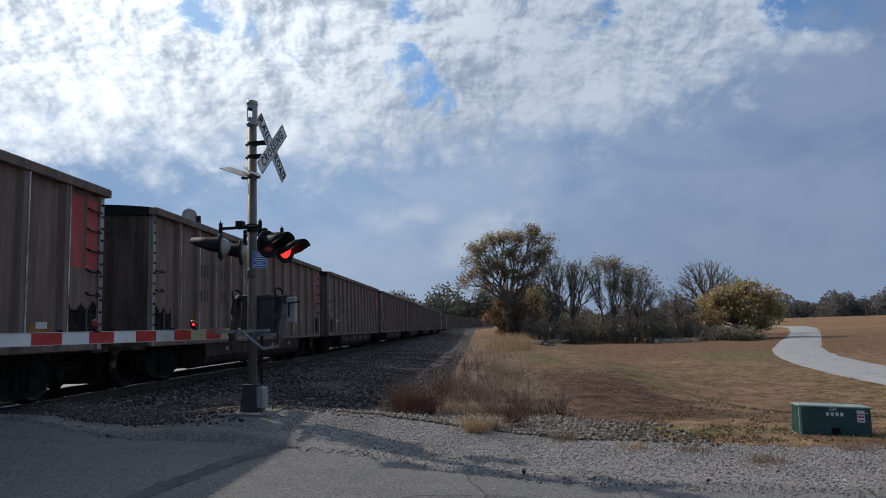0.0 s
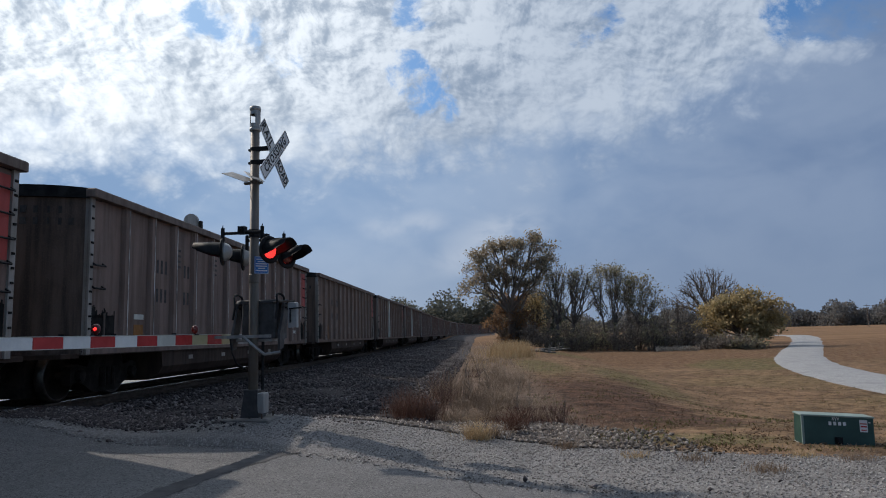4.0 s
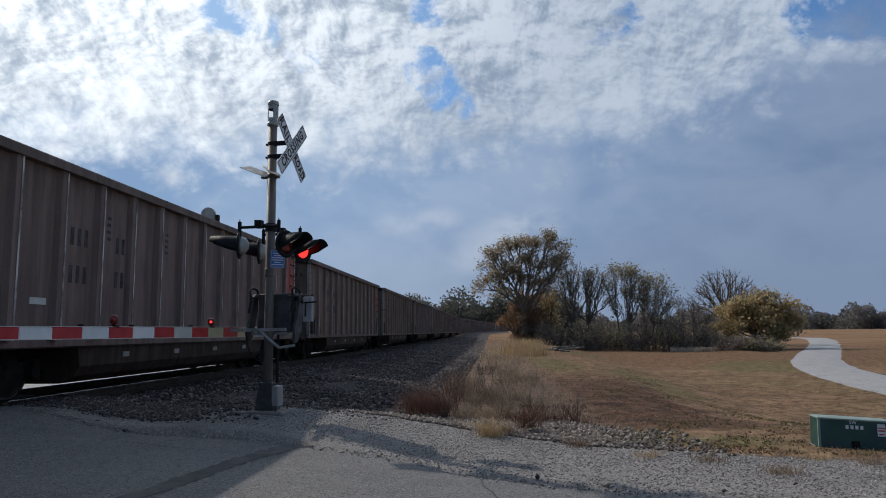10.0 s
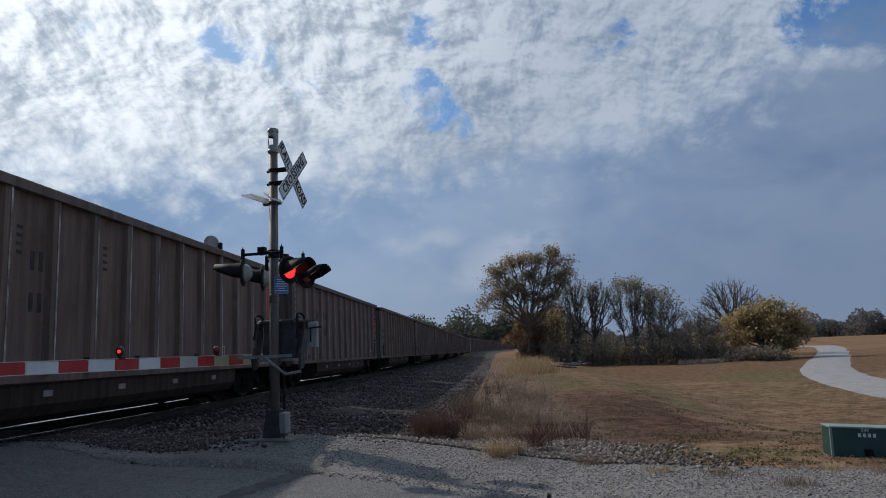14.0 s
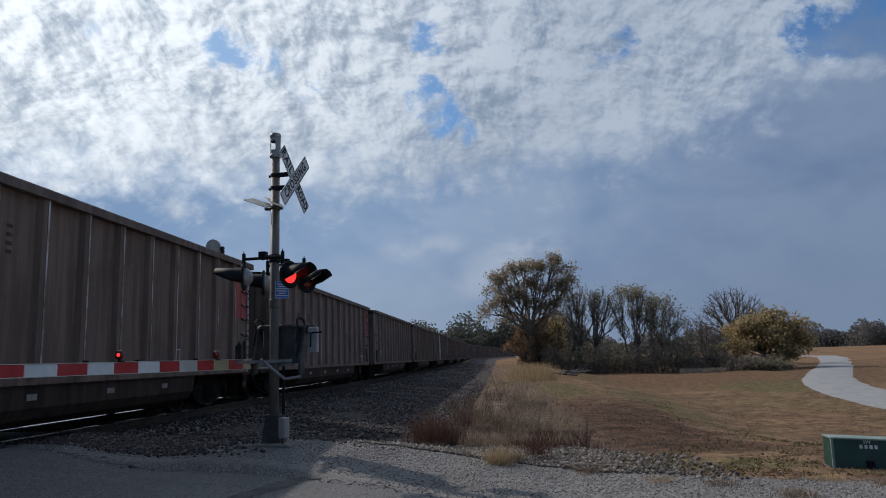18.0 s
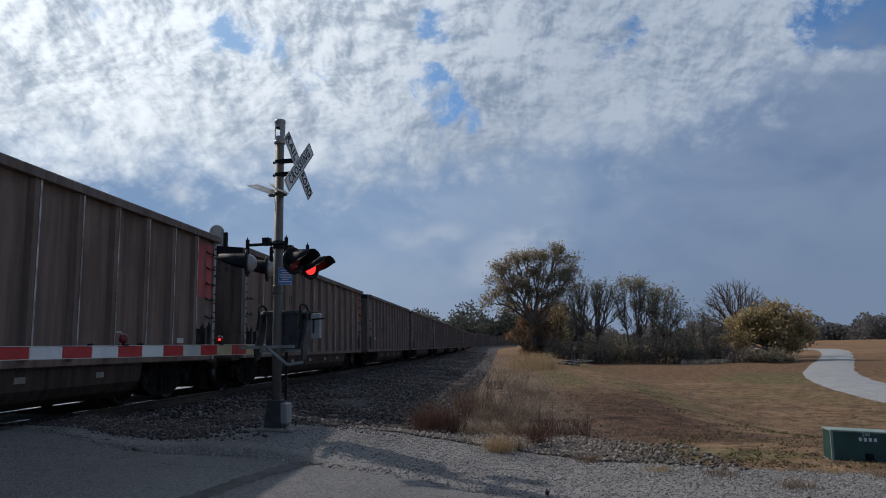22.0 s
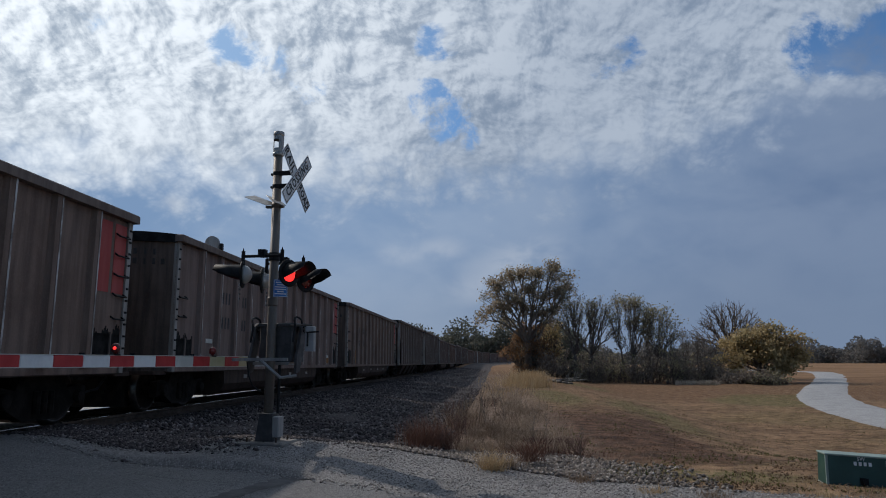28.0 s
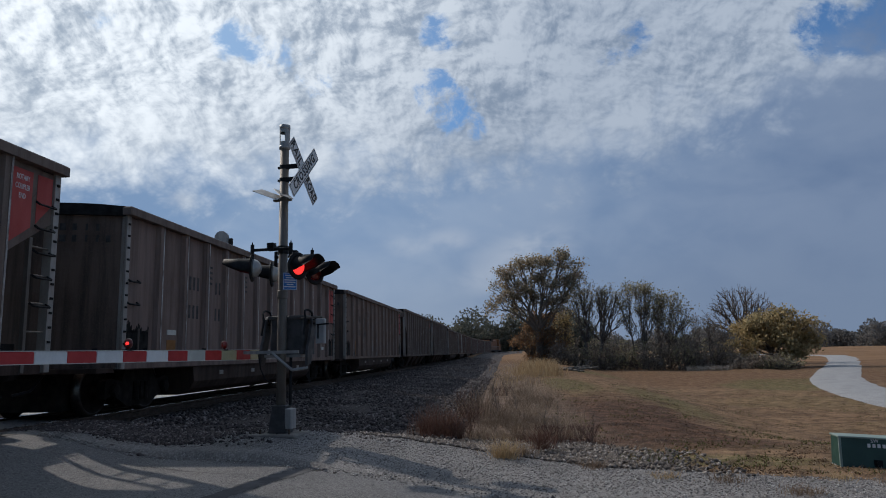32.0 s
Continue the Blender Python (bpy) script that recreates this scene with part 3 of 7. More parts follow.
class Shape:
    """Collects boxes, tubes and sheets into one mesh; each face keeps a material slot."""

    def __init__(self):
        self.v, self.f, self.m = [], [], []

    def add(self, verts, faces, slot=0):
        base = len(self.v)
        self.v.extend(tuple(p) for p in verts)
        self.f.extend(tuple(base + i for i in face) for face in faces)
        self.m.extend([slot] * len(faces))
        return self

    def hexa(self, lower, upper, slot=0):
        """A solid between two rings of points."""
        k = len(lower)
        faces = [tuple(reversed(range(k))), tuple(range(k, 2 * k))]
        faces += [(i, (i + 1) % k, k + (i + 1) % k, k + i) for i in range(k)]
        return self.add([*lower, *upper], faces, slot)

    def box(self, x0, x1, y0, y1, z0, z1, slot=0, cut=0.0):
        """A box; cut chamfers its upright edges and top rim."""
        if cut <= 0:
            ring = [(x0, y0), (x1, y0), (x1, y1), (x0, y1)]
            return self.hexa([(a, b, z0) for a, b in ring], [(a, b, z1) for a, b in ring], slot)
        c = cut
        ring = [(x0 + c, y0), (x1 - c, y0), (x1, y0 + c), (x1, y1 - c), (x1 - c, y1), (x0 + c, y1), (x0, y1 - c), (x0, y0 + c)]
        mx, my = (x0 + x1) / 2, (y0 + y1) / 2
        sx, sy = max(0.0, 1 - 2 * c / (x1 - x0)), max(0.0, 1 - 2 * c / (y1 - y0))
        top = [(mx + (a - mx) * sx, my + (b - my) * sy, z1) for a, b in ring]
        mid = [(a, b, z1 - c) for a, b in ring]
        low = [(a, b, z0) for a, b in ring]
        k = 8
        faces = [tuple(reversed(range(k))), tuple(range(2 * k, 3 * k))]
        for s in (0, k):
            faces += [(s + i, s + (i + 1) % k, s + k + (i + 1) % k, s + k + i) for i in range(k)]
        return self.add([*low, *mid, *top], faces, slot)

    def tube(self, p0, p1, r0, r1=None, n=8, slot=0, caps=True):
        p0, p1 = Vector(p0), Vector(p1)
        r1 = r0 if r1 is None else r1
        d = (p1 - p0).normalized()
        s = d.cross((0, 0, 1))
        if s.length < 1e-4:
            s = Vector((1, 0, 0))
        s.normalize()
        t = d.cross(s)
        ring = [s * math.cos(a) + t * math.sin(a) for a in (2 * math.pi * i / n for i in range(n))]
        verts = [p0 + r * r0 for r in ring] + [p1 + r * r1 for r in ring]
        faces = [(i, (i + 1) % n, n + (i + 1) % n, n + i) for i in range(n)]
        if caps:
            faces += [tuple(reversed(range(n))), tuple(range(n, 2 * n))]
        return self.add(verts, faces, slot)

    def path(self, points, r, n=6, slot=0):
        for a, b in zip(points, points[1:]):
            self.tube(a, b, r, r, n, slot)
        return self

    def lathe(self, profile, n=20, slot=0, axis="z"):
        """Turns (radius, height) points round an axis; ends close themselves where the radius is small."""
        verts = []
        for r, h in profile:
            for i in range(n):
                a = 2 * math.pi * i / n
                c, s = r * math.cos(a), r * math.sin(a)
                verts.append({"z": (c, s, h), "x": (h, c, s), "y": (s, h, c)}[axis])
        faces = []
        for j in range(len(profile) - 1):
            faces += [(j * n + i, j * n + (i + 1) % n, (j + 1) * n + (i + 1) % n, (j + 1) * n + i) for i in range(n)]
        k = (len(profile) - 1) * n
        faces += [tuple(reversed(range(n))), tuple(range(k, k + n))]
        return self.add(verts, faces, slot)

    def slab(self, outline, y0, y1, slot=0):
        """A plate cut to an outline of (x, z) points."""
        return self.hexa([(a, y1, b) for a, b in outline], [(a, y0, b) for a, b in outline], slot)

    def plate(self, outline, x0, x1, slot=0):
        """A plate cut to an outline of (y, z) points."""
        return self.hexa([(x0, a, b) for a, b in outline], [(x1, a, b) for a, b in outline], slot)

    def strip(self, rings, slot=0):
        """One closed solid drawn through equal rings of points."""
        k, base = len(rings[0]), len(rings) - 1
        faces = [(j * k + i, j * k + (i + 1) % k, (j + 1) * k + (i + 1) % k, (j + 1) * k + i) for j in range(base) for i in range(k)]
        faces += [tuple(reversed(range(k))), tuple(range(base * k, base * k + k))]
        return self.add([p for ring in rings for p in ring], faces, slot)

    def moved(self, m, start=0):
        for i in range(start, len(self.v)):
            self.v[i] = tuple(m @ Vector(self.v[i]))
        return self

    def data(self, name, materials, smooth=False):
        mesh = bpy.data.meshes.new(name)
        mesh.from_pydata(self.v, [], self.f)
        for mat in materials if isinstance(materials, (list, tuple)) else [materials]:
            mesh.materials.append(mat)
        mesh.polygons.foreach_set("material_index", self.m)
        if smooth:
            mesh.polygons.foreach_set("use_smooth", [True] * len(self.f))
        mesh.update()
        return mesh


def part(name, shape, mat, parent=None, label="", smooth=False):
    ob = new(name, shape.data(name, mat, smooth))
    if parent is not None:
        ob.parent = parent
    return tagged(ob, label)


def same_part(ob, offset, parent):
    """The same mesh again as a further part, moved."""
    other = new(ob.name, ob.data)
    other.parent = parent
    other.location = offset
    if "label" in ob:
        other["label"] = ob["label"]
    return other


def writing(text, size, mat, m, parent, name="lettering", squeeze=1.0, deep=0.002, wide=1.0, bold=0.0):
    """Raised letters from the built-in font, centred on the pose m, facing its +z."""
    curve = bpy.data.curves.new(name, "FONT")
    curve.body, curve.size, curve.extrude, curve.align_x, curve.align_y = text, size, deep, "CENTER", "CENTER"
    curve.resolution_u, curve.space_character, curve.offset = 2, wide, size * bold
    temp = new("temp", curve)
    mesh = bpy.data.meshes.new_from_object(temp.evaluated_get(bpy.context.evaluated_depsgraph_get()))
    bpy.data.objects.remove(temp)
    mesh.materials.clear()
    mesh.materials.append(mat)
    mesh.transform(m @ Matrix.Diagonal((squeeze, 1, 1, 1)))
    ob = new(name, mesh)
    ob.parent = parent
    return ob


def sheet_mesh(name, xs, ys, height, mat):
    """A draped grid."""
    shape = Shape()
    verts = [(x, y, height(x, y)) for y in ys for x in xs]
    k = len(xs)
    faces = [(j * k + i, j * k + i + 1, (j + 1) * k + i + 1, (j + 1) * k + i) for j in range(len(ys) - 1) for i in range(k - 1)]
    shape.add(verts, faces)
    return new(name, shape.data(name, mat, True))


def smooth(v, a, b):
    t = min(1.0, max(0.0, (v - a) / (b - a)))
    return t * t * (3 - 2 * t)

# ---- the lie of the land ----
TRACK_X, RAIL_Z, CAR_PITCH, SPEED = -8.24, 0.60, 16.45, 17.035
BEND_Y, BEND_R, BEND_MAX = 120.0, 580.0, 0.22


def track_at(s):
    """Place and heading of the track's centre line, s metres along it from beside the viewer."""
    if s <= BEND_Y:
        return TRACK_X, s, 0.0
    a = min((s - BEND_Y) / BEND_R, BEND_MAX)
    x, y = TRACK_X + BEND_R * (1 - math.cos(a)), BEND_Y + BEND_R * math.sin(a)
    rest = s - BEND_Y - BEND_R * a
    return x + rest * math.sin(a), y + rest * math.cos(a), -math.degrees(a)


def track_offset(x, y):
    """How far a place lies to the right of the track's centre line."""
    if y <= BEND_Y:
        return x - TRACK_X
    ex, ey = TRACK_X + BEND_R * (1 - math.cos(BEND_MAX)), BEND_Y + BEND_R * math.sin(BEND_MAX)
    if (y - ey) * math.cos(BEND_MAX) + (x - ex) * math.sin(BEND_MAX) > 0:
        return (x - ex) * math.cos(BEND_MAX) - (y - ey) * math.sin(BEND_MAX)
    return BEND_R - math.hypot(x - (TRACK_X + BEND_R), y - BEND_Y)


def road_height(x):
    return 0.29 * (1 - smooth(x, -6.7, -4.4)) + 0.28 * (1 - smooth(x, -4.2, 1.6))


LANE_LINE = [(26, -40), (19, -5), (17.0, 15), (17.0, 24), (18.4, 34), (21, 44), (23.7, 52), (26, 58), (31.6, 70), (43.5, 94.5), (52, 115), (56, 132), (50, 155), (36, 175)]


def lane_distance(x, y):
    best = 1e9
    for (ax, ay), (bx, by) in zip(LANE_LINE, LANE_LINE[1:]):
        dx, dy = bx - ax, by - ay
        t = min(1.0, max(0.0, ((x - ax) * dx + (y - ay) * dy) / (dx * dx + dy * dy)))
        best = min(best, math.hypot(x - ax - t * dx, y - ay - t * dy))
    return best


def crest_x(y):
    """Where the track's grassy bank begins to fall to the swale."""
    return 4.2 + 2.0 * smooth(y, 14.0, 42.0) + 4.5 * (1 - smooth(y, 8.0, 14.6))


def ground_height(x, y):
    off = track_offset(x, y)
    if off > 0:
        bank = 0.40 - 0.46 * smooth(off, 1.6, 7.0)
    else:
        bank = 0.40 - 0.9 * smooth(-off, 1.6, 6.0)
    edge = x - crest_x(y)
    lawn = -0.02 - (0.95 * smooth(edge, -1.6, 5.2) + 0.10 * smooth(off, 8.0, 14.0)) * smooth(y, 9.0, 22.0) + 0.18 * smooth(y, 60.0, 84.0)
    field = smooth(y + 0.45 * x, 88.0, 150.0)
    lawn = lawn + field * 0.75 + max(0.0, y - 130.0) * 0.0042
    if x > 24 and y < 140:
        lawn += 0.5 * smooth(lane_distance(x, y), 4.2, 11.0) * smooth(x, 24, 30) * (1 - field)
    if off < 0:
        lawn = -0.5
    z = bank + lawn if off > 0 else bank
    z += 0.020 * noise.noise(Vector((x * 0.6, y * 0.35, 6.0))) * smooth(off, 6.5, 8.0)
    z += 0.05 * noise.noise(Vector((x * 0.22, y * 0.22, 3.0))) * smooth(abs(off), 4.0, 8.0)
    z += 0.16 * noise.noise(Vector((x * 0.05, y * 0.05, 8.0))) * smooth(abs(off), 8.0, 16.0)
    near = road_height(x) - 0.03
    mixed = smooth(y + 0.19 * x, 8.6, 12.5)
    return near + (z - near) * mixed


def spaced(*runs):
    out = []
    for a, b, step in runs:
        k = max(1, round((b - a) / step))
        out += [a + (b - a) * i / k for i in range(k)]
    return out + [runs[-1][1]]


def make_ground():
    xs = spaced((-900, -120, 60), (-120, -30, 10), (-30, -12, 2), (-12, 14, 0.5), (14, 40, 1.0), (40, 110, 5), (110, 900, 50))
    ys = spaced((-300, -30, 45), (-30, 4, 4), (4, 30, 0.5), (30, 90, 1.5), (90, 180, 5), (180, 1600, 60))
    tagged(sheet_mesh("ground", xs, ys, ground_height, LAWN), "dry brown November lawn and field", "ground", kind="structure")


make_ground()


def ragged(v, k, seed):
    return k * noise.noise(Vector((v * 0.9, seed, 0.0))) + 0.4 * k * noise.noise(Vector((v * 3.1, seed, 5.0)))


ROAD_EDGE = [(-60, 19.6), (-14, 11.0), (-6.6, 9.55), (-3.0, 8.95), (-1.5, 8.45), (0, 7.65), (3.6, 6.65), (12, 5.4), (40, 1.5)]


def along(line, x):
    for (ax, ay), (bx, by) in zip(line, line[1:]):
        if x <= bx:
            t = (x - ax) / (bx - ax)
            return ay + (by - ay) * t
    return line[-1][1]


def make_road():
    """The asphalt road up to its crumbling far edge."""
    xs = spaced((-60, -14, 4), (-14, 14, 0.25), (14, 40, 2))
    shape, k = Shape(), 26
    verts = []
    for x in xs:
        far = along(ROAD_EDGE, x) + ragged(x, 0.16, 2.0)
        for i in range(k):
            t = i / (k - 1)
            y = far - (1 - t) * 11.0
            verts.append((x, y, road_height(x) + 0.012 - (0.02 if i == k - 1 else 0)))
    faces = [(j * k + i, (j + 1) * k + i, (j + 1) * k + i + 1, j * k + i + 1) for j in range(len(xs) - 1) for i in range(k - 1)]
    shape.add(verts, faces)
    tagged(new("road", shape.data("road", ASPHALT, True)), "worn grey asphalt road with sealed cracks", "road", kind="structure")


make_road()

GRAVEL_FAR = [(-60, 22.0), (-12, 13.0), (-6.2, 11.0), (-3.6, 11.2), (-1.8, 11.6), (-0.6, 11.1), (1.0, 10.2), (3.0, 9.3), (5.0, 8.75), (8, 8.2), (14, 7.2), (40, 3.4)]


def apron_height(x, y):
    """The gravel shoulder: lifted a little round the signal's foot."""
    lift = 0.255 * math.exp(-((x + 3.35) ** 2 / 3.0 + (y - 10.1) ** 2 / 1.9))
    return max(road_height(x) - 0.004, ground_height(x, y) + 0.015) + lift + 0.018 * noise.noise(Vector((x * 1.7, y * 1.7, 1.0)))


def make_apron():
    xs = spaced((-60, -14, 4), (-14, 14, 0.2), (14, 40, 2))
    shape, k = Shape(), 22
    verts = []
    for x in xs:
        near = along(ROAD_EDGE, x) - 0.35
        far = along(GRAVEL_FAR, x) + ragged(x, 0.35, 9.0)
        for i in range(k):
            y = near + (far - near) * i / (k - 1)
            z = apron_height(x, y)
            if i == 0:
                z = road_height(x) - 0.03
            if i == k - 1:
                z = ground_height(x, y) - 0.03
            verts.append((x, y, z))
    faces = [(j * k + i, (j + 1) * k + i, (j + 1) * k + i + 1, j * k + i + 1) for j in range(len(xs) - 1) for i in range(k - 1)]
    shape.add(verts, faces)
    tagged(new("gravel_shoulder", shape.data("gravel_shoulder", GRAVEL, True)), "pale crushed limestone shoulder beside the road", "gravel", kind="structure")


make_apron()


def ribbon(name, line, half, height, mat, label, category, step=1.2, wobble=0.25):
    pts = [Vector(p) for p in line]
    fine = []
    for i in range(len(pts) - 1):
        a, b, c, d = pts[max(i - 1, 0)], pts[i], pts[i + 1], pts[min(i + 2, len(pts) - 1)]
        k = max(2, round((c - b).length / step))
        for j in range(k):
            t = j / k
            fine.append(0.5 * (2 * b + (c - a) * t + (2 * a - 5 * b + 4 * c - d) * t * t + (3 * b - a - 3 * c + d) * t ** 3))
    fine.append(pts[-1])
    shape, k = Shape(), 9
    verts = []
    for i, p in enumerate(fine):
        d = (fine[min(i + 1, len(fine) - 1)] - fine[max(i - 1, 0)]).normalized()
        side = Vector((d.y, -d.x))
        for j in range(k):
            u = -1 + 2 * j / (k - 1)
            q = p + side * (u * (half + ragged(i * step * 0.3, wobble, 4.0 + (u > 0) * 7)))
            z = height(q.x, q.y) + 0.06 * (1 - u * u) + (0.03 if 0 < j < k - 1 else -0.03)
            verts.append((q.x, q.y, z))
    faces = [(i * k + j, i * k + j + 1, (i + 1) * k + j + 1, (i + 1) * k + j) for i in range(len(fine) - 1) for j in range(k - 1)]
    shape.add(verts, [tuple(reversed(f)) for f in faces])
    return tagged(new(name, shape.data(name, mat, True)), label, category, kind="structure")


ribbon("lane", LANE_LINE, 2.05, ground_height, LANE, "pale gravel farm lane bending into the fields", "lane")


def make_cracks():
    """Sealed and open cracks of the asphalt."""

    def strip(name, pts, width, mat, seed, rise, label):
        shape, verts, k = Shape(), [], 0
        fine = []
        for (ax, ay), (bx, by) in zip(pts, pts[1:]):
            m = max(2, int(math.hypot(bx - ax, by - ay) / 0.07))
            fine += [(ax + (bx - ax) * i / m, ay + (by - ay) * i / m) for i in range(m)]
        fine.append(pts[-1])
        for i, (x, y) in enumerate(fine):
            wob = 0.05 * noise.noise(Vector((i * 0.21, seed, 0)))
            w = width * (0.75 + 0.8 * abs(noise.noise(Vector((i * 0.33, seed, 9)))))
            if i in (0, len(fine) - 1):
                w *= 0.2
            a, b = fine[max(i - 1, 0)], fine[min(i + 1, len(fine) - 1)]
            d = Vector((b[0] - a[0], b[1] - a[1])).normalized()
            for u in (-1, 1):
                verts.append((x + wob - d.y * w * u, y + wob + d.x * w * u, road_height(x + wob - d.y * w * u) + 0.012 + rise))
        faces = [(2 * i, 2 * i + 2, 2 * i + 3, 2 * i + 1) for i in range(len(fine) - 1)]
        shape.add(verts, [tuple(reversed(f)) for f in faces])
        tagged(new(name, shape.data(name, mat)), label, "road crack", kind="structure")

    strip("tar_patch", [(-2.25, 8.75), (-2.55, 8.1), (-2.75, 7.3), (-2.86, 6.6), (-2.95, 5.9), (-3.1, 5.2), (-3.3, 4.2)], 0.125, TAR, 1.0, 0.005, "dark tar seam sealed into the asphalt")
    strip("crack", [(-1.2, 5.9), (-0.6, 6.35), (0.1, 6.45), (1.6, 6.3)], 0.010, TAR, 3.0, 0.004, "thin open crack in the asphalt")
    strip("crack", [(-0.25, 7.4), (-0.12, 6.9), (0.02, 6.5), (-0.1, 6.0), (0.0, 5.2)], 0.012, TAR, 5.0, 0.0045, "thin open crack in the asphalt")
    strip("crack", [(-4.6, 8.3), (-3.8, 7.9), (-3.0, 7.75)], 0.008, TAR, 7.0, 0.004, "thin open crack in the asphalt")
    strip("crack", [(1.45, 6.9), (1.4, 6.4), (1.5, 5.8)], 0.012, TAR, 8.0, 0.004, "thin open crack in the asphalt")


make_cracks()

# ---- the railway ----


def make_ballast():
    """A trapezoid bed that follows the rails and spreads to the weeds."""
    stations = spaced((10.2, 60, 1.0), (60, 420, 6.0))
    offsets = [-6.0, -4.2, -2.6, -1.9, -1.3, -0.9, 0.0, 0.9, 1.3, 1.9, 2.5, 3.2, 4.0, 4.8, 5.4, 6.0, 6.6]
    shape, verts = Shape(), []
    for s in stations:
        cx, cy, yaw = track_at(s)
        a = radians(yaw)
        for j, o in enumerate(offsets):
            o2 = o + (ragged(s, 0.35, 3.0) if j in (0, len(offsets) - 1) else 0)
            if o > 2.5:
                o2 = 2.5 + (o2 - 2.5) * (1.10 + 0.10 * smooth(s, 18.0, 45.0))
            x, y = cx + o2 * math.cos(a), cy + o2 * math.sin(a)
            if abs(o) <= 1.9:
                z = 0.405 + 0.02 * noise.noise(Vector((x * 2, y * 2, 0)))
            else:
                z = ground_height(x, y) + (0.07 if 0 < j < len(offsets) - 1 else -0.05)
                z += 0.05 * noise.noise(Vector((x * 0.9, y * 0.9, 4.0)))
            verts.append((x, y, z))
    k = len(offsets)
    faces = [(i * k + j, i * k + j + 1, (i + 1) * k + j + 1, (i + 1) * k + j) for i in range(len(stations) - 1) for j in range(k - 1)]
    shape.add(verts, faces)
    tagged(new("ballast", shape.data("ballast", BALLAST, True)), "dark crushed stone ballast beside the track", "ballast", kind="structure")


make_ballast()


def make_far_shoulder():
    """Pale access track on the far side of the rails."""
    shape, verts = Shape(), []
    stations = spaced((-30, 60, 3.0), (60, 240, 8.0))
    offsets = [-12.0, -9.0, -6.5, -4.5, -3.0, -2.0]
    for s in stations:
        cx, cy, yaw = track_at(s)
        a = radians(yaw)
        for j, o in enumerate(offsets):
            x, y = cx + o * math.cos(a), cy + o * math.sin(a)
            verts.append((x, y, max(ground_height(x, y), 0.10 if j < 5 else 0.3) + 0.06 + 0.03 * noise.noise(Vector((x, y, 2.0)))))
    k = len(offsets)
    faces = [(i * k + j, i * k + j + 1, (i + 1) * k + j + 1, (i + 1) * k + j) for i in range(len(stations) - 1) for j in range(k - 1)]
    shape.add(verts, faces)
    tagged(new("far_shoulder", shape.data("far_shoulder", PALE_BALLAST, True)), "pale gravel access track beyond the rails", "gravel", kind="structure")


make_far_shoulder()


def make_track():
    track = tagged(new("railway_track"), "single railway track of rusty rails on dark ties", "railway track", kind="structure")
    profile = [(-0.075, 0), (0.075, 0), (0.07, 0.02), (0.012, 0.045), (0.012, 0.12), (0.037, 0.135), (0.037, 0.168), (0.028, 0.176),
               (-0.028, 0.176), (-0.037, 0.168), (-0.037, 0.135), (-0.012, 0.12), (-0.012, 0.045), (-0.07, 0.02)]
    stations = spaced((-40, 110, 5.0), (110, 430, 5.0))
    for side in (-0.755, 0.755):
        shape, verts, k = Shape(), [], len(profile)
        for s in stations:
            cx, cy, yaw = track_at(s)
            a = radians(yaw)
            for px, pz in profile:
                o = side + px
                verts.append((cx + o * math.cos(a), cy + o * math.sin(a), RAIL_Z - 0.176 + pz))
        faces = [(i * k + j, i * k + (j + 1) % k, (i + 1) * k + (j + 1) % k, (i + 1) * k + j) for i in range(len(stations) - 1) for j in range(k)]
        shape.add(verts, faces)
        shape.m = [1 if j % k == 7 else 0 for j in range(len(faces))]
        part("rail", shape, [RAIL_STEEL, RAIL_TOP], track, "rusty rail with a polished head")
    tie = Shape().box(-1.3, 1.3, -0.115, 0.115, -0.17, 0.0, 0, 0.015)
    first = part("tie", tie, WOOD_TIE, track)
    for i in range(290):
        s = 10.6 + i * 0.58
        cx, cy, yaw = track_at(s)
        ob = first if i == 0 else new("tie", first.data)
        ob.parent = track
        ob.matrix_basis = pose(cx + random.uniform(-0.03, 0.03), cy, RAIL_Z - 0.172, 0, 0, yaw + random.uniform(-1, 1))
    # level crossing panels in the road
    for i, (a, b) in enumerate(((-2.3, -0.82), (-0.68, 0.68), (0.82, 1.35))):
        panel = Shape().box(TRACK_X + a, TRACK_X + b, -3.0, 9.3, 0.30, 0.585, 0, 0.02)
        part("crossing_panel", panel, RUBBER, track, "dark rubber level crossing panel")


make_track()

# ---- the crossing signal ----
SIGNAL_AT = pose(-3.29, 9.80, 0.47, 0, 0, -7.0)
GATE_AT = pose(-3.80, 10.956, 0.337, 0, 0, -7.0) @ Matrix.Scale(1.118, 4)


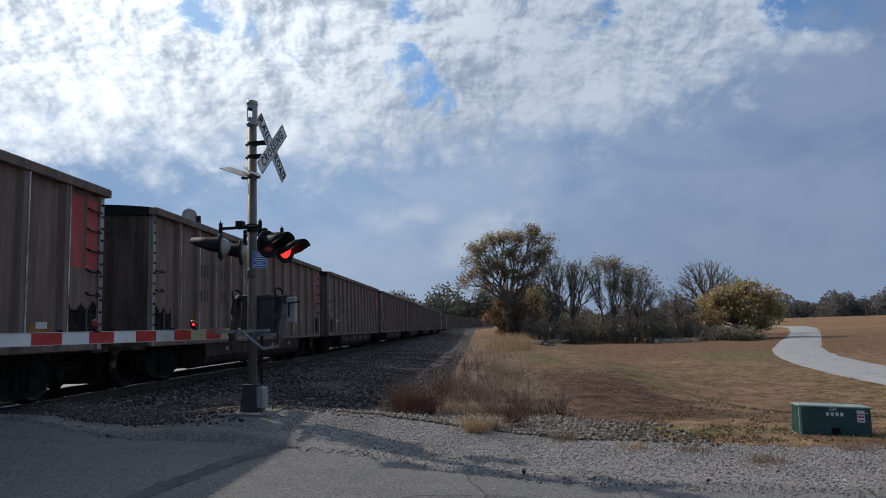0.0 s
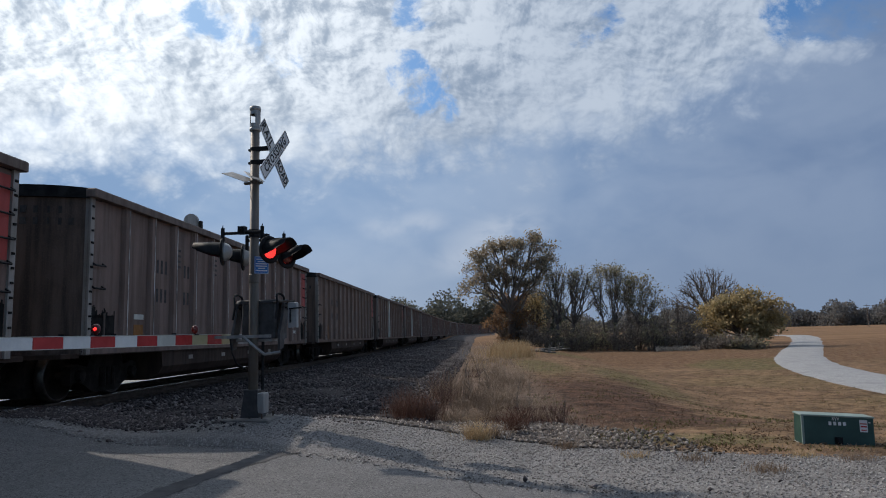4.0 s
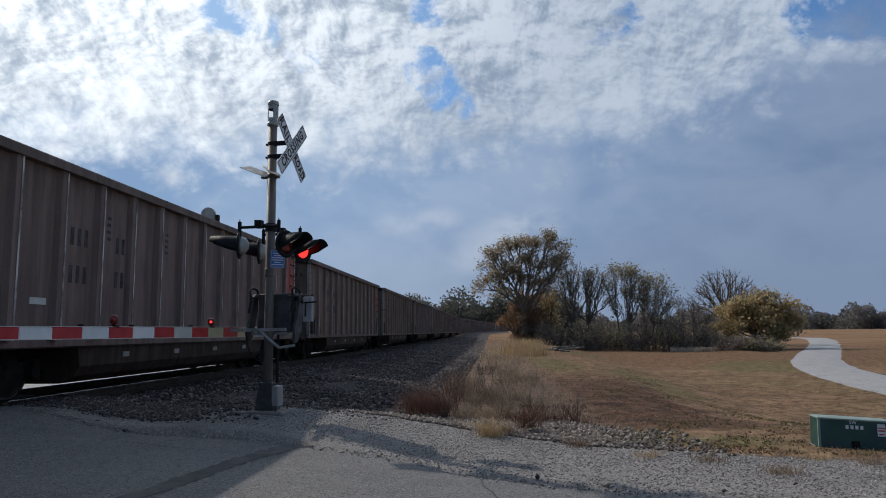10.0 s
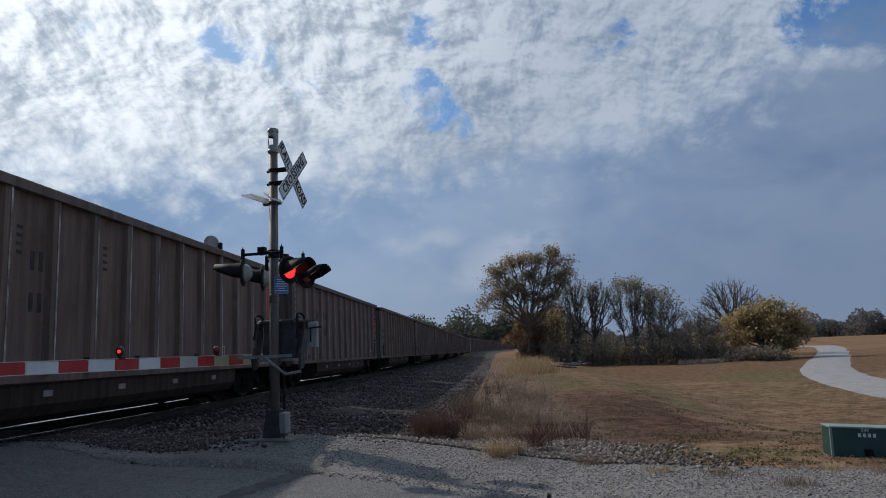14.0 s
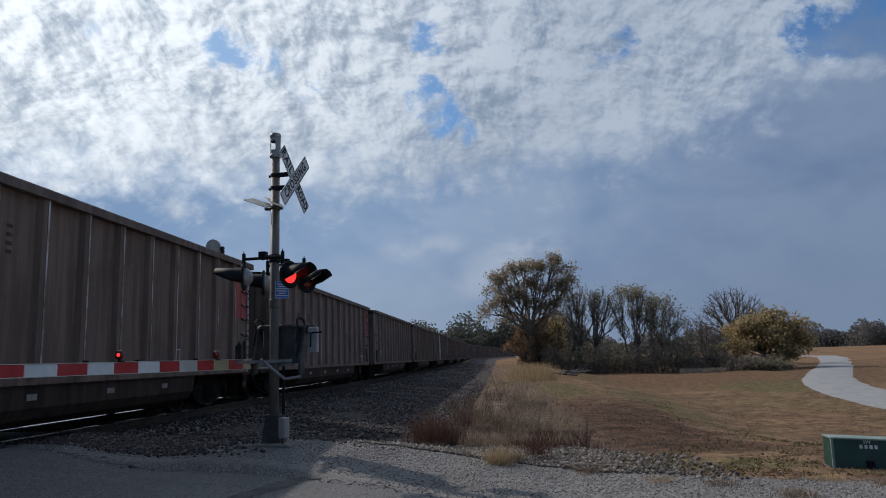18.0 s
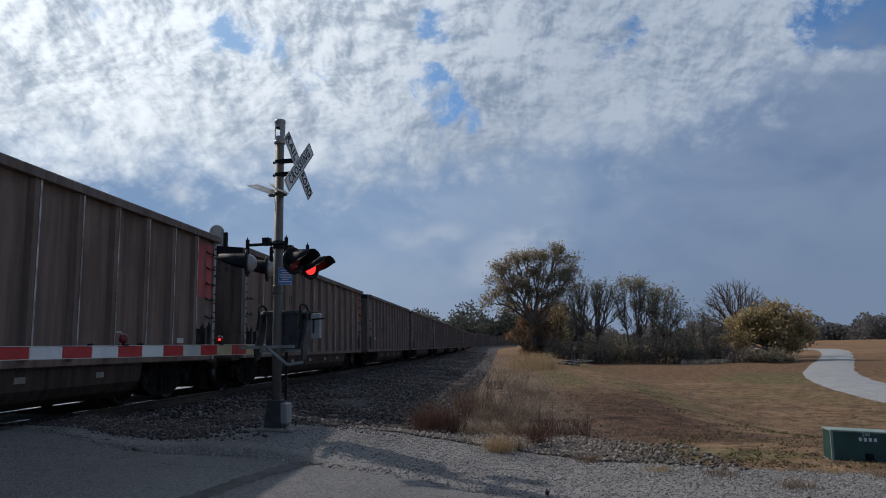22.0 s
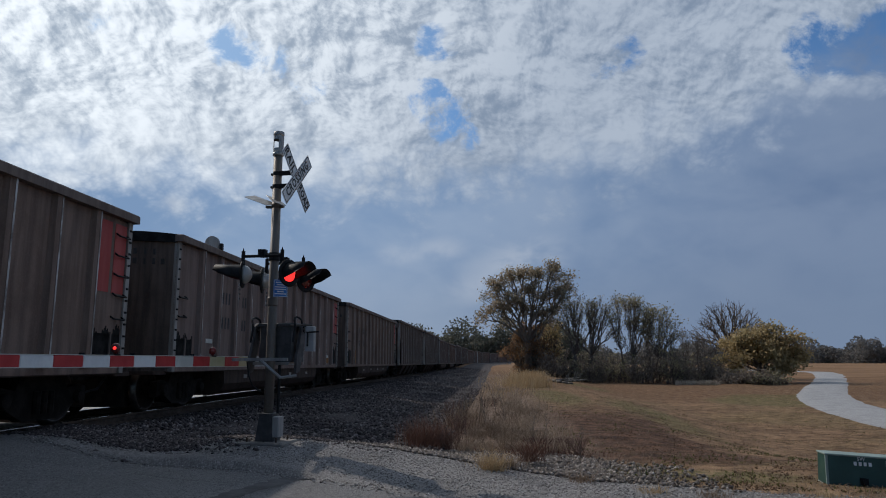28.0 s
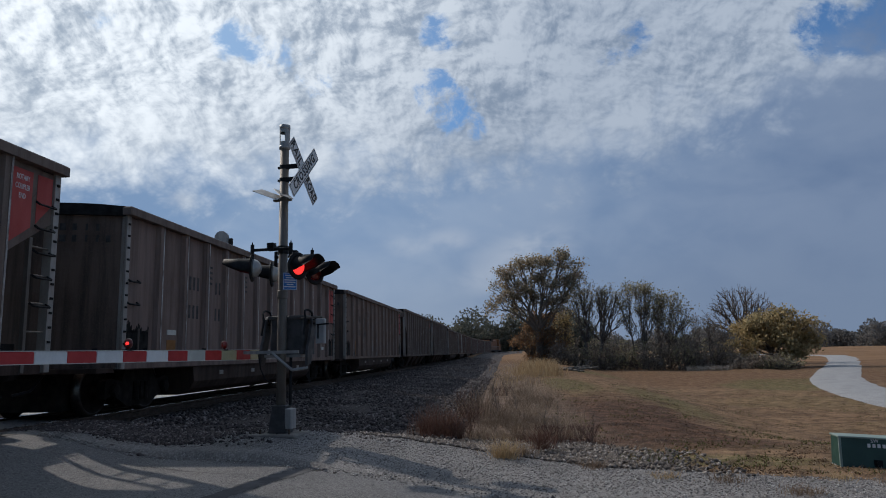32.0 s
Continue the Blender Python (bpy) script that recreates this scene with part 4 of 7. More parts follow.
def make_lamp(root, at, facing, tilt):
    """A flasher: black backing disc, deep hood, bowl behind, and a lamp that turns on an upright spindle."""
    m = Matrix.Translation(at) @ pose(0, 0, 0, 0, 0, tilt + (0 if facing > 0 else 180)) @ Matrix.Scale(0.88, 4)
    back = Shape()
    back.lathe([(0.220, -0.012), (0.225, 0.0), (0.220, 0.012), (0.15, 0.014), (0.145, -0.02)], 28, 0, "x")
    back.moved(m)
    body = part("signal_head", back, BLACK, root, "black round backing plate", True)
    bowl = Shape().lathe([(0.150, -0.012), (0.145, -0.05), (0.12, -0.10), (0.065, -0.14), (0.015, -0.15)], 24, 0, "x").moved(m)
    part("bowl", bowl, SILVER, body, "weathered grey lamp housing", True)
    peep = Shape().lathe([(0.026, -0.005), (0.026, 0.012), (0.018, 0.016)], 12, 0, "x").moved(m @ Matrix.Translation((-0.07, -0.128, 0.0)) @ pose(0, 0, 0, 0, 0, -90))
    part("side_peep_lens", peep, LAMP_OFF, body, "small red side lens")
    hood = Shape()
    n, inner, outer = 18, 0.150, 0.158
    rows = []
    for r in (outer, inner):
        for x, lo in ((0.01, -34), (0.22, -14), (0.46, 20)):
            row = []
            for i in range(n + 1):
                a = radians(lo + (180 - 2 * lo) * i / n)
                row.append((x - 0.02 * math.sin(a), r * math.cos(a), r * math.sin(a)))
            rows.append(row)
    k = n + 1
    verts = [p for row in rows for p in row]
    faces = []
    for layer in (0, 3):
        for j in (0, 1):
            for i in range(n):
                q = ((layer + j) * k + i, (layer + j) * k + i + 1, (layer + j + 1) * k + i + 1, (layer + j + 1) * k + i)
                faces.append(q if layer == 0 else tuple(reversed(q)))
    for i in range(n):
        faces.append((2 * k + i, 2 * k + i + 1, 5 * k + i + 1, 5 * k + i))
    for j in (0, 1):
        for i in (0, n):
            faces.append((j * k + i, (j + 1) * k + i, (j + 4) * k + i, (j + 3) * k + i))
    hood.add(verts, faces).moved(m)
    part("hood", hood, BLACK, body, "", True)
    lamp = Shape()
    lamp.lathe([(0.002, 0.032), (0.06, 0.027), (0.10, 0.016), (0.124, 0.0)], 24, 0, "x")
    lamp.lathe([(0.124, -0.001), (0.10, -0.016), (0.06, -0.027), (0.002, -0.032)], 24, 1, "x")
    rotor = part("lamp", lamp, [LAMP_ON, LAMP_OFF], body, "turning red flasher lamp, lit on one face", True)
    loc, turn, _ = m.decompose()
    rotor.matrix_basis = Matrix.LocRotScale(loc, turn, None)
    return rotor


def make_signal():
    root = tagged(new("crossing_signal"), "grey railroad crossing signal mast with red flashers", "crossing signal")
    root.matrix_basis = SIGNAL_AT
    top = 4.61
    mast = Shape().lathe([(0.068, 0.05), (0.068, 1.2), (0.066, top - 0.34)], 20)
    mast.lathe([(0.074, 1.95), (0.076, 1.97), (0.076, 2.06), (0.074, 2.08)], 20)
    part("mast", mast, GALV_DARK, root, "weathered steel mast", True)
    # open cap pipe with an oval hole
    cap = Shape()
    n, rr = 28, 0.078
    heights = [top - 0.36, top - 0.33, top - 0.26, top - 0.20, top - 0.12, top - 0.05, top]
    for r, flip in ((rr, False), (rr - 0.008, True)):
        base = len(cap.v)
        for h in heights:
            for i in range(n):
                a = 2 * math.pi * i / n
                cap.v.append((r * math.cos(a), r * math.sin(a), h))
        for j in range(len(heights) - 1):
            for i in range(n):
                mid = 360.0 * (i + 0.5) / n
                if j in (2, 3) and (abs((mid - 262 + 180) % 360 - 180) < 34 or abs((mid - 150 + 180) % 360 - 180) < 34):
                    continue
                q = (base + j * n + i, base + j * n + (i + 1) % n, base + (j + 1) * n + (i + 1) % n, base + (j + 1) * n + i)
                cap.f.append(tuple(reversed(q)) if flip else q)
                cap.m.append(0)
    cap.lathe([(0.082, top - 0.37), (0.084, top - 0.35), (0.082, top - 0.325)], 24)
    cap.lathe([(0.081, top - 0.06), (0.083, top - 0.03), (0.080, top + 0.004)], 24)
    part("mast_cap", cap, GALV, root, "open galvanised pipe cap", True)
    # crossbuck
    cz, cx = 3.85, 0.33
    for name, tilt, dx, text in (("crossbuck_blade", -45, 0.0, None), ("crossbuck_blade", 45, 0.012, "CROSSING")):
        m = Matrix.Translation((cx + dx, -0.04, cz)) @ pose(0, 0, 0, 90, 0, 86) @ pose(0, 0, 0, 0, 0, tilt)
        blade = Shape()
        c, w, h = 0.012, 0.545, 0.108
        ring = [(-w + c, -h), (w - c, -h), (w, -h + c), (w, h - c), (w - c, h), (-w + c, h), (-w, h - c), (-w, -h + c)]
        blade.hexa([(a, b, -0.003) for a, b in ring], [(a, b, 0.003) for a, b in ring])
        blade.moved(m)
        ob = part(name, blade, WHITE_SHEET, root, "white crossbuck blade with black letters")
        rim = Shape()
        w2, h2, e = w - 0.014, h - 0.014, 0.010
        for a0, a1, b0, b1 in ((-w2, w2, -h2, -h2 + e), (-w2, w2, h2 - e, h2), (-w2, -w2 + e, -h2, h2), (w2 - e, w2, -h2, h2)):
            rim.box(a0, a1, b0, b1, 0.003, 0.0045)
        part("border", rim.moved(m), INK, ob)
        if text:
            writing(text, 0.180, INK, m @ Matrix.Translation((0, 0, 0.004)), ob, squeeze=0.86, wide=1.22, bold=0.028)
        else:
            writing("RAIL", 0.180, INK, m @ Matrix.Translation((-0.325, 0, 0.004)), ob, squeeze=0.92, wide=1.20, bold=0.028)
            writing("ROAD", 0.180, INK, m @ Matrix.Translation((0.325, 0, 0.004)), ob, squeeze=0.74, wide=1.12, bold=0.028)
    for z in (cz - 0.10, cz + 0.10):
        arm = Shape().box(0.0, cx - 0.004, -0.05, -0.03, z - 0.035, z + 0.035)
        arm.lathe([(0.072, z - 0.03), (0.072, z + 0.03)], 16)
        arm.box(-0.10, -0.06, -0.02, 0.02, z - 0.015, z + 0.015)
        part("crossbuck_bracket", arm, BLACK, root)
    # a second crossbuck knocked flat on its bracket
    for p, q, roll in (((-0.47, 0.05, 3.645), (-0.02, -0.10, 3.455), 0.34), ((-0.20, 0.26, 3.67), (0.18, -0.28, 3.42), 0.26)):
        p, q = Vector(p), Vector(q)
        d = (q - p).normalized()
        out = Vector((0.31, -0.93, -0.20))
        out = (out - d * out.dot(d)).normalized()
        over = d.cross(out)
        norm = (out * roll + over * (1.0 if over.z > 0 else -1.0) * math.sqrt(1 - roll * roll)).normalized()
        side = norm.cross(d)
        m = Matrix.Translation((p + q) / 2) @ Matrix((d, side, norm)).transposed().to_4x4()
        ln = (q - p).length / 2
        blade = Shape().box(-ln, ln, -0.10, 0.10, -0.004, 0.004, 0, 0.003).moved(m)
        part("flattened_crossbuck_blade", blade, GALV, root, "bent bare-metal crossbuck blade lying flat")
    part("crossbuck_bracket", Shape().box(-0.16, 0.12, -0.03, 0.03, 3.43, 3.46).lathe([(0.073, 3.42), (0.073, 3.48)], 16), GALV_DARK, root)
    # cross arms and lamps
    zl = 2.38
    arm = Shape().tube((0.0, -0.46, zl + 0.30), (0.0, 0.46, zl + 0.30), 0.026, None, 10)
    arm.lathe([(0.085, zl + 0.24), (0.085, zl + 0.36)], 16)
    for y in (-0.38, 0.38):
        arm.tube((-0.28, y, zl + 0.26), (0.28, y, zl + 0.26), 0.022, None, 8)
        arm.box(-0.05, 0.05, y - 0.05, y + 0.05, zl + 0.24, zl + 0.35)
        for x in (-0.30, 0.30):
            arm.tube((x, y, zl + 0.10), (x, y, zl + 0.34), 0.028, None, 8)
            arm.tube((x, y, zl + 0.34), (x, y, zl + 0.38), 0.012, 0.004, 6)
    part("cross_arm", arm, BLACK, root, "black steel lamp cross arm")
    lamps = []
    for y in (-0.38, 0.38):
        lamps.append(make_lamp(root, (0.38 - 0.087 * y, y, zl), 1, -21))
    for y in (-0.38, 0.38):
        lamps.append(make_lamp(root, (-0.33 - 0.087 * y, y, zl), -1, 17))
    # emergency notice
    sign = Matrix.Translation((0.155, -0.085, 2.20)) @ pose(0, 0, 0, 90, 0, 44)
    plate = Shape().box(-0.105, 0.105, -0.125, 0.125, -0.003, 0.003, 0, 0.002).moved(sign)
    board = part("notice_sign", plate, BLUE_SIGN, root, "small blue emergency notice sign")
    bars = Shape()
    for i in range(6):
        w = (0.075, 0.06, 0.085, 0.08, 0.05, 0.085)[i]
        z = 0.085 - i * 0.033
        bars.box(-w, w, z - 0.007, z + 0.007, 0.003, 0.0045)
    for a0, a1, b0, b1 in ((-0.1, 0.1, -0.12, -0.115), (-0.1, 0.1, 0.115, 0.12), (-0.1, -0.095, -0.12, 0.12), (0.095, 0.1, -0.12, 0.12)):
        bars.box(a0, a1, b0, b1, 0.003, 0.0045)
    part("notice_text", bars.moved(sign), WHITE_SHEET, board, "unreadable white lines")
    # gate mechanism
    case = Shape().box(-0.24, 0.30, 0.09, 0.52, 1.14, 1.70, 0, 0.03)
    case.box(-0.27, 0.33, 0.06, 0.55, 1.66, 1.71, 0, 0.015)
    part("gate_mechanism", case, DARK_GREY, root, "dark grey gate motor case")
    for x in (-0.30, 0.36):
        loop = [(x + 0.02 * math.sin(i), 0.10 + 0.13 * math.cos(radians(i * 24)), 1.66 + 0.13 * math.sin(radians(i * 24))) for i in range(9)]
        part("cable_loop", Shape().path([(x, 0.24, 1.45), *loop, (x, -0.05, 1.42)], 0.016, 6), BLACK, root, "looped black cable")
    for x, mat in ((-0.36, DARK_GREY), (0.37, DARK_GREY)):
        out = []
        for i in range(9):
            a = radians(200 - i * 25)
            out.append((0.28 + 0.10 * math.cos(a), 1.62 + 0.10 * math.sin(a)))
        plate = Shape().plate([(0.04, 0.98), (0.16, 1.00), (0.30, 1.36), *reversed(out), (0.16, 1.48), (0.04, 1.20)], x - 0.018, x + 0.018)
        ob = part("gate_support_arm", plate, mat, root, "curved steel gate arm carrier")
        for i in range(5):
            a = radians(72 * i)
            bolt = Shape().tube((x + 0.02, 0.28 + 0.05 * math.cos(a), 1.62 + 0.05 * math.sin(a)), (x + 0.035, 0.28 + 0.05 * math.cos(a), 1.62 + 0.05 * math.sin(a)), 0.012, None, 6)
            part("bolt", bolt, BLACK, ob)
    part("gate_shaft", Shape().tube((-0.40, 0.28, 1.62), (0.46, 0.28, 1.62), 0.035, None, 12), GALV_DARK, root)
    frame_bar = Shape().box(-0.42, 0.30, -0.10, -0.06, 1.155, 1.20).box(-0.42, -0.36, -0.35, 0.40, 1.155, 1.20)
    frame_bar.path([(-0.10, -0.12, 1.17), (0.22, -0.12, 0.92), (0.42, -0.02, 0.95)], 0.022, 6)
    frame_bar.box(-0.30, 0.26, 0.05, 0.5, 1.10, 1.14)
    part("gate_bracket", frame_bar, GALV, root, "galvanised angle bracket")
    part("cable", Shape().path([(-0.30, -0.13, 1.15), (-0.26, -0.14, 0.95), (-0.20, -0.12, 0.80), (-0.08, -0.08, 0.72)], 0.010, 5), BLACK, root, "thin black cable")
    jb = Shape().box(0.52, 0.66, 0.0, 0.08, 1.29, 1.65, 0, 0.012)
    ob = part("junction_box", jb, GREY_PAINT, root, "small pale grey junction box")
    part("latch", Shape().tube((0.57, -0.02, 1.56), (0.57, -0.02, 1.36), 0.012, None, 6).tube((0.55, -0.02, 1.56), (0.74, -0.02, 1.57), 0.012, None, 6), BLACK, ob)
    part("box_arm", Shape().tube((0.28, 0.04, 1.67), (0.62, 0.04, 1.67), 0.016, None, 6), GALV_DARK, root)
    part("conduit", Shape().path([(0.16, -0.03, 0.42), (0.16, -0.03, 1.10)], 0.022, 8), BLACK, root)
    # foot
    foot = Shape()
    foot.hexa([(-0.13, -0.13, 0.04), (0.14, -0.13, 0.04), (0.14, 0.13, 0.04), (-0.13, 0.13, 0.04)],
              [(-0.095, -0.09, 0.40), (0.10, -0.09, 0.40), (0.10, 0.09, 0.40), (-0.095, 0.09, 0.40)])
    foot.box(-0.11, 0.115, -0.10, 0.10, 0.40, 0.425, 0, 0.01)
    part("mast_base", foot, DARK_GREY, root, "flared cast mast base")
    door = Shape().box(0.115, 0.215, -0.12, 0.06, 0.10, 0.38, 0, 0.012)
    part("terminal_box", door, GALV, root, "grey terminal box on the base")
    slab = Shape().box(-0.35, 0.35, -0.28, 0.28, -0.30, 0.035, 0, 0.02)
    part("foundation", slab, DIRTY_CONCRETE, root, "square concrete footing")
    for sx in (-0.22, 0.22):
        for sy in (-0.19, 0.19):
            part("anchor_bolt", Shape().tube((sx, sy, 0.03), (sx, sy, 0.10), 0.014, None, 6), RAIL_STEEL, root)
    return lamps


LAMPS = make_signal()


def make_gate():
    """The lowered gate arm: short striped sleeves, the inner ones yellowed, with lamps on top."""
    root = tagged(new("gate_arm"), "lowered red and white striped crossing gate arm", "gate arm")
    root.matrix_basis = GATE_AT
    z = 1.148
    spine = Shape().box(-0.015, 0.015, -8.6, -0.25, z - 0.032, z + 0.032)
    part("spine", spine, GALV_DARK, root, "dull metal arm core")
    start, step = 0.385, 0.3685
    for i in range(22):
        a = start + i * step
        pale = YELLOWED if i in (0, 2) else DIRTY_WHITE if i == 4 else WHITE_SHEET
        h = 0.064 - 0.0012 * i
        edge = Shape().box(-0.025, 0.024, -a - step, -a, z + h, z + h + 0.006).box(-0.025, 0.024, -a - step, -a, z - h - 0.006, z - h)
        part("edge_strip", edge, DIRTY_WHITE, root, "pale edge strip")
        strip = Shape().box(-0.023, 0.023, -a - step, -a, z - h, z + h, 0, 0.008)
        part("stripe", strip, RED_SHEET if i % 2 else pale, root, "red reflective stripe" if i % 2 else "white reflective stripe")
        if i in (4, 7, 9, 12):
            part("band", Shape().box(-0.027, 0.027, -a - 0.012, -a, z + h + 0.006, z + h + 0.024), BLACK, root)
    grip = Shape().box(-0.05, 0.05, -0.42, -0.02, z - 0.070, z + 0.070, 0, 0.01)
    part("arm_socket", grip, GALV, root, "galvanised arm socket")
    part("socket_link", Shape().box(-0.26, -0.20, -0.14, 0.32, z - 0.05, z + 0.02).box(-0.26, 0.0, -0.14, -0.08, z - 0.05, z + 0.02), GALV_DARK, root)
    rotors = []
    for y in (-1.40, -3.24):
        at = (0.0, y, z + 0.128)
        shell = Shape().lathe([(0.016, -0.066), (0.020, -0.045), (0.038, -0.034), (0.043, -0.010), (0.041, 0.020), (0.032, 0.040), (0.012, 0.050)], 14)
        shell.moved(Matrix.Translation(at))
        head = part("arm_lamp", shell, ARM_RED, root, "small red lamp on the gate arm", True)
        part("lamp_foot", Shape().box(at[0] - 0.03, at[0] + 0.03, y - 0.045, y + 0.045, z + 0.058, z + 0.070), BLACK, head)
        bulb = Shape().lathe([(0.002, 0.010), (0.012, 0.007), (0.017, 0.0)], 14, 0, "x").lathe([(0.017, -0.001), (0.012, -0.007), (0.002, -0.010)], 14, 1, "x")
        turn = part("arm_bulb", bulb, [LAMP_ON, ARM_RED], head, "turning bulb, lit on one face")
        turn.matrix_basis = Matrix.Translation((at[0] + 0.022, y - 0.045, at[2])) @ pose(0, 0, 0, 0, 0, -62)
        rotors.append(turn)
    return rotors


ARM_LAMPS = make_gate()

# ---- the train ----
HALF = 7.30  # half a car body's length
SIDE = 1.60
TOP, SILL = 3.64, 0.83


def grab(shape, x, y0, y1, z):
    shape.path([(x, y0, z + 0.05), (x + 0.07, y0, z), (x + 0.07, y1, z), (x, y1, z + 0.05)], 0.017, 5)


def bars(shape, x, y, z, count, wide, high, gap):
    """Unreadable stencilled marks as plain bars."""
    for i in range(count):
        a = y + i * (wide + gap)
        shape.box(x, x + 0.004, a, a + wide, z, z + high)


def make_truck(root, y, wheel_list):
    for s in (-1, 1):
        x0, x1 = (1.02, 1.18) if s > 0 else (-1.18, -1.02)
        side = Shape()
        outline = [(-1.12, 0.30), (-1.12, 0.62), (-0.95, 0.66), (-0.62, 0.60), (-0.48, 0.84), (0.48, 0.84), (0.62, 0.60), (0.95, 0.66), (1.12, 0.62), (1.12, 0.30),
                   (0.86, 0.36), (0.40, 0.14), (-0.40, 0.14), (-0.86, 0.36)]
        side.plate([(y + a, b) for a, b in outline], x0, x1)
        frame_part = part("side_frame", side, SHADED_TRUCK_STEEL, root, "cast truck side frame")
        springs = Shape()
        for k in (-0.16, 0.0, 0.16):
            xs = 1.20 if s > 0 else -1.20
            springs.tube((xs, y + k, 0.24), (xs, y + k, 0.58), 0.065, None, 8)
        part("spring_nest", springs, SHADED_TRUCK_STEEL, frame_part)
    part("bolster", Shape().box(-1.1, 1.1, y - 0.24, y + 0.24, 0.16, 0.80, 0, 0.03), SHADED_TRUCK_STEEL, root)
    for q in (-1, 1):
        part("brake_beam", Shape().box(-0.95, 0.95, *sorted((y + q * 0.30, y + q * 0.40)), 0.22, 0.46, 0, 0.02), SHADED_TRUCK_STEEL, root)
        # added filler block that closes the gap between the wheels with darkness
        part("truck_gear", Shape().box(-0.62, 0.62, *sorted((y + q * 0.42, y + q * 1.55)), 0.13, 0.80, 0, 0.05), SHADED_TRUCK_STEEL, root)
    for dy in (-0.89, 0.89):
        axle_box = Shape()
        for s in (-1, 1):
            axle_box.lathe([(0.10, s * 1.16), (0.12, s * 1.20), (0.10, s * 1.27), (0.03, s * 1.28)], 12, 0, "x")
        axle_box.tube((-1.16, 0, 0), (1.16, 0, 0), 0.06, None, 8)
        holder = part("axle_bearing", axle_box, SHADED_TRUCK_STEEL, root, "round bearing caps")
        holder.location = (0, y + dy, 0.457)
        ws = Shape().lathe([(0.08, -1.15), (0.08, 1.15)], 12, 0, "x")
        for s in (-1, 1):
            prof = [(0.10, 0.66), (0.36, 0.69), (0.47, 0.685), (0.485, 0.70), (0.457, 0.735), (0.452, 0.82), (0.40, 0.83), (0.34, 0.78), (0.14, 0.80)]
            k = len(ws.f)
            ws.lathe([(r, s * h) for r, h in prof], 28, 0, "x")
            for j in range(28 * 3, 28 * 6):
                ws.m[k + j] = 1
        wheel = part("wheelset", ws, [WHEEL_STEEL, WHEEL_RIM], holder, "steel wheels with bright treads", True)
        wheel_list.append(wheel)


def make_underframe(root, wheel_list, tub):
    for s in (-1, 1):
        part("side_sill", Shape().box(s * 1.48 - 0.10, s * 1.48 + 0.10, -HALF, HALF, SILL - 0.02, SILL + 0.14, 0, 0.015), SHADED_TUB_SHEET, root)
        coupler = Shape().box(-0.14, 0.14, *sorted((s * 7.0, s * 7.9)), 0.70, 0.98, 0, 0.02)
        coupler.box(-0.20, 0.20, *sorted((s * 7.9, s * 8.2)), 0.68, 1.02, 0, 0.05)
        part("coupler", coupler, SHADED_TRUCK_STEEL, root)
        part("draft_sill", Shape().box(-0.35, 0.35, *sorted((s * 4.4, s * 7.5)), 0.40, 1.0), SHADED_TRUCK_STEEL, root)
        part("air_hose", Shape().path([(0.35, s * 7.4, 0.8), (0.38, s * 7.8, 0.5), (0.30, s * 8.1, 0.45)], 0.025, 6), BLACK, root)
    make_truck(root, -5.85, wheel_list)
    make_truck(root, 5.85, wheel_list)
    if tub:
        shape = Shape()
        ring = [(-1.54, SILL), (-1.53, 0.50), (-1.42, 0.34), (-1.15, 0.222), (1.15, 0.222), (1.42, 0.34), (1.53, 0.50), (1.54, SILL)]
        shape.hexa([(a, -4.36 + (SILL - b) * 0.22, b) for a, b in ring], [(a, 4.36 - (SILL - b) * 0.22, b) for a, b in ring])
        body = part("bathtub_floor", shape, SHADED_TUB_SHEET, root, "rounded dirty steel belly, shade put into its dark colour")
        for y in (-2.9, -0.9, 1.1, 3.0):
            part("reflector", Shape().box(1.532, 1.545, y - 0.11, y + 0.11, 0.61, 0.70), PALE_POST, body, "dirty pale reflector")
    else:
        for k in range(4):
            y = -3.45 + k * 2.3
            shape = Shape()
            shape.hexa([(-1.10, y - 0.36, 0.16), (1.10, y - 0.36, 0.16), (1.10, y + 0.36, 0.16), (-1.10, y + 0.36, 0.16)],
                       [(-1.48, y - 0.95, SILL), (1.48, y - 0.95, SILL), (1.48, y + 0.95, SILL), (-1.48, y + 0.95, SILL)])
            part("hopper_chute", shape, SHADED_TUB_SHEET, root, "sloping discharge chute")
        part("centre_sill", Shape().box(-0.3, 0.3, -4.9, 4.9, 0.20, 0.80), SHADED_TRUCK_STEEL, root)
    part("brake_rod", Shape().tube((0.9, -4.4, 0.42), (0.9, 4.4, 0.42), 0.025, None, 6), SHADED_TRUCK_STEEL, root)


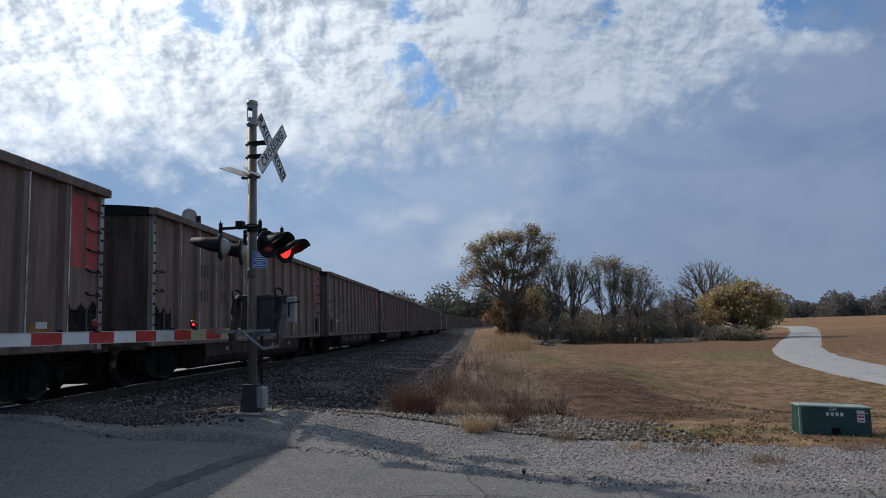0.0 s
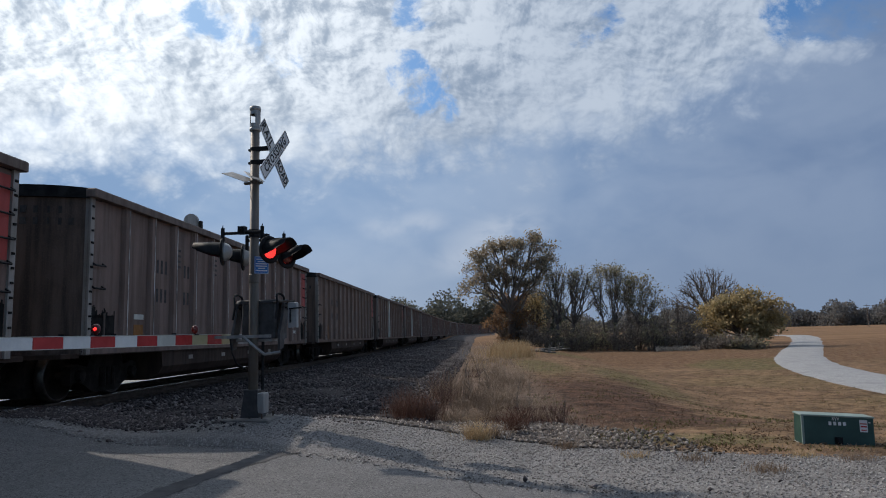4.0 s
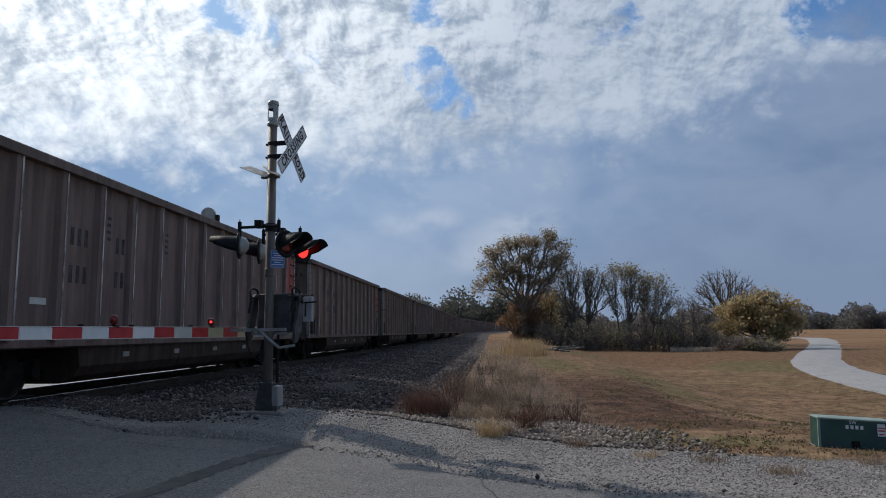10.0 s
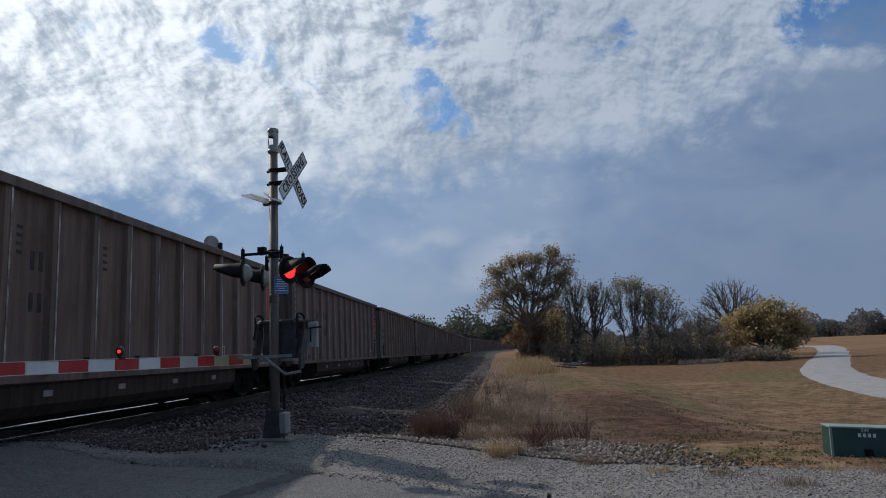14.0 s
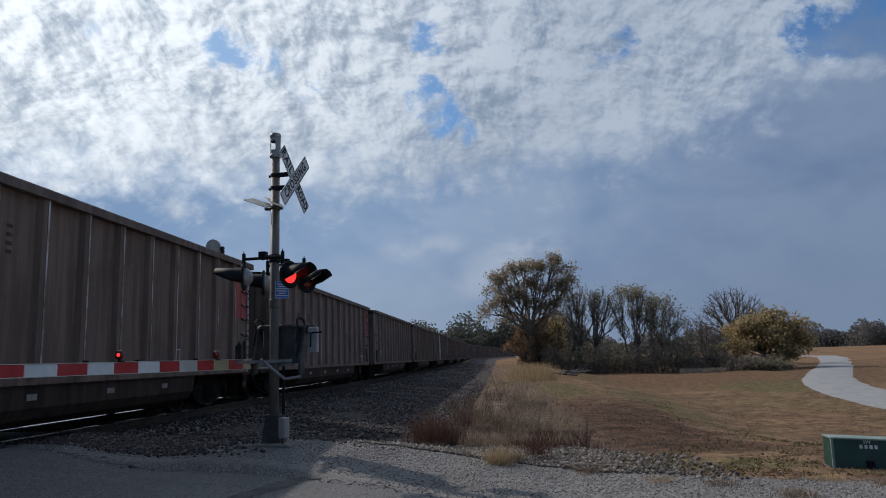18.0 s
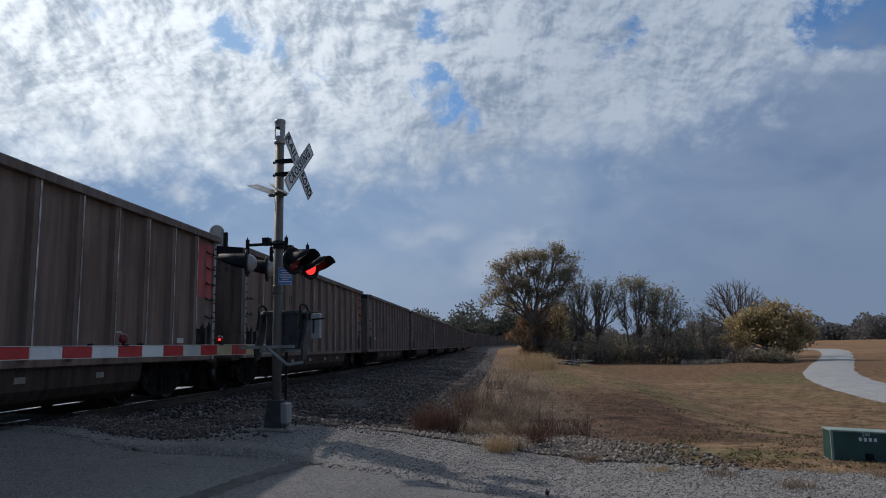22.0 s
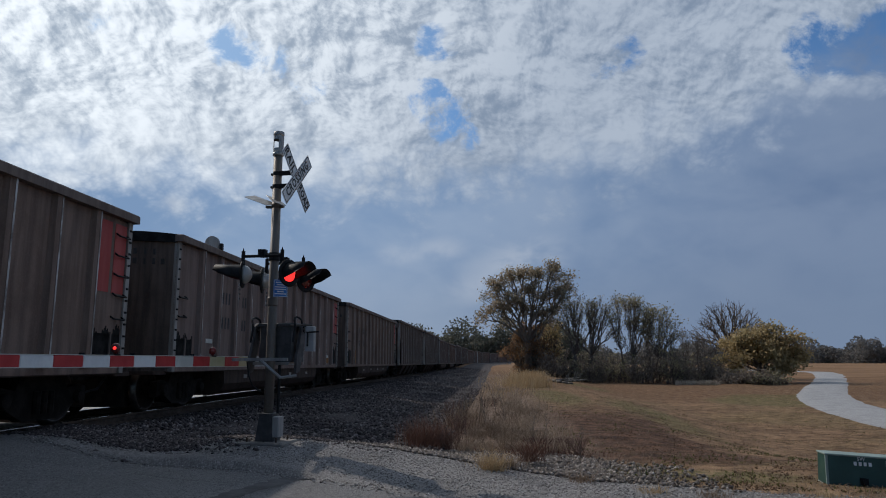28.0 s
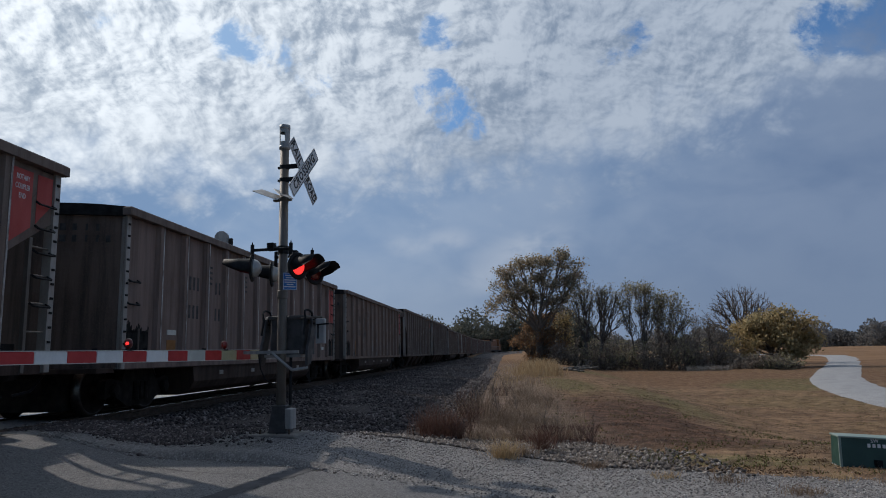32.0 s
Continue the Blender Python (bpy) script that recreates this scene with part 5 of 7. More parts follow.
def make_car(kind, sheet, patches, wheel_list, panel=RED_PANEL, pale_post=None):
    """A coal car; its -y end leads, its +x side faces the road's signal."""
    hopper = kind == "hopper"
    name = "hopper_car" if hopper else "coal_gondola"
    label = ("soot-stained grey hopper car with open sloped ends on the track" if hopper
             else "brown-grey soot-stained coal gondola with a red painted end panel")
    root = tagged(new(name), label, "rail car", group="cars of the coal train")
    t = 0.012
    top = TOP + (0.22 if hopper else 0.0)
    side = [(-HALF, top), (-HALF, SILL), (HALF, SILL), (HALF, top)]
    if hopper:
        side = [(-HALF, top), (-HALF, 3.05), (-HALF + 1.15, 2.35), (-HALF + 1.15, SILL), (HALF - 1.15, SILL), (HALF - 1.15, 2.35), (HALF, 3.05), (HALF, top)]
    for s in (-1, 1):
        shape = Shape().plate(side, *sorted((s * (SIDE - t), s * SIDE)))
        part("side_sheet", shape, sheet, root, "stained metal side sheet")
        chord = Shape().box(*sorted((s * 1.55, s * 1.74)), -HALF - 0.06, HALF + 0.06, top - 0.13, top + 0.02, 0, 0.02)
        part("top_chord", chord, SHEET_C, root, "pale worn top rail")
        # end wall, rounded black rim
        if hopper:
            end = Shape().hexa([(-SIDE, s * (HALF - 0.05), top), (SIDE, s * (HALF - 0.05), top), (SIDE, s * (HALF - 2.6), SILL), (-SIDE, s * (HALF - 2.6), SILL)],
                               [(-SIDE, s * (HALF - 0.07), top), (SIDE, s * (HALF - 0.07), top), (SIDE, s * (HALF - 2.62), SILL), (-SIDE, s * (HALF - 2.62), SILL)])
        else:
            # an end sheet bowed outwards
            bow = [(-SIDE + 0.32 * i, HALF - 0.03 + 0.42 * (1 - (i / 5 - 1) ** 2)) for i in range(11)]
            rings = [[(x, s * y, SILL), (x, s * y, top - 0.14), (x, s * (y - 0.02), top - 0.14), (x, s * (y - 0.02), SILL)] for x, y in bow]
            end = Shape().strip(rings if s < 0 else rings[::-1])
            ledge = Shape().box(-SIDE + 0.1, SIDE - 0.1, *sorted((s * (HALF - 0.05), s * (HALF + 0.48))), SILL - 0.06, SILL + 0.02, 0, 0.01)
            part("end_sill", ledge, SHADED_TUB_SHEET, root, "dirty end sill, shade put into its dark colour")
            if s < 0:
                marks = Shape()
                for row, z in ((4, top - 0.42), (5, top - 0.62)):
                    for i in range(row):
                        marks.box(0.60 + i * 0.17, 0.70 + i * 0.17, -HALF - 0.34 + i * 0.058, -HALF - 0.24 + i * 0.058, z, z + 0.12)
                tagged(part("end_stencil", marks, STENCIL, root, "worn black stencilled marks"), kind="stuff")
        part("end_wall", end, END_SHEET, root, "dark sooty end wall")
        rim = Shape()
        k = 10
        lower, upper = [], []
        for i in range(k + 1):
            x = -SIDE + 2 * SIDE * i / k
            bulge = 0.10 * (1 - abs(2 * i / k - 1) ** 4) + 0.03
            bow_out = 0.0 if hopper else 0.42 * (1 - (2 * i / k - 1) ** 2)
            lower.append((x, bulge, HALF + bow_out))
        rings = [[(x, s * (y + 0.05), top - 0.15), (x, s * (y + 0.02), top + 0.02 + b * 0.3), (x, s * (HALF - 0.38), top + b * 0.6), (x, s * (HALF - 0.38), top - 0.15)] for x, b, y in lower]
        rim.strip(rings if s < 0 else rings[::-1])
        part("end_rim", rim, COAL_DUST, root, "black sooty end rim")
        for q in (-1, 1):
            post = Shape().box(*sorted((s * (SIDE - 0.10), s * (SIDE + 0.035)))[:2], *sorted((q * (HALF - 0.12), q * HALF)), SILL, top - 0.12)
            ob = part("corner_post", post, PALE_POST, root, "pale riveted corner post")
            if s > 0:
                studs = Shape()
                for i in range(13):
                    z = SILL + 0.2 + i * 0.21
                    studs.box(SIDE + 0.03, SIDE + 0.05, q * (HALF - 0.06) - 0.03, q * (HALF - 0.06) + 0.03, z, z + 0.035)
                tagged(part("rivets", studs, COAL_DUST, ob), kind="stuff")
    part("slope_load", Shape().box(-1.45, 1.45, -HALF + 0.5, HALF - 0.5, SILL + 0.1, SILL + 0.4), COAL_DUST, root, "black coal dust on the floor")
    # side posts: a hat section with a worn bright edge
    hat = Shape()
    w, d, z0, z1 = 0.100, 0.085, SILL + 0.10, top - 0.11
    ring = [(SIDE, -w), (SIDE + d, -w + 0.04), (SIDE + d, w - 0.055), (SIDE + d + 0.008, w - 0.055), (SIDE + d + 0.008, w - 0.018), (SIDE + 0.006, w), (SIDE + 0.006, w + 0.018), (SIDE, w + 0.018)]
    hat.hexa([(a, b, z0) for a, b in ring], [(a, b, z1) for a, b in ring])
    for face in (5, 7, 8):
        hat.m[face - 0] = 1
    first = None
    for i in range(13):
        y = -HALF + 1.15 + i * (2 * HALF - 2.30) / 12
        if pale_post == i:
            wide = Shape().box(SIDE, SIDE + 0.12, y - 0.16, y + 0.16, z0, z1, 0, 0.01)
            part("side_post", wide, DIRTY_WHITE, root, "replaced pale side post")
            continue
        if first is None:
            first = part("side_post", hat, [sheet, POST_EDGE], root, "hat-section side post with a worn bright edge")
            first.location.y = y
        else:
            same_part(first, (0, y, 0), root)
    inner = Shape()
    for i in range(13):
        y = -HALF + 1.15 + i * (2 * HALF - 2.30) / 12
        inner.box(-SIDE - 0.11, -SIDE, y - w, y + w, z0, z1)
    tagged(part("offside_posts", inner, sheet, root), kind="stuff")
    # red panel at the +y end
    if hopper:
        outlines = ([(HALF - 1.02, top - 0.22), (HALF - 1.02, 2.55), (HALF - 0.56, 2.85), (HALF - 0.56, top - 0.22)], [(HALF - 0.46, top - 0.22), (HALF - 0.46, 2.92), (HALF - 0.14, 3.24), (HALF - 0.14, top - 0.22)])
    else:
        outlines = [[(a, top - 0.22), (a, 2.20), (b, 2.20), (b, top - 0.22)] for a, b in ((HALF - 0.98, HALF - 0.60), (HALF - 0.50, HALF - 0.14))]
    for outline in outlines:
        part("red_panel", Shape().plate(outline, SIDE, SIDE + 0.006), panel, root, "faded red painted panel")
    if hopper:
        for i, text in enumerate(("ROTARY", "COUPLER", "END")):
            writing(text, 0.11, WHITE_SHEET, Matrix.Translation((SIDE + 0.008, HALF - 0.76, top - 0.34 - i * 0.13)) @ pose(0, 0, 0, 90, 0, 90), root, squeeze=0.62)
    for q, rows in ((-1, (1.95, 2.35)), (1, (1.75, 2.15, 2.50, 2.85, 3.20))):
        for z in rows:
            shape = Shape()
            a = q * (HALF - 0.12)
            grab(shape, SIDE, *sorted((a, a - q * 0.34)), z)
            part("grab_iron", shape, BLACK, root)
        if not hopper:
            step = Shape().box(SIDE, SIDE + 0.005, *sorted((q * (HALF - 0.14), q * (HALF - 0.92))), SILL + 0.14, SILL + 0.66)
            for i in range(26):
                y = q * (HALF - 0.155 - i * 0.03)
                h = 0.10 + 0.07 * math.sin(i * 0.55) + 0.035 * math.sin(i * 2.3) - 0.004 * i
                step.box(SIDE, SIDE + 0.005, y - 0.0152, y + 0.0152, SILL + 0.62, SILL + 0.66 + max(h, 0.01))
            ob = part("soot_patch", step, COAL_DUST, root, "black sooty corner")
            part("step_post", Shape().tube((SIDE + 0.05, q * (HALF - 0.5), SILL + 0.14), (SIDE + 0.05, q * (HALF - 0.5), SILL + 0.7), 0.02, None, 6), SHEET_C, ob)
        else:
            ladder = Shape()
            for z in (1.0, 1.4, 1.8, 2.2, 2.6):
                ladder.tube((SIDE - 0.02, q * HALF, z), (SIDE - 0.02, q * (HALF - 0.5), z), 0.014, None, 5)
            ladder.box(SIDE - 0.06, SIDE, *sorted((q * (HALF - 0.48), q * (HALF - 0.54))), SILL, 2.72)
            if q > 0:
                part("end_ladder", ladder, GALV_DARK, root, "grey end ladder")
            else:
                band = part("end_band", Shape().box(-SIDE, SIDE, -HALF - 0.006, -HALF + 0.006, top - 0.48, top - 0.14), SHEET_C, root, "pale riveted band with worn marks")
                marks_bar = Shape()
                for i in range(10):
                    if i != 4:
                        marks_bar.box(-1.15 + i * 0.24, -1.0 + i * 0.24, -HALF - 0.009, -HALF - 0.006, top - 0.40, top - 0.24)
                tagged(part("band_mark", marks_bar, STENCIL, band), kind="stuff")
    # marks
    marks = Shape()
    y0, z_hi, z_lo = -HALF + 2.42, 2.42, 1.82
    for y, k in ((-HALF + 2.50, 2), (-HALF + 3.80, 1)):
        bars(marks, SIDE, y, z_hi, k + 1, 0.085, 0.28, 0.10)
        bars(marks, SIDE, y, z_lo, k + 1, 0.085, 0.28, 0.10)
    tagged(part("stencil", marks, STENCIL, root, "worn black stencilled marks"), kind="stuff")
    small = Shape()
    for i in range(4):
        small.box(SIDE, SIDE + 0.004, -HALF + 3.5, -HALF + 3.62, 2.62 + i * 0.12, 2.67 + i * 0.12)
        small.box(SIDE, SIDE + 0.004, -HALF + 5.6, -HALF + 5.72, 2.62 + i * 0.12, 2.67 + i * 0.12)
    bars(small, SIDE, -HALF + 1.50, 0.98, 4, 0.06, 0.16, 0.04)
    tagged(part("data_stencil", small, STENCIL, root), kind="stuff")
    card = Shape()
    a, z = HALF - 4.2, 1.02
    for y_a, y_b, z_a, z_b in ((a, a + 0.40, z, z + 0.02), (a, a + 0.40, z + 0.34, z + 0.36), (a, a + 0.02, z, z + 0.36), (a + 0.38, a + 0.40, z, z + 0.36), (a + 0.16, a + 0.18, z, z + 0.36)):
        card.box(SIDE, SIDE + 0.005, y_a, y_b, z_a, z_b)
    part("data_panel", card, DIRTY_WHITE, root, "white outlined service panel")
    if "tag" in patches:
        part("tag_plate", Shape().box(SIDE, SIDE + 0.012, -HALF + 1.62, -HALF + 1.98, SILL + 0.62, SILL + 0.72), DIRTY_WHITE, root, "small pale tag plate")
        part("tag_plate", Shape().box(SIDE, SIDE + 0.012, HALF - 1.75, HALF - 1.48, SILL + 0.36, SILL + 0.46), DIRTY_WHITE, root, "small pale tag plate")
    if "orange" in patches:
        part("orange_patch", Shape().box(SIDE, SIDE + 0.006, HALF - 1.90, HALF - 1.40, SILL + 0.15, SILL + 0.42), ORANGE, root, "faded orange patch")
    if "yellow" in patches:
        part("orange_patch", Shape().box(SIDE, SIDE + 0.006, -HALF + 1.95, -HALF + 2.06, SILL + 0.15, SILL + 0.75), ORANGE, root, "thin orange stripe")
    if "lead" in patches:
        part("orange_patch", Shape().box(SIDE, SIDE + 0.006, -HALF + 1.62, -HALF + 1.98, SILL + 0.14, SILL + 0.52), ORANGE, root, "faded orange patch")
    make_underframe(root, wheel_list, not hopper)
    return root


def make_locomotive(wheel_list):
    root = tagged(new("locomotive"), "dirty orange and black diesel locomotive at the train's tail", "locomotive", group="")
    part("frame_deck", Shape().box(-1.52, 1.52, -11.0, 11.0, 1.25, 1.55, 0, 0.03), BLACK, root)
    part("long_hood", Shape().box(-1.05, 1.05, -10.2, 5.0, 1.55, 4.10, 0, 0.15), LOCO_PAINT, root)
    part("radiator", Shape().hexa([(-1.2, -9.8, 3.6), (1.2, -9.8, 3.6), (1.2, -6.0, 3.6), (-1.2, -6.0, 3.6)],
                                  [(-1.5, -9.9, 4.35), (1.5, -9.9, 4.35), (1.5, -5.9, 4.35), (-1.5, -5.9, 4.35)]), BLACK, root, "flared black radiator")
    cab = part("cab", Shape().box(-1.50, 1.50, 5.0, 8.0, 1.55, 4.40, 0, 0.12), LOCO_PAINT, root, "wide orange cab")
    for y in (5.5, 6.7):
        part("cab_window", Shape().box(1.495, 1.51, y, y + 0.8, 3.2, 3.9), BLACK, cab)
    part("nose", Shape().box(-1.35, 1.35, 8.0, 10.4, 1.55, 3.05, 0, 0.2), LOCO_PAINT, root)
    part("fuel_tank", Shape().box(-1.45, 1.45, -3.0, 3.0, 0.35, 1.25, 0, 0.2), BLACK, root)
    for s in (-1, 1):
        rail = Shape().tube((s * 1.5, -10.8, 2.5), (s * 1.5, 4.9, 2.5), 0.02, None, 5)
        for i in range(12):
            rail.tube((s * 1.5, -10.8 + i * 1.42, 1.55), (s * 1.5, -10.8 + i * 1.42, 2.5), 0.02, None, 5)
        part("handrail", rail, GREY_PAINT, root)
        part("plow", Shape().box(-1.4, 1.4, *sorted((s * 11.0, s * 11.3)), 0.2, 1.25, 0, 0.05), BLACK, root)
        make_truck(root, s * 6.6, wheel_list)
    return root


TAIL_CAR = 44
WHEELS = []
CARS = []


def car_station(n, t):
    """Where car n's middle lies along the track at t seconds."""
    return -4.766 + n * CAR_PITCH - HALF - SPEED * t


def make_train():
    hidden = pose(0, 0, 0)
    kinds = {
        "a": make_car("gondola", SHEET_A, ("orange", "tag"), WHEELS),
        "b": make_car("gondola", SHEET_B, ("yellow",), WHEELS),
        "c": make_car("gondola", SHEET_A, ("lead", "tag"), WHEELS),
        "d": make_car("gondola", SHEET_B, ("tag",), WHEELS, pale_post=4),
        "h": make_car("hopper", SHEET_C, ("tag",), WHEELS),
    }
    plan = {1: "a", 2: "b", 3: "a", 6: "c", 9: "d", 15: "a", 33: "h", 34: "h", 35: "c", 36: "b", 37: "h", 38: "h"}
    order = "babcbaabdbcaabba"
    used = set()
    for n in range(-1, TAIL_CAR + 1):
        key = plan.get(n, order[n % len(order)])
        if key in used:
            car = copy_thing(kinds[key], hidden)
        else:
            car = kinds[key]
            used.add(key)
        CARS.append((n, car))
    loco = make_locomotive(WHEELS)
    CARS.append((TAIL_CAR + 1, loco))


make_train()


def motions():
    """All that moves: the cars along the track, their wheels, and the flashing lamps."""
    for n, car in CARS:
        rows = []
        for t in range(0, 33):
            shift = 3.0 if car.name.startswith("locomotive") else 0.0
            s = car_station(n, t) + shift
            ax, ay, _ = track_at(s - 5.85)
            bx, by, _ = track_at(s + 5.85)
            yaw = -math.degrees(math.atan2(bx - ax, by - ay))
            rows.append((t, pose((ax + bx) / 2, (ay + by) / 2, RAIL_Z, 0, 0, yaw)))
        walk(car, rows)
    # wheels: one turn is 2.87 m of track
    first = WHEELS[0]
    per_frame = math.degrees(SPEED / 0.457) / FPS
    walk(first, [(k / FPS, pose(0, 0, 0, k * per_frame, 0, 0)) for k in range(0, 32 * FPS + 1)])
    done = first.animation_data
    for ob in scene.objects:
        if ob.name.startswith("wheelset") and ob is not first:
            ob.rotation_mode = "QUATERNION"
            ob.animation_data_create()
            ob.animation_data.action = done.action
            ob.animation_data.action_slot = done.action_slot
    # flashers change over every 0.539 s
    for lamp, lit_first in ((LAMPS[0], False), (LAMPS[1], True), (LAMPS[2], False), (LAMPS[3], True), (ARM_LAMPS[0], True), (ARM_LAMPS[1], False)):
        rest = lamp.matrix_basis.copy()
        angle = 0.0 if lit_first else 180.0
        rows = [(0.0, rest @ pose(0, 0, 0, 0, 0, angle))]
        k = 0
        while 0.519 + 0.5395 * k < 31.9:
            f = round((0.519 + 0.5395 * k) * FPS) + {12: -2, 25: 1}.get(k, 0)
            for j in range(4):
                rows.append(((f + j - 1) / FPS, rest @ pose(0, 0, 0, 0, 0, angle + 60 * j)))
            angle += 180.0
            k += 1
        rows.append((32.0, rest @ pose(0, 0, 0, 0, 0, angle)))
        walk(lamp, rows)

# ---- vegetation ----


def quads(centres, sizes, rng, up=0.0, long=1.5):
    """Many small leaf blades as loose quads; up biases them upright."""
    k = len(centres)
    a = rng.normal(size=(k, 3))
    a[:, 2] += up
    a /= np.linalg.norm(a, axis=1)[:, None]
    b = np.cross(a, rng.normal(size=(k, 3)))
    b /= np.linalg.norm(b, axis=1)[:, None]
    a, b = a * sizes[:, None] * long * 0.5, b * sizes[:, None] * 0.5
    v = np.empty((k, 4, 3))
    v[:, 0], v[:, 1], v[:, 2], v[:, 3] = centres - a, centres + b * 0.9, centres + a, centres - b
    return v.reshape(-1, 3)


def quad_mesh(name, verts, mat):
    k = len(verts) // 4
    mesh = bpy.data.meshes.new(name)
    mesh.vertices.add(4 * k)
    mesh.vertices.foreach_set("co", np.asarray(verts, dtype=np.float32).ravel())
    mesh.loops.add(4 * k)
    mesh.loops.foreach_set("vertex_index", np.arange(4 * k, dtype=np.int32))
    mesh.polygons.add(k)
    mesh.polygons.foreach_set("loop_start", np.arange(0, 4 * k, 4, dtype=np.int32))
    mesh.update(calc_edges=True)
    mesh.materials.append(mat)
    return mesh


def cluster(points, k, g):
    """Splits points into k groups round moving centres."""
    k = min(k, len(points))
    centres = points[g.choice(len(points), k, replace=False)]
    for _ in range(5):
        near = ((points[:, None] - centres[None]) ** 2).sum(2).argmin(1)
        centres = np.array([points[near == i].mean(0) if (near == i).any() else centres[i] for i in range(k)])
    return [points[near == i] for i in range(k) if (near == i).any()]


def branch_to(shape, p, points, g, tip, bends):
    """Grows from p towards all points, forking as their groups part."""
    m = len(points)
    thick = tip * m ** 0.46
    if m == 1:
        q = points[0]
        mid = (p + q) / 2 + g.normal(size=3) * np.linalg.norm(q - p) * 0.08
        shape.tube(p, mid, tip * 1.15, tip, 3, 0, False)
        shape.tube(mid, q, tip, tip * 0.6, 3, 0, False)
        return
    for group in cluster(points, 3 if m > 12 else 2, g):
        c = group.mean(0)
        share = 0.50 if m > 6 else 0.6
        q = p + (c - p) * share
        r1 = tip * len(group) ** 0.46
        mid = (p + q) / 2 + g.normal(size=3) * np.linalg.norm(q - p) * bends
        mid[2] -= np.linalg.norm((q - p)[:2]) * 0.06
        sides = 7 if m > 120 else 5 if m > 15 else 3
        shape.tube(p, mid, min(thick, r1 * 1.25), r1 * 1.1, sides, 0, False)
        shape.tube(mid, q, r1 * 1.1, r1, sides, 0, False)
        branch_to(shape, q, group, g, tip, bends)


def make_lobed_tree(name, label, x, y, lobes, seed, bark, leaf, twigs, leaves, leaf_size, scatter, fork, tip=0.02, stems=1, bends=0.10, bare=0.0, category="tree", clump=0.0):
    """A tree whose boughs fill a crown of rounded lobes: (aside, up, half width, half height) each."""
    g = np.random.default_rng(seed)
    root = tagged(new(name), label, category)
    root.matrix_basis = pose(x, y, ground_height(x, y) - 0.1, 0, 0, -math.degrees(math.atan2(x, y)))
    size = np.array([rx * rx * rz for _, _, rx, rz in lobes])
    pts = []
    for (dx, up, rx, rz), k in zip(lobes, np.maximum(4, twigs * size / size.sum()).astype(int)):
        u = g.normal(size=(k, 3))
        u /= np.linalg.norm(u, axis=1)[:, None]
        u *= g.uniform(0.25, 1.0, k)[:, None] ** 0.45 * g.uniform(0.82, 1.12, k)[:, None]
        lobe = np.stack([dx + u[:, 0] * rx, u[:, 1] * rx * 0.9 + g.normal() * 0.3, up + u[:, 2] * rz], 1)
        if clump:
            seeds = lobe[:max(3, k // 17)]
            lobe = seeds[g.integers(0, len(seeds), k)] + g.normal(size=(k, 3)) * (clump, clump, clump * 0.55)
        pts.append(lobe)
    pts = np.concatenate(pts)
    pts[:, 2] = np.maximum(pts[:, 2], 0.4)
    groups = cluster(pts, stems, g) if stems > 1 else [pts]
    for group in groups:
        c = group.mean(0)
        foot = np.array([c[0] * (0.35 if stems > 1 else 0.12) + g.normal() * 0.12, c[1] * 0.3, -0.1])
        top = np.array([foot[0] + (c[0] - foot[0]) * 0.35, foot[1], fork * g.uniform(0.85, 1.15)])
        r = tip * len(group) ** 0.46
        trunk = Shape().tube(foot, foot + (top - foot) * 0.12, r * 1.55, r * 1.15, 9, 0, False)
        mid = foot + (top - foot) * 0.55 + np.array([g.normal() * 0.12, g.normal() * 0.12, 0])
        trunk.tube(foot + (top - foot) * 0.12, mid, r * 1.15, r * 1.05, 9, 0, False).tube(mid, top, r * 1.05, r * 0.9, 9, 0, False)
        part("trunk", trunk, bark, root, "", True)
        for limb_points in cluster(group, 5 if len(group) > 60 else 3, g):
            limb = Shape()
            branch_to(limb, top, limb_points, g, tip, bends)
            part("limb", limb, bark, root, "", True)
    if leaf is not None:
        keep = pts[g.random(len(pts)) >= bare]
        c = np.repeat(keep, leaves, axis=0)
        c = c + g.normal(size=c.shape) * scatter
        c[:, 2] = np.maximum(c[:, 2], 0.1)
        crown = new("crown", quad_mesh("crown", quads(c, leaf_size * g.uniform(0.5, 1.35, len(c)), g), leaf))
        crown.parent = root
        tagged(crown, kind="stuff")
    return root


def at_bearing(azimuth, distance):
    return distance * math.sin(radians(azimuth)), distance * math.cos(radians(azimuth))


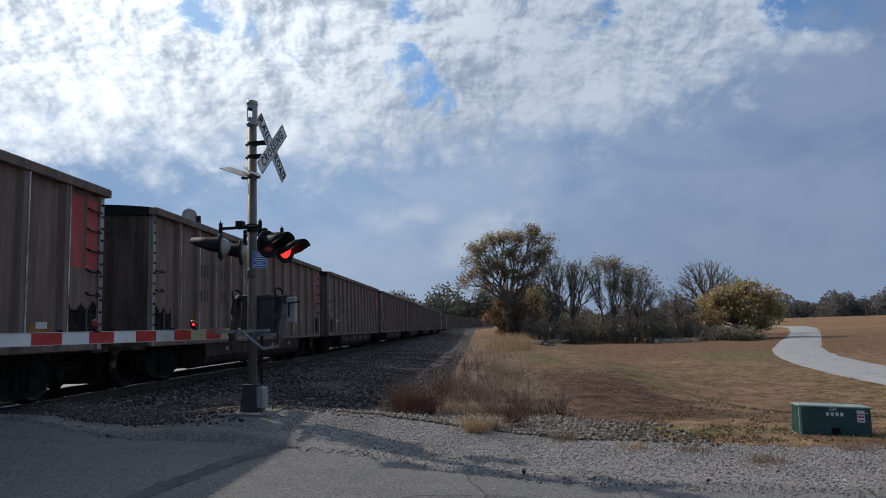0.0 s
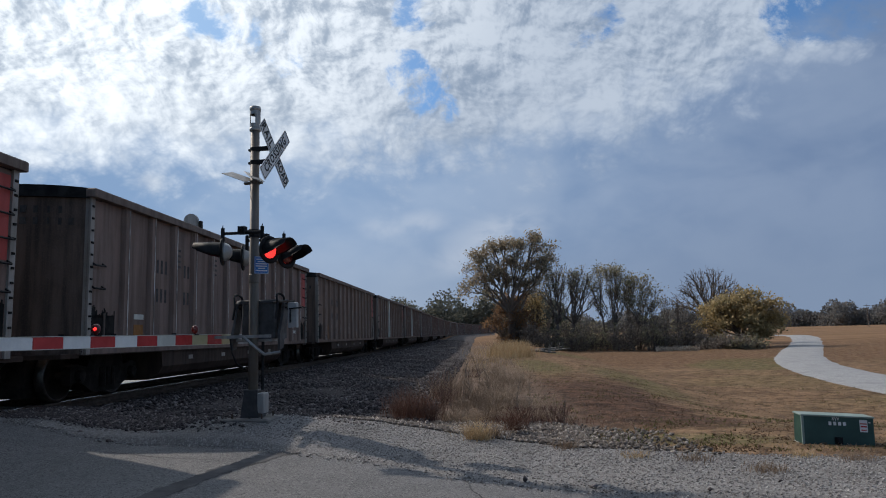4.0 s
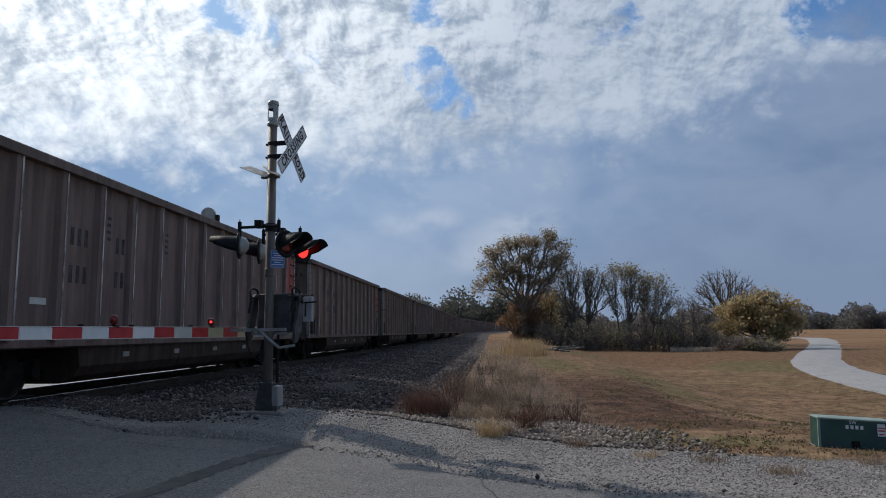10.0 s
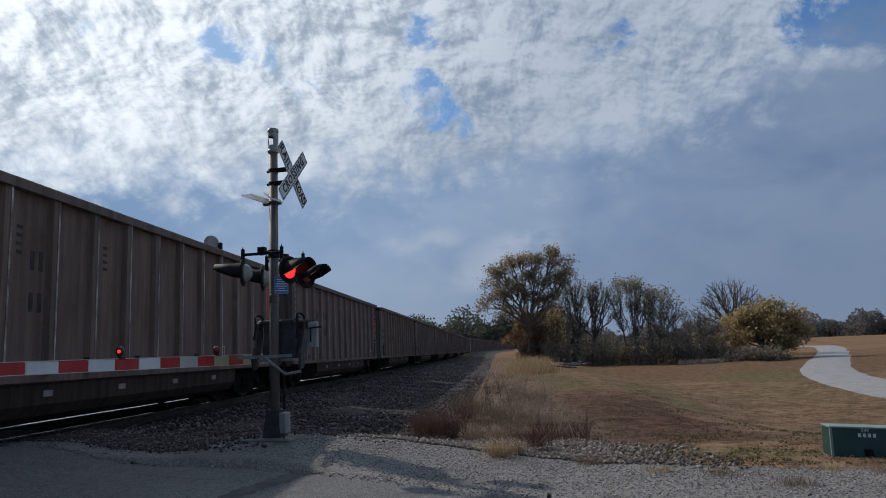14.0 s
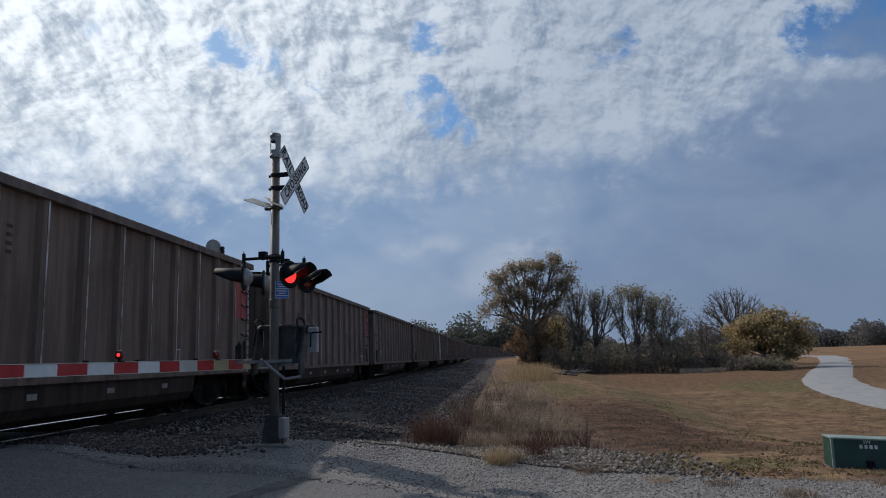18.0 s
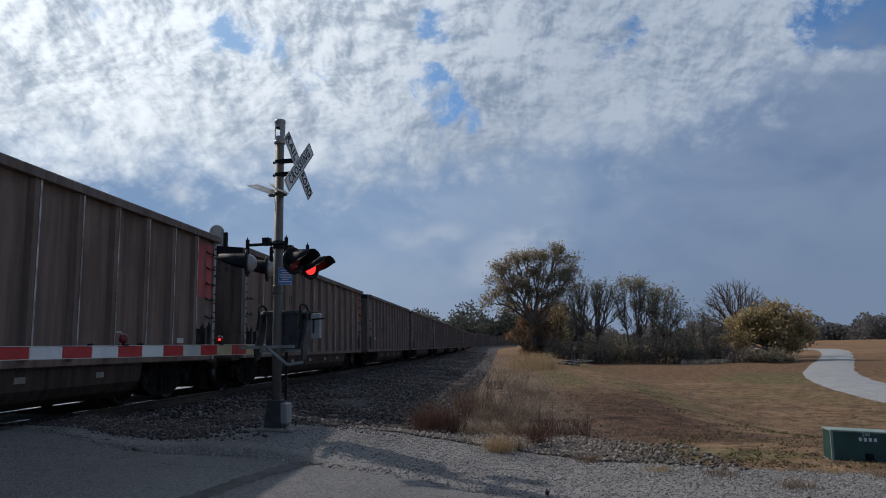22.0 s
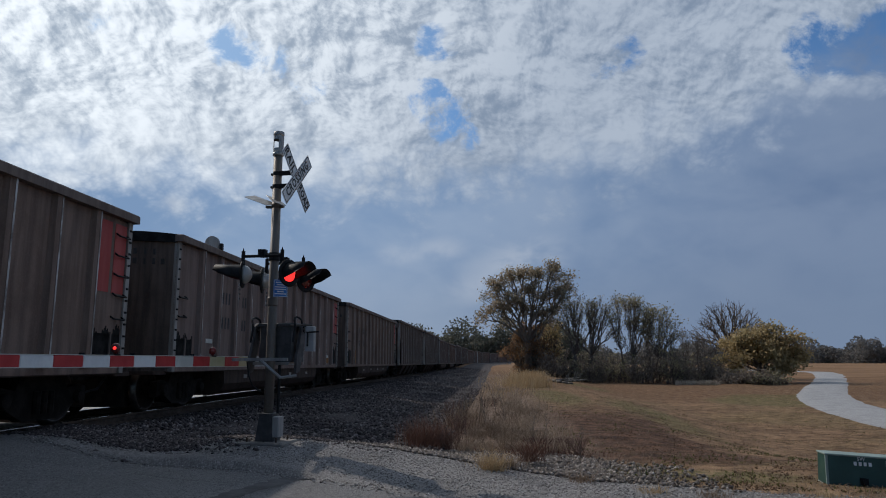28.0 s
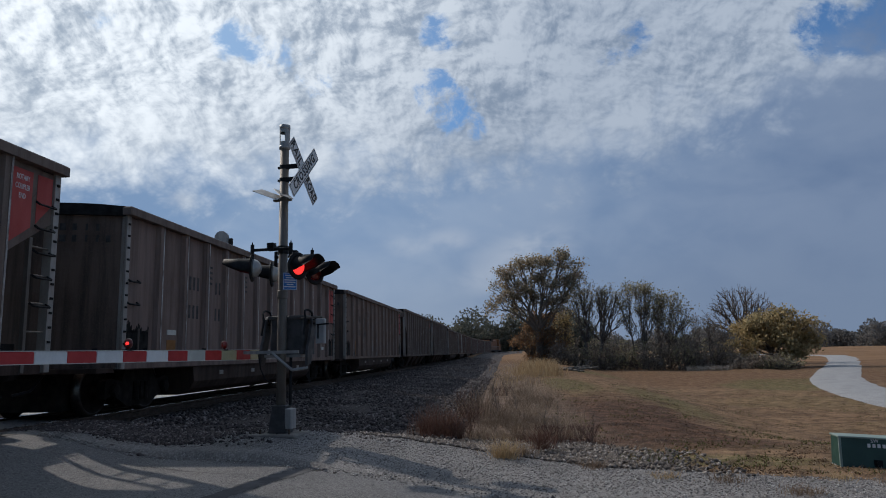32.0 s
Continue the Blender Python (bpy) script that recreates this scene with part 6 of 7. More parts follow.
def make_trees():
    # the big cottonwood that ends the track's view
    make_lobed_tree("cottonwood_tree", "tall spreading cottonwood with thin yellow-brown autumn leaves", *at_bearing(2.6, 90),
                    [(-5.1, 7.8, 1.3, 1.3), (-4.6, 10.8, 1.5, 1.4), (-2.6, 12.5, 1.8, 1.3), (-0.2, 13.1, 1.9, 1.2), (2.2, 13.5, 1.5, 1.2), (4.1, 13.7, 1.2, 1.5), (5.2, 12.0, 1.4, 1.6), (-1.3, 10.3, 2.0, 1.4),
                     (1.6, 11.0, 1.9, 1.4), (4.2, 9.6, 1.5, 1.5), (-3.0, 8.9, 1.5, 1.1), (0.6, 8.5, 1.6, 1.3), (2.9, 7.6, 1.3, 1.3), (-2.6, 6.3, 1.0, 0.8), (-4.0, 6.9, 0.9, 0.8)],
                    11, BARK, LEAF_BIG, 1500, 9, 0.19, 0.27, 4.6, tip=0.0155, bends=0.15, bare=0.12, clump=0.42)
    make_lobed_tree("cottonwood_tree", "small russet cottonwood at the wood's edge", *at_bearing(1.9, 91), [(0.0, 3.8, 2.2, 2.6), (1.8, 4.6, 2.0, 2.6), (-0.4, 5.6, 1.4, 1.5), (1.2, 1.6, 2.8, 1.4), (3.2, 2.6, 1.8, 2.0)],
                    12, BARK, LEAF_BROWN, 700, 8, 0.19, 0.28, 1.0, stems=2, bare=0.1, clump=0.45)
    make_lobed_tree("cottonwood_tree", "small amber cottonwood at the wood's edge", *at_bearing(4.5, 92), [(0.0, 4.6, 1.6, 2.4), (0.4, 6.4, 1.1, 1.3)],
                    15, BARK, LEAF_ORANGE, 240, 7, 0.18, 0.28, 1.6, bare=0.2)
    make_lobed_tree("bare_tree", "dark half-bare tree with a rounded twiggy crown", *at_bearing(6.7, 90), [(0.6, 9.4, 2.6, 1.8), (3.2, 9.0, 1.4, 1.7), (-1.4, 8.0, 1.6, 1.5), (1.8, 7.0, 1.8, 1.0), (4.0, 6.8, 1.0, 1.0), (-0.6, 6.0, 1.5, 0.9)],
                    13, DARK_BARK, LEAF_OLIVE, 1300, 3, 0.15, 0.28, 3.4, tip=0.0135, stems=2, bends=0.15, bare=0.55, clump=0.42)
    make_lobed_tree("slender_tree", "slender many-stemmed tree with thin olive leaves", *at_bearing(10.6, 90), [(-0.2, 10.0, 2.0, 1.1), (1.9, 9.0, 1.3, 1.1), (-2.0, 8.4, 1.2, 1.1), (0.2, 7.8, 1.6, 0.8), (2.4, 7.2, 1.0, 0.9), (-1.5, 6.2, 1.1, 0.8)],
                    21, DARK_BARK, LEAF_OLIVE, 640, 5, 0.16, 0.30, 3.6, tip=0.011, stems=3, bends=0.14, bare=0.15, clump=0.40)
    make_lobed_tree("slender_tree", "slender leaning tree with thin olive leaves", *at_bearing(12.5, 91), [(0.2, 8.6, 1.9, 1.0), (2.0, 7.7, 1.3, 1.0), (-1.3, 7.2, 1.1, 0.9), (2.3, 6.1, 1.0, 0.8), (0.3, 6.0, 1.4, 0.9)],
                    22, DARK_BARK, LEAF_OLIVE, 560, 5, 0.16, 0.30, 3.2, tip=0.011, stems=3, bends=0.14, bare=0.2, clump=0.40)
    for az, dist, h, w, seed in ((8.4, 93, 4.4, 1.9, 31), (13.5, 91, 7.3, 1.7, 32), (14.7, 94, 7.0, 1.8, 33), (15.7, 93, 6.8, 1.8, 34), (5.4, 95, 5.0, 1.8, 35), (9.2, 95, 4.2, 1.8, 36),
                                 (12.6, 96, 6.0, 1.9, 37), (16.8, 94, 6.4, 1.8, 38), (7.5, 96, 4.6, 1.8, 39), (3.6, 95, 6.6, 1.6, 40)):
        make_lobed_tree("bare_tree", "slim bare grey tree in the thicket", *at_bearing(az, dist), [(0, h * 0.80, w, h * 0.17), (w * 0.5, h * 0.62, w * 0.8, h * 0.16), (-w * 0.5, h * 0.55, w * 0.7, h * 0.15)],
                        seed, DARK_BARK, LEAF_OLIVE if seed == 32 else LEAF_GREY, 130, 2, 0.15, 0.28, h * 0.38, tip=0.012, stems=2, bends=0.13, bare=0.5, clump=0.35)
    make_lobed_tree("bare_tree", "broad leafless tree with a fan of fine twigs", *at_bearing(18.2, 104), [(0, 7.8, 4.2, 2.9), (-3.4, 6.0, 2.4, 2.0), (3.4, 6.4, 2.4, 2.0)],
                    41, BARK, None, 1500, 0, 0.1, 0.1, 3.2, tip=0.0165, bends=0.10)
    make_lobed_tree("maple_tree", "round maple with amber and olive autumn leaves", *at_bearing(20.2, 92),
                    [(0.2, 4.4, 3.4, 2.3), (3.3, 4.6, 1.8, 1.5), (-2.8, 3.2, 2.0, 2.2), (2.4, 2.6, 2.4, 1.5), (1.8, 5.8, 1.6, 1.1), (-1.4, 5.2, 1.6, 1.3)],
                    51, BARK, LEAF_ORANGE, 1100, 14, 0.24, 0.32, 1.3, tip=0.013, bare=0.10, clump=0.50)
    make_lobed_tree("bare_tree", "small bare tree beyond the train", *at_bearing(-5.1, 190), [(0, 7.4, 2.6, 2.2)], 61, DARK_BARK, None, 140, 0, 0.1, 0.1, 4.0, tip=0.04)
    # thicket below the trees
    rng = random.Random(5)
    looks = ((LEAF_OLIVE, "dull olive thicket shrub"), (LEAF_BROWN, "russet thicket shrub"), (LEAF_GREY, "grey leafless thicket shrub"))
    for i in range(46):
        az = 2.2 + i * 0.415 + rng.uniform(-0.2, 0.2)
        dist = rng.uniform(86, 95)
        kind = 1 if az < 4.0 and i % 2 else (0, 2, 2)[i % 3]
        h = rng.uniform(2.3, 5.0)
        if az > 17:
            dist, h = rng.uniform(83, 87), rng.uniform(1.0, 1.9)
        x, y = at_bearing(az, dist)
        make_lobed_tree("shrub", looks[kind][1] + " under the trees", x, y, [(0, h * 0.55, 1.3, h * 0.42), (0.6, h * 0.30, 1.5, h * 0.30)], 100 + i, DARK_BARK, looks[kind][0],
                        110, 6, 0.16, 0.28, h * 0.12, tip=0.016, stems=3, bare=0.15, category="shrub")


make_trees()


def make_woods():
    """Far woods: a ragged band of leafy and bare crowns, closed below."""
    g = np.random.default_rng(3)
    for label, az0, az1, dist, tall, count, per, size, mat in (
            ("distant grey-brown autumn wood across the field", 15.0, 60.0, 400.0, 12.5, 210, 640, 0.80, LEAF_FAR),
            ("dark green-grey wood behind the railway", -16.0, 6.5, 262.0, 17.5, 110, 620, 0.80, LEAF_WOODS),
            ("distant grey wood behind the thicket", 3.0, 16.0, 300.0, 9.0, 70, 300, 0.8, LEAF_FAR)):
        pts, sizes = [], []
        for i in range(count):
            az = az0 + (az1 - az0) * (i + g.uniform(-0.4, 0.4)) / count
            d = dist * g.uniform(0.97, 1.10)
            x, y = at_bearing(az, d)
            h = tall * g.uniform(0.62, 1.08) * (0.9 + 0.2 * math.sin(az * 1.7))
            r = h * g.uniform(0.28, 0.42)
            z0 = ground_height(x, y)
            u = g.normal(size=(per, 3))
            u /= np.linalg.norm(u, axis=1)[:, None]
            rad = g.uniform(0.35, 1.0, per) ** 0.5
            c = np.stack([x + u[:, 0] * rad * r, y + u[:, 1] * rad * r, z0 + h * 0.56 + u[:, 2] * rad * h * 0.46], 1)
            low = g.random(per) < 0.35
            c[low, 2] = z0 + g.uniform(0, h * 0.5, low.sum())
            c[low, 0] += g.normal(size=low.sum()) * r
            pts.append(c)
            sizes.append(size * g.uniform(0.5, 1.3, per))
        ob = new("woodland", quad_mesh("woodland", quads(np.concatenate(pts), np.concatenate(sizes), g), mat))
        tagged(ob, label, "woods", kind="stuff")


make_woods()


def blades(name, label, category, spots, height, width, mat, seed, lean=0.25, per=1, gather=0.0):
    """Upright grass or stems, each one bent blade of two quads."""
    g = np.random.default_rng(seed)
    k = len(spots)
    base = np.repeat(np.asarray(spots, float), per, axis=0)
    base[:, :2] += g.normal(size=(len(base), 2)) * gather
    h = height * g.uniform(0.45, 1.15, len(base))
    d = g.normal(size=(len(base), 2)) * lean
    a = g.uniform(0, 2 * math.pi, len(base))
    w = width * g.uniform(0.6, 1.3, len(base))
    s = np.stack([np.cos(a) * w, np.sin(a) * w, 0 * w], 1) * 0.5
    mid = base + np.stack([d[:, 0] * h * 0.35, d[:, 1] * h * 0.35, h * 0.55], 1)
    top = base + np.stack([d[:, 0] * h, d[:, 1] * h, h * (1 - 0.3 * (d ** 2).sum(1).clip(0, 1))], 1)
    v = np.empty((len(base), 8, 3))
    v[:, 0], v[:, 1], v[:, 2], v[:, 3] = base - s, base + s, mid + s * 0.8, mid - s * 0.8
    v[:, 4], v[:, 5], v[:, 6], v[:, 7] = mid - s * 0.8, mid + s * 0.8, top + s * 0.15, top - s * 0.15
    return tagged(new(name, quad_mesh(name, v.reshape(-1, 3), mat)), label, category, kind="stuff")


def on_ground(xy):
    return [(x, y, ground_height(x, y)) for x, y in xy]


def make_weeds():
    rng = random.Random(8)
    # brush of red-brown twigs at the ballast's foot
    spots = [(-1.40 + rng.gauss(0, 0.24), 13.9 + rng.gauss(0, 0.35)) for _ in range(800)]
    blades("twig_brush", "low red-brown twiggy brush beside the ballast", "brush", on_ground(spots), 0.60, 0.009, RED_TWIG, 1, 0.50)
    spots = [(0.7 + rng.gauss(0, 0.55), 13.0 + rng.gauss(0, 0.22)) for _ in range(520)]
    blades("twig_brush", "low red-brown weeds before the dry grass", "brush", on_ground(spots), 0.17, 0.009, RED_TWIG, 21, 0.9)
    spots = [(-0.80 + rng.gauss(0, 0.30), 18.0 + rng.gauss(0, 0.8)) for _ in range(260)]
    blades("weeds", "arching dry brown weeds along the track bank", "weeds", on_ground(spots), 0.75, 0.009, WEED, 2, 0.55)
    spots = []
    while len(spots) < 4200:
        x, y = rng.uniform(-0.9, 2.1), 13.2 + 13.0 * rng.random() ** 1.3
        if x - 0.10 * (y - 14) < -0.75 or noise.noise(Vector((x * 1.3, y * 0.5, 7.0))) < rng.uniform(-0.45, 0.1):
            continue
        if x > 1.3 + rng.gauss(0, 0.3):
            continue
        spots.append((x, y))
    blades("weeds", "matted pale dry grass on the track bank", "weeds", on_ground(spots), 0.29, 0.010, DRY_GRASS, 3, 0.85)
    spots = []
    while len(spots) < 1500:
        x, y = 0.55 + rng.gauss(0, 0.65), rng.uniform(24, 48)
        if noise.noise(Vector((x * 1.1, y * 0.3, 7.0))) > -0.15:
            spots.append((x, y))
    blades("weeds", "pale dry grass along the track bank", "weeds", on_ground(spots), 0.34, 0.018, DRY_GRASS, 4, 0.75)
    # tall straw-coloured grass further along
    for x, y, sx, sy, k in ((2.3, 51.0, 0.55, 2.2, 900), (1.4, 49.0, 0.45, 2.4, 420), (3.0, 53.0, 0.50, 1.8, 380)):
        spots = [(x + rng.gauss(0, sx), y + rng.gauss(0, sy)) for _ in range(k)]
        blades("tall_grass", "clump of tall straw-coloured grass on the bank", "tall grass", on_ground(spots), 1.15, 0.03, STRAW, int(x * 10 + 40), 0.30)
    spots = [(0.4 + rng.gauss(0, 0.8), rng.uniform(34, 70)) for _ in range(380)]
    blades("tall_grass", "straw-coloured grass strip along the ballast", "tall grass", on_ground(spots), 0.40, 0.03, STRAW, 6, 0.35)
    # reeds in front of the thicket
    spots = []
    while len(spots) < 520:
        x, y = at_bearing(rng.uniform(14.0, 17.6), rng.uniform(83.0, 86.0))
        if noise.noise(Vector((x * 0.9, y * 0.9, 4.0))) > rng.uniform(-0.05, 0.3):
            spots.append((x, y))
    blades("reeds", "pale reeds in front of the thicket", "reeds", on_ground(spots), 0.6, 0.08, REED, 9, 0.3)
    # a tuft on the gravel and dead clumps along its edge
    for x, y, h, k, mat in ((-0.12, 10.25, 0.34, 260, STRAW), (0.15, 10.6, 0.26, 160, WEED), (2.55, 8.75, 0.13, 110, WEED), (3.15, 8.05, 0.12, 150, WEED), (1.9, 9.0, 0.12, 90, STRAW),
                            (4.4, 8.6, 0.12, 120, WEED), (5.0, 8.3, 0.10, 100, STRAW), (1.1, 9.8, 0.16, 120, WEED), (3.9, 8.9, 0.10, 120, STRAW), (0.5, 11.6, 0.42, 200, RED_TWIG)):
        spots = [(x + rng.gauss(0, 0.10), y + rng.gauss(0, 0.09), apron_height(x, y) - 0.01) for _ in range(k)]
        blades("grass_tuft", "small dry grass tuft on the gravel edge", "grass tuft", spots, h, 0.008, mat, int(x * 100 + 500), 0.75)
    # short turf
    spots = []
    while len(spots) < 16000:
        y = 8.6 + 26 * rng.random() ** 1.6
        x = rng.uniform(0.8, 4 + y * 0.75)
        if y < along(GRAVEL_FAR, x) - 0.2:
            continue
        if ((x - 4.2) / 3.4) ** 2 + ((y - 19.0) / 7.0) ** 2 + 3.0 * noise.noise(Vector((x * 0.5, y, 3.0))) < 1.3 and rng.random() < 0.85:
            continue
        spots.append((x, y))
    blades("turf", "short dry November turf", "grass", on_ground(spots[:10500]), 0.060, 0.012, DRY_GRASS, 12, 0.9)
    spots = []
    while len(spots) < 15000:
        y = 9.5 + 36 * rng.random() ** 1.5
        x = rng.uniform(1.2, 4 + y * 0.72)
        if y > along(GRAVEL_FAR, x) and noise.noise(Vector((x * 1.1, y * 0.8, 9.0))) > rng.uniform(-0.3, 0.35):
            spots.append((x, y))
    blades("turf", "dark dead stubble and leaf litter in the lawn", "grass", on_ground(spots), 0.040, 0.024, LITTER, 14, 1.6)
    green = [p for p in spots if noise.noise(Vector((p[0] * 0.4, p[1] * 0.4, 2.0))) > 0.05]
    blades("turf", "patches of green turf", "grass", on_ground(green), 0.06, 0.014, material("green_blade", build_leaf((0.07, 0.10, 0.025), (0.11, 0.12, 0.035), (0.16, 0.15, 0.05))), 13, 0.8)


make_weeds()


def make_bushes():
    """Bare twiggy bushes on the bank."""
    rng = random.Random(31)
    for i, (x, y, h, w, mat, n) in enumerate(((-1.62, 14.1, 0.82, 0.30, TWIG, 260), (-1.30, 13.8, 0.66, 0.34, TWIG, 260), (-0.98, 13.6, 0.52, 0.34, TWIG, 220), (-1.10, 17.9, 0.95, 0.45, TWIG, 230),
                                              (-0.62, 18.3, 0.98, 0.48, TAN_TWIG, 220), (-0.85, 16.6, 0.60, 0.40, TWIG, 180), (-0.42, 14.6, 0.45, 0.34, TAN_TWIG, 200), (-0.15, 16.4, 0.66, 0.42, TAN_TWIG, 200),
                                              (0.25, 15.8, 0.56, 0.46, TAN_TWIG, 200), (0.70, 14.9, 0.46, 0.42, TAN_TWIG, 190), (0.15, 13.6, 0.28, 0.36, TAN_TWIG, 150), (0.80, 13.1, 0.22, 0.42, TWIG, 150),
                                              (1.35, 12.9, 0.18, 0.38, TWIG, 120), (0.30, 20.0, 0.70, 0.55, TAN_TWIG, 190), (0.95, 21.5, 0.50, 0.55, TAN_TWIG, 160), (0.55, 25.0, 0.60, 0.55, TAN_TWIG, 150),
                                              (-0.35, 27.0, 0.60, 0.60, TWIG, 140))):
        make_lobed_tree("bush", "bare red-brown twiggy bush on the bank" if mat is TWIG else "dry tan branching weed bush on the bank", x, y,
                        [(0, h * 0.62, w, h * 0.42), (rng.uniform(-0.1, 0.1), h * 0.35, w * 0.9, h * 0.30)], 300 + i, mat, None, n, 0, 0.1, 0.1, h * 0.06, tip=0.0028, stems=4, category="bush")


make_bushes()


def make_sapling(x, y, h, seed, label, mat):
    """A thin bare weed stalk with side twigs."""
    rng = random.Random(seed)
    shape = Shape()
    p, d = Vector((0, 0, 0)), Vector((rng.gauss(0, 0.1), rng.gauss(0, 0.1), 1)).normalized()
    for i in range(7):
        q = p + d * (h / 7)
        shape.tube(p, q, 0.011 * (1 - i / 9), 0.011 * (1 - (i + 1) / 9), 4, 0, False)
        for _ in range(3):
            a, t = rng.uniform(0, 6.3), radians(rng.uniform(28, 60))
            e = Vector((math.cos(a) * math.sin(t), math.sin(a) * math.sin(t), math.cos(t)))
            r = q + e * h * rng.uniform(0.12, 0.3) * (1 - i / 10)
            shape.tube(q, r, 0.005, 0.003, 3, 0, False)
            for _ in range(2):
                s = r + Vector((rng.gauss(0, 1), rng.gauss(0, 1), rng.uniform(0.2, 1))).normalized() * h * 0.08
                shape.tube(r, s, 0.003, 0.002, 3, 0, False)
        p, d = q, (d + Vector((rng.gauss(0, 0.08), rng.gauss(0, 0.08), 0.05))).normalized()
    ob = new("weed_stalk", shape.data("weed_stalk", mat))
    ob.matrix_basis = pose(x, y, ground_height(x, y) - 0.02)
    tagged(ob, label, "weed stalk")


for k, (wx, wy, wh) in enumerate(((-0.52, 18.4, 1.25), (-0.30, 17.6, 1.0), (0.62, 13.4, 0.75), (-0.95, 18.6, 1.05), (0.95, 14.6, 0.62), (-1.45, 14.0, 0.85), (0.2, 19.0, 0.95), (1.5, 13.2, 0.45), (-0.1, 24.5, 1.0))):
    make_sapling(wx, wy, wh, 70 + k, "bare branching weed stalk on the bank", PALE_BARK if k in (0, 3) else BARK)


def stones(name, label, spots, size, mat, seed, flat=0.65):
    """Loose angular stones, each a squashed eight-sided lump."""
    g = np.random.default_rng(seed)
    k = len(spots)
    base = np.asarray(spots, float)
    corners = np.array([(1, 0, 0), (-1, 0, 0), (0, 1, 0), (0, -1, 0), (0, 0, 1), (0, 0, -1)], float)
    r = size * g.uniform(0.45, 1.35, (k, 1, 1))
    v = corners[None] * r * g.uniform(0.6, 1.3, (k, 6, 1)) + g.normal(size=(k, 6, 3)) * r * 0.18
    a = g.uniform(0, 6.3, k)
    c, s = np.cos(a)[:, None], np.sin(a)[:, None]
    t = g.normal(size=k)[:, None] * 0.5
    x = v[:, :, 0] * c - v[:, :, 1] * s
    y = v[:, :, 0] * s + v[:, :, 1] * c
    z = v[:, :, 2] * flat + x * t * 0.5
    v = np.stack([x, y, z], 2) + base[:, None, :]
    tri = np.array([(0, 2, 4), (2, 1, 4), (1, 3, 4), (3, 0, 4), (2, 0, 5), (1, 2, 5), (3, 1, 5), (0, 3, 5)])
    faces = (tri[None] + 6 * np.arange(k)[:, None, None]).reshape(-1)
    mesh = bpy.data.meshes.new(name)
    mesh.vertices.add(6 * k)
    mesh.vertices.foreach_set("co", v.astype(np.float32).ravel())
    mesh.loops.add(len(faces))
    mesh.loops.foreach_set("vertex_index", faces.astype(np.int32))
    mesh.polygons.add(8 * k)
    mesh.polygons.foreach_set("loop_start", np.arange(0, 24 * k, 3, dtype=np.int32))
    mesh.update(calc_edges=True)
    mesh.materials.append(mat)
    return tagged(new(name, mesh), label, "stones", kind="stuff")


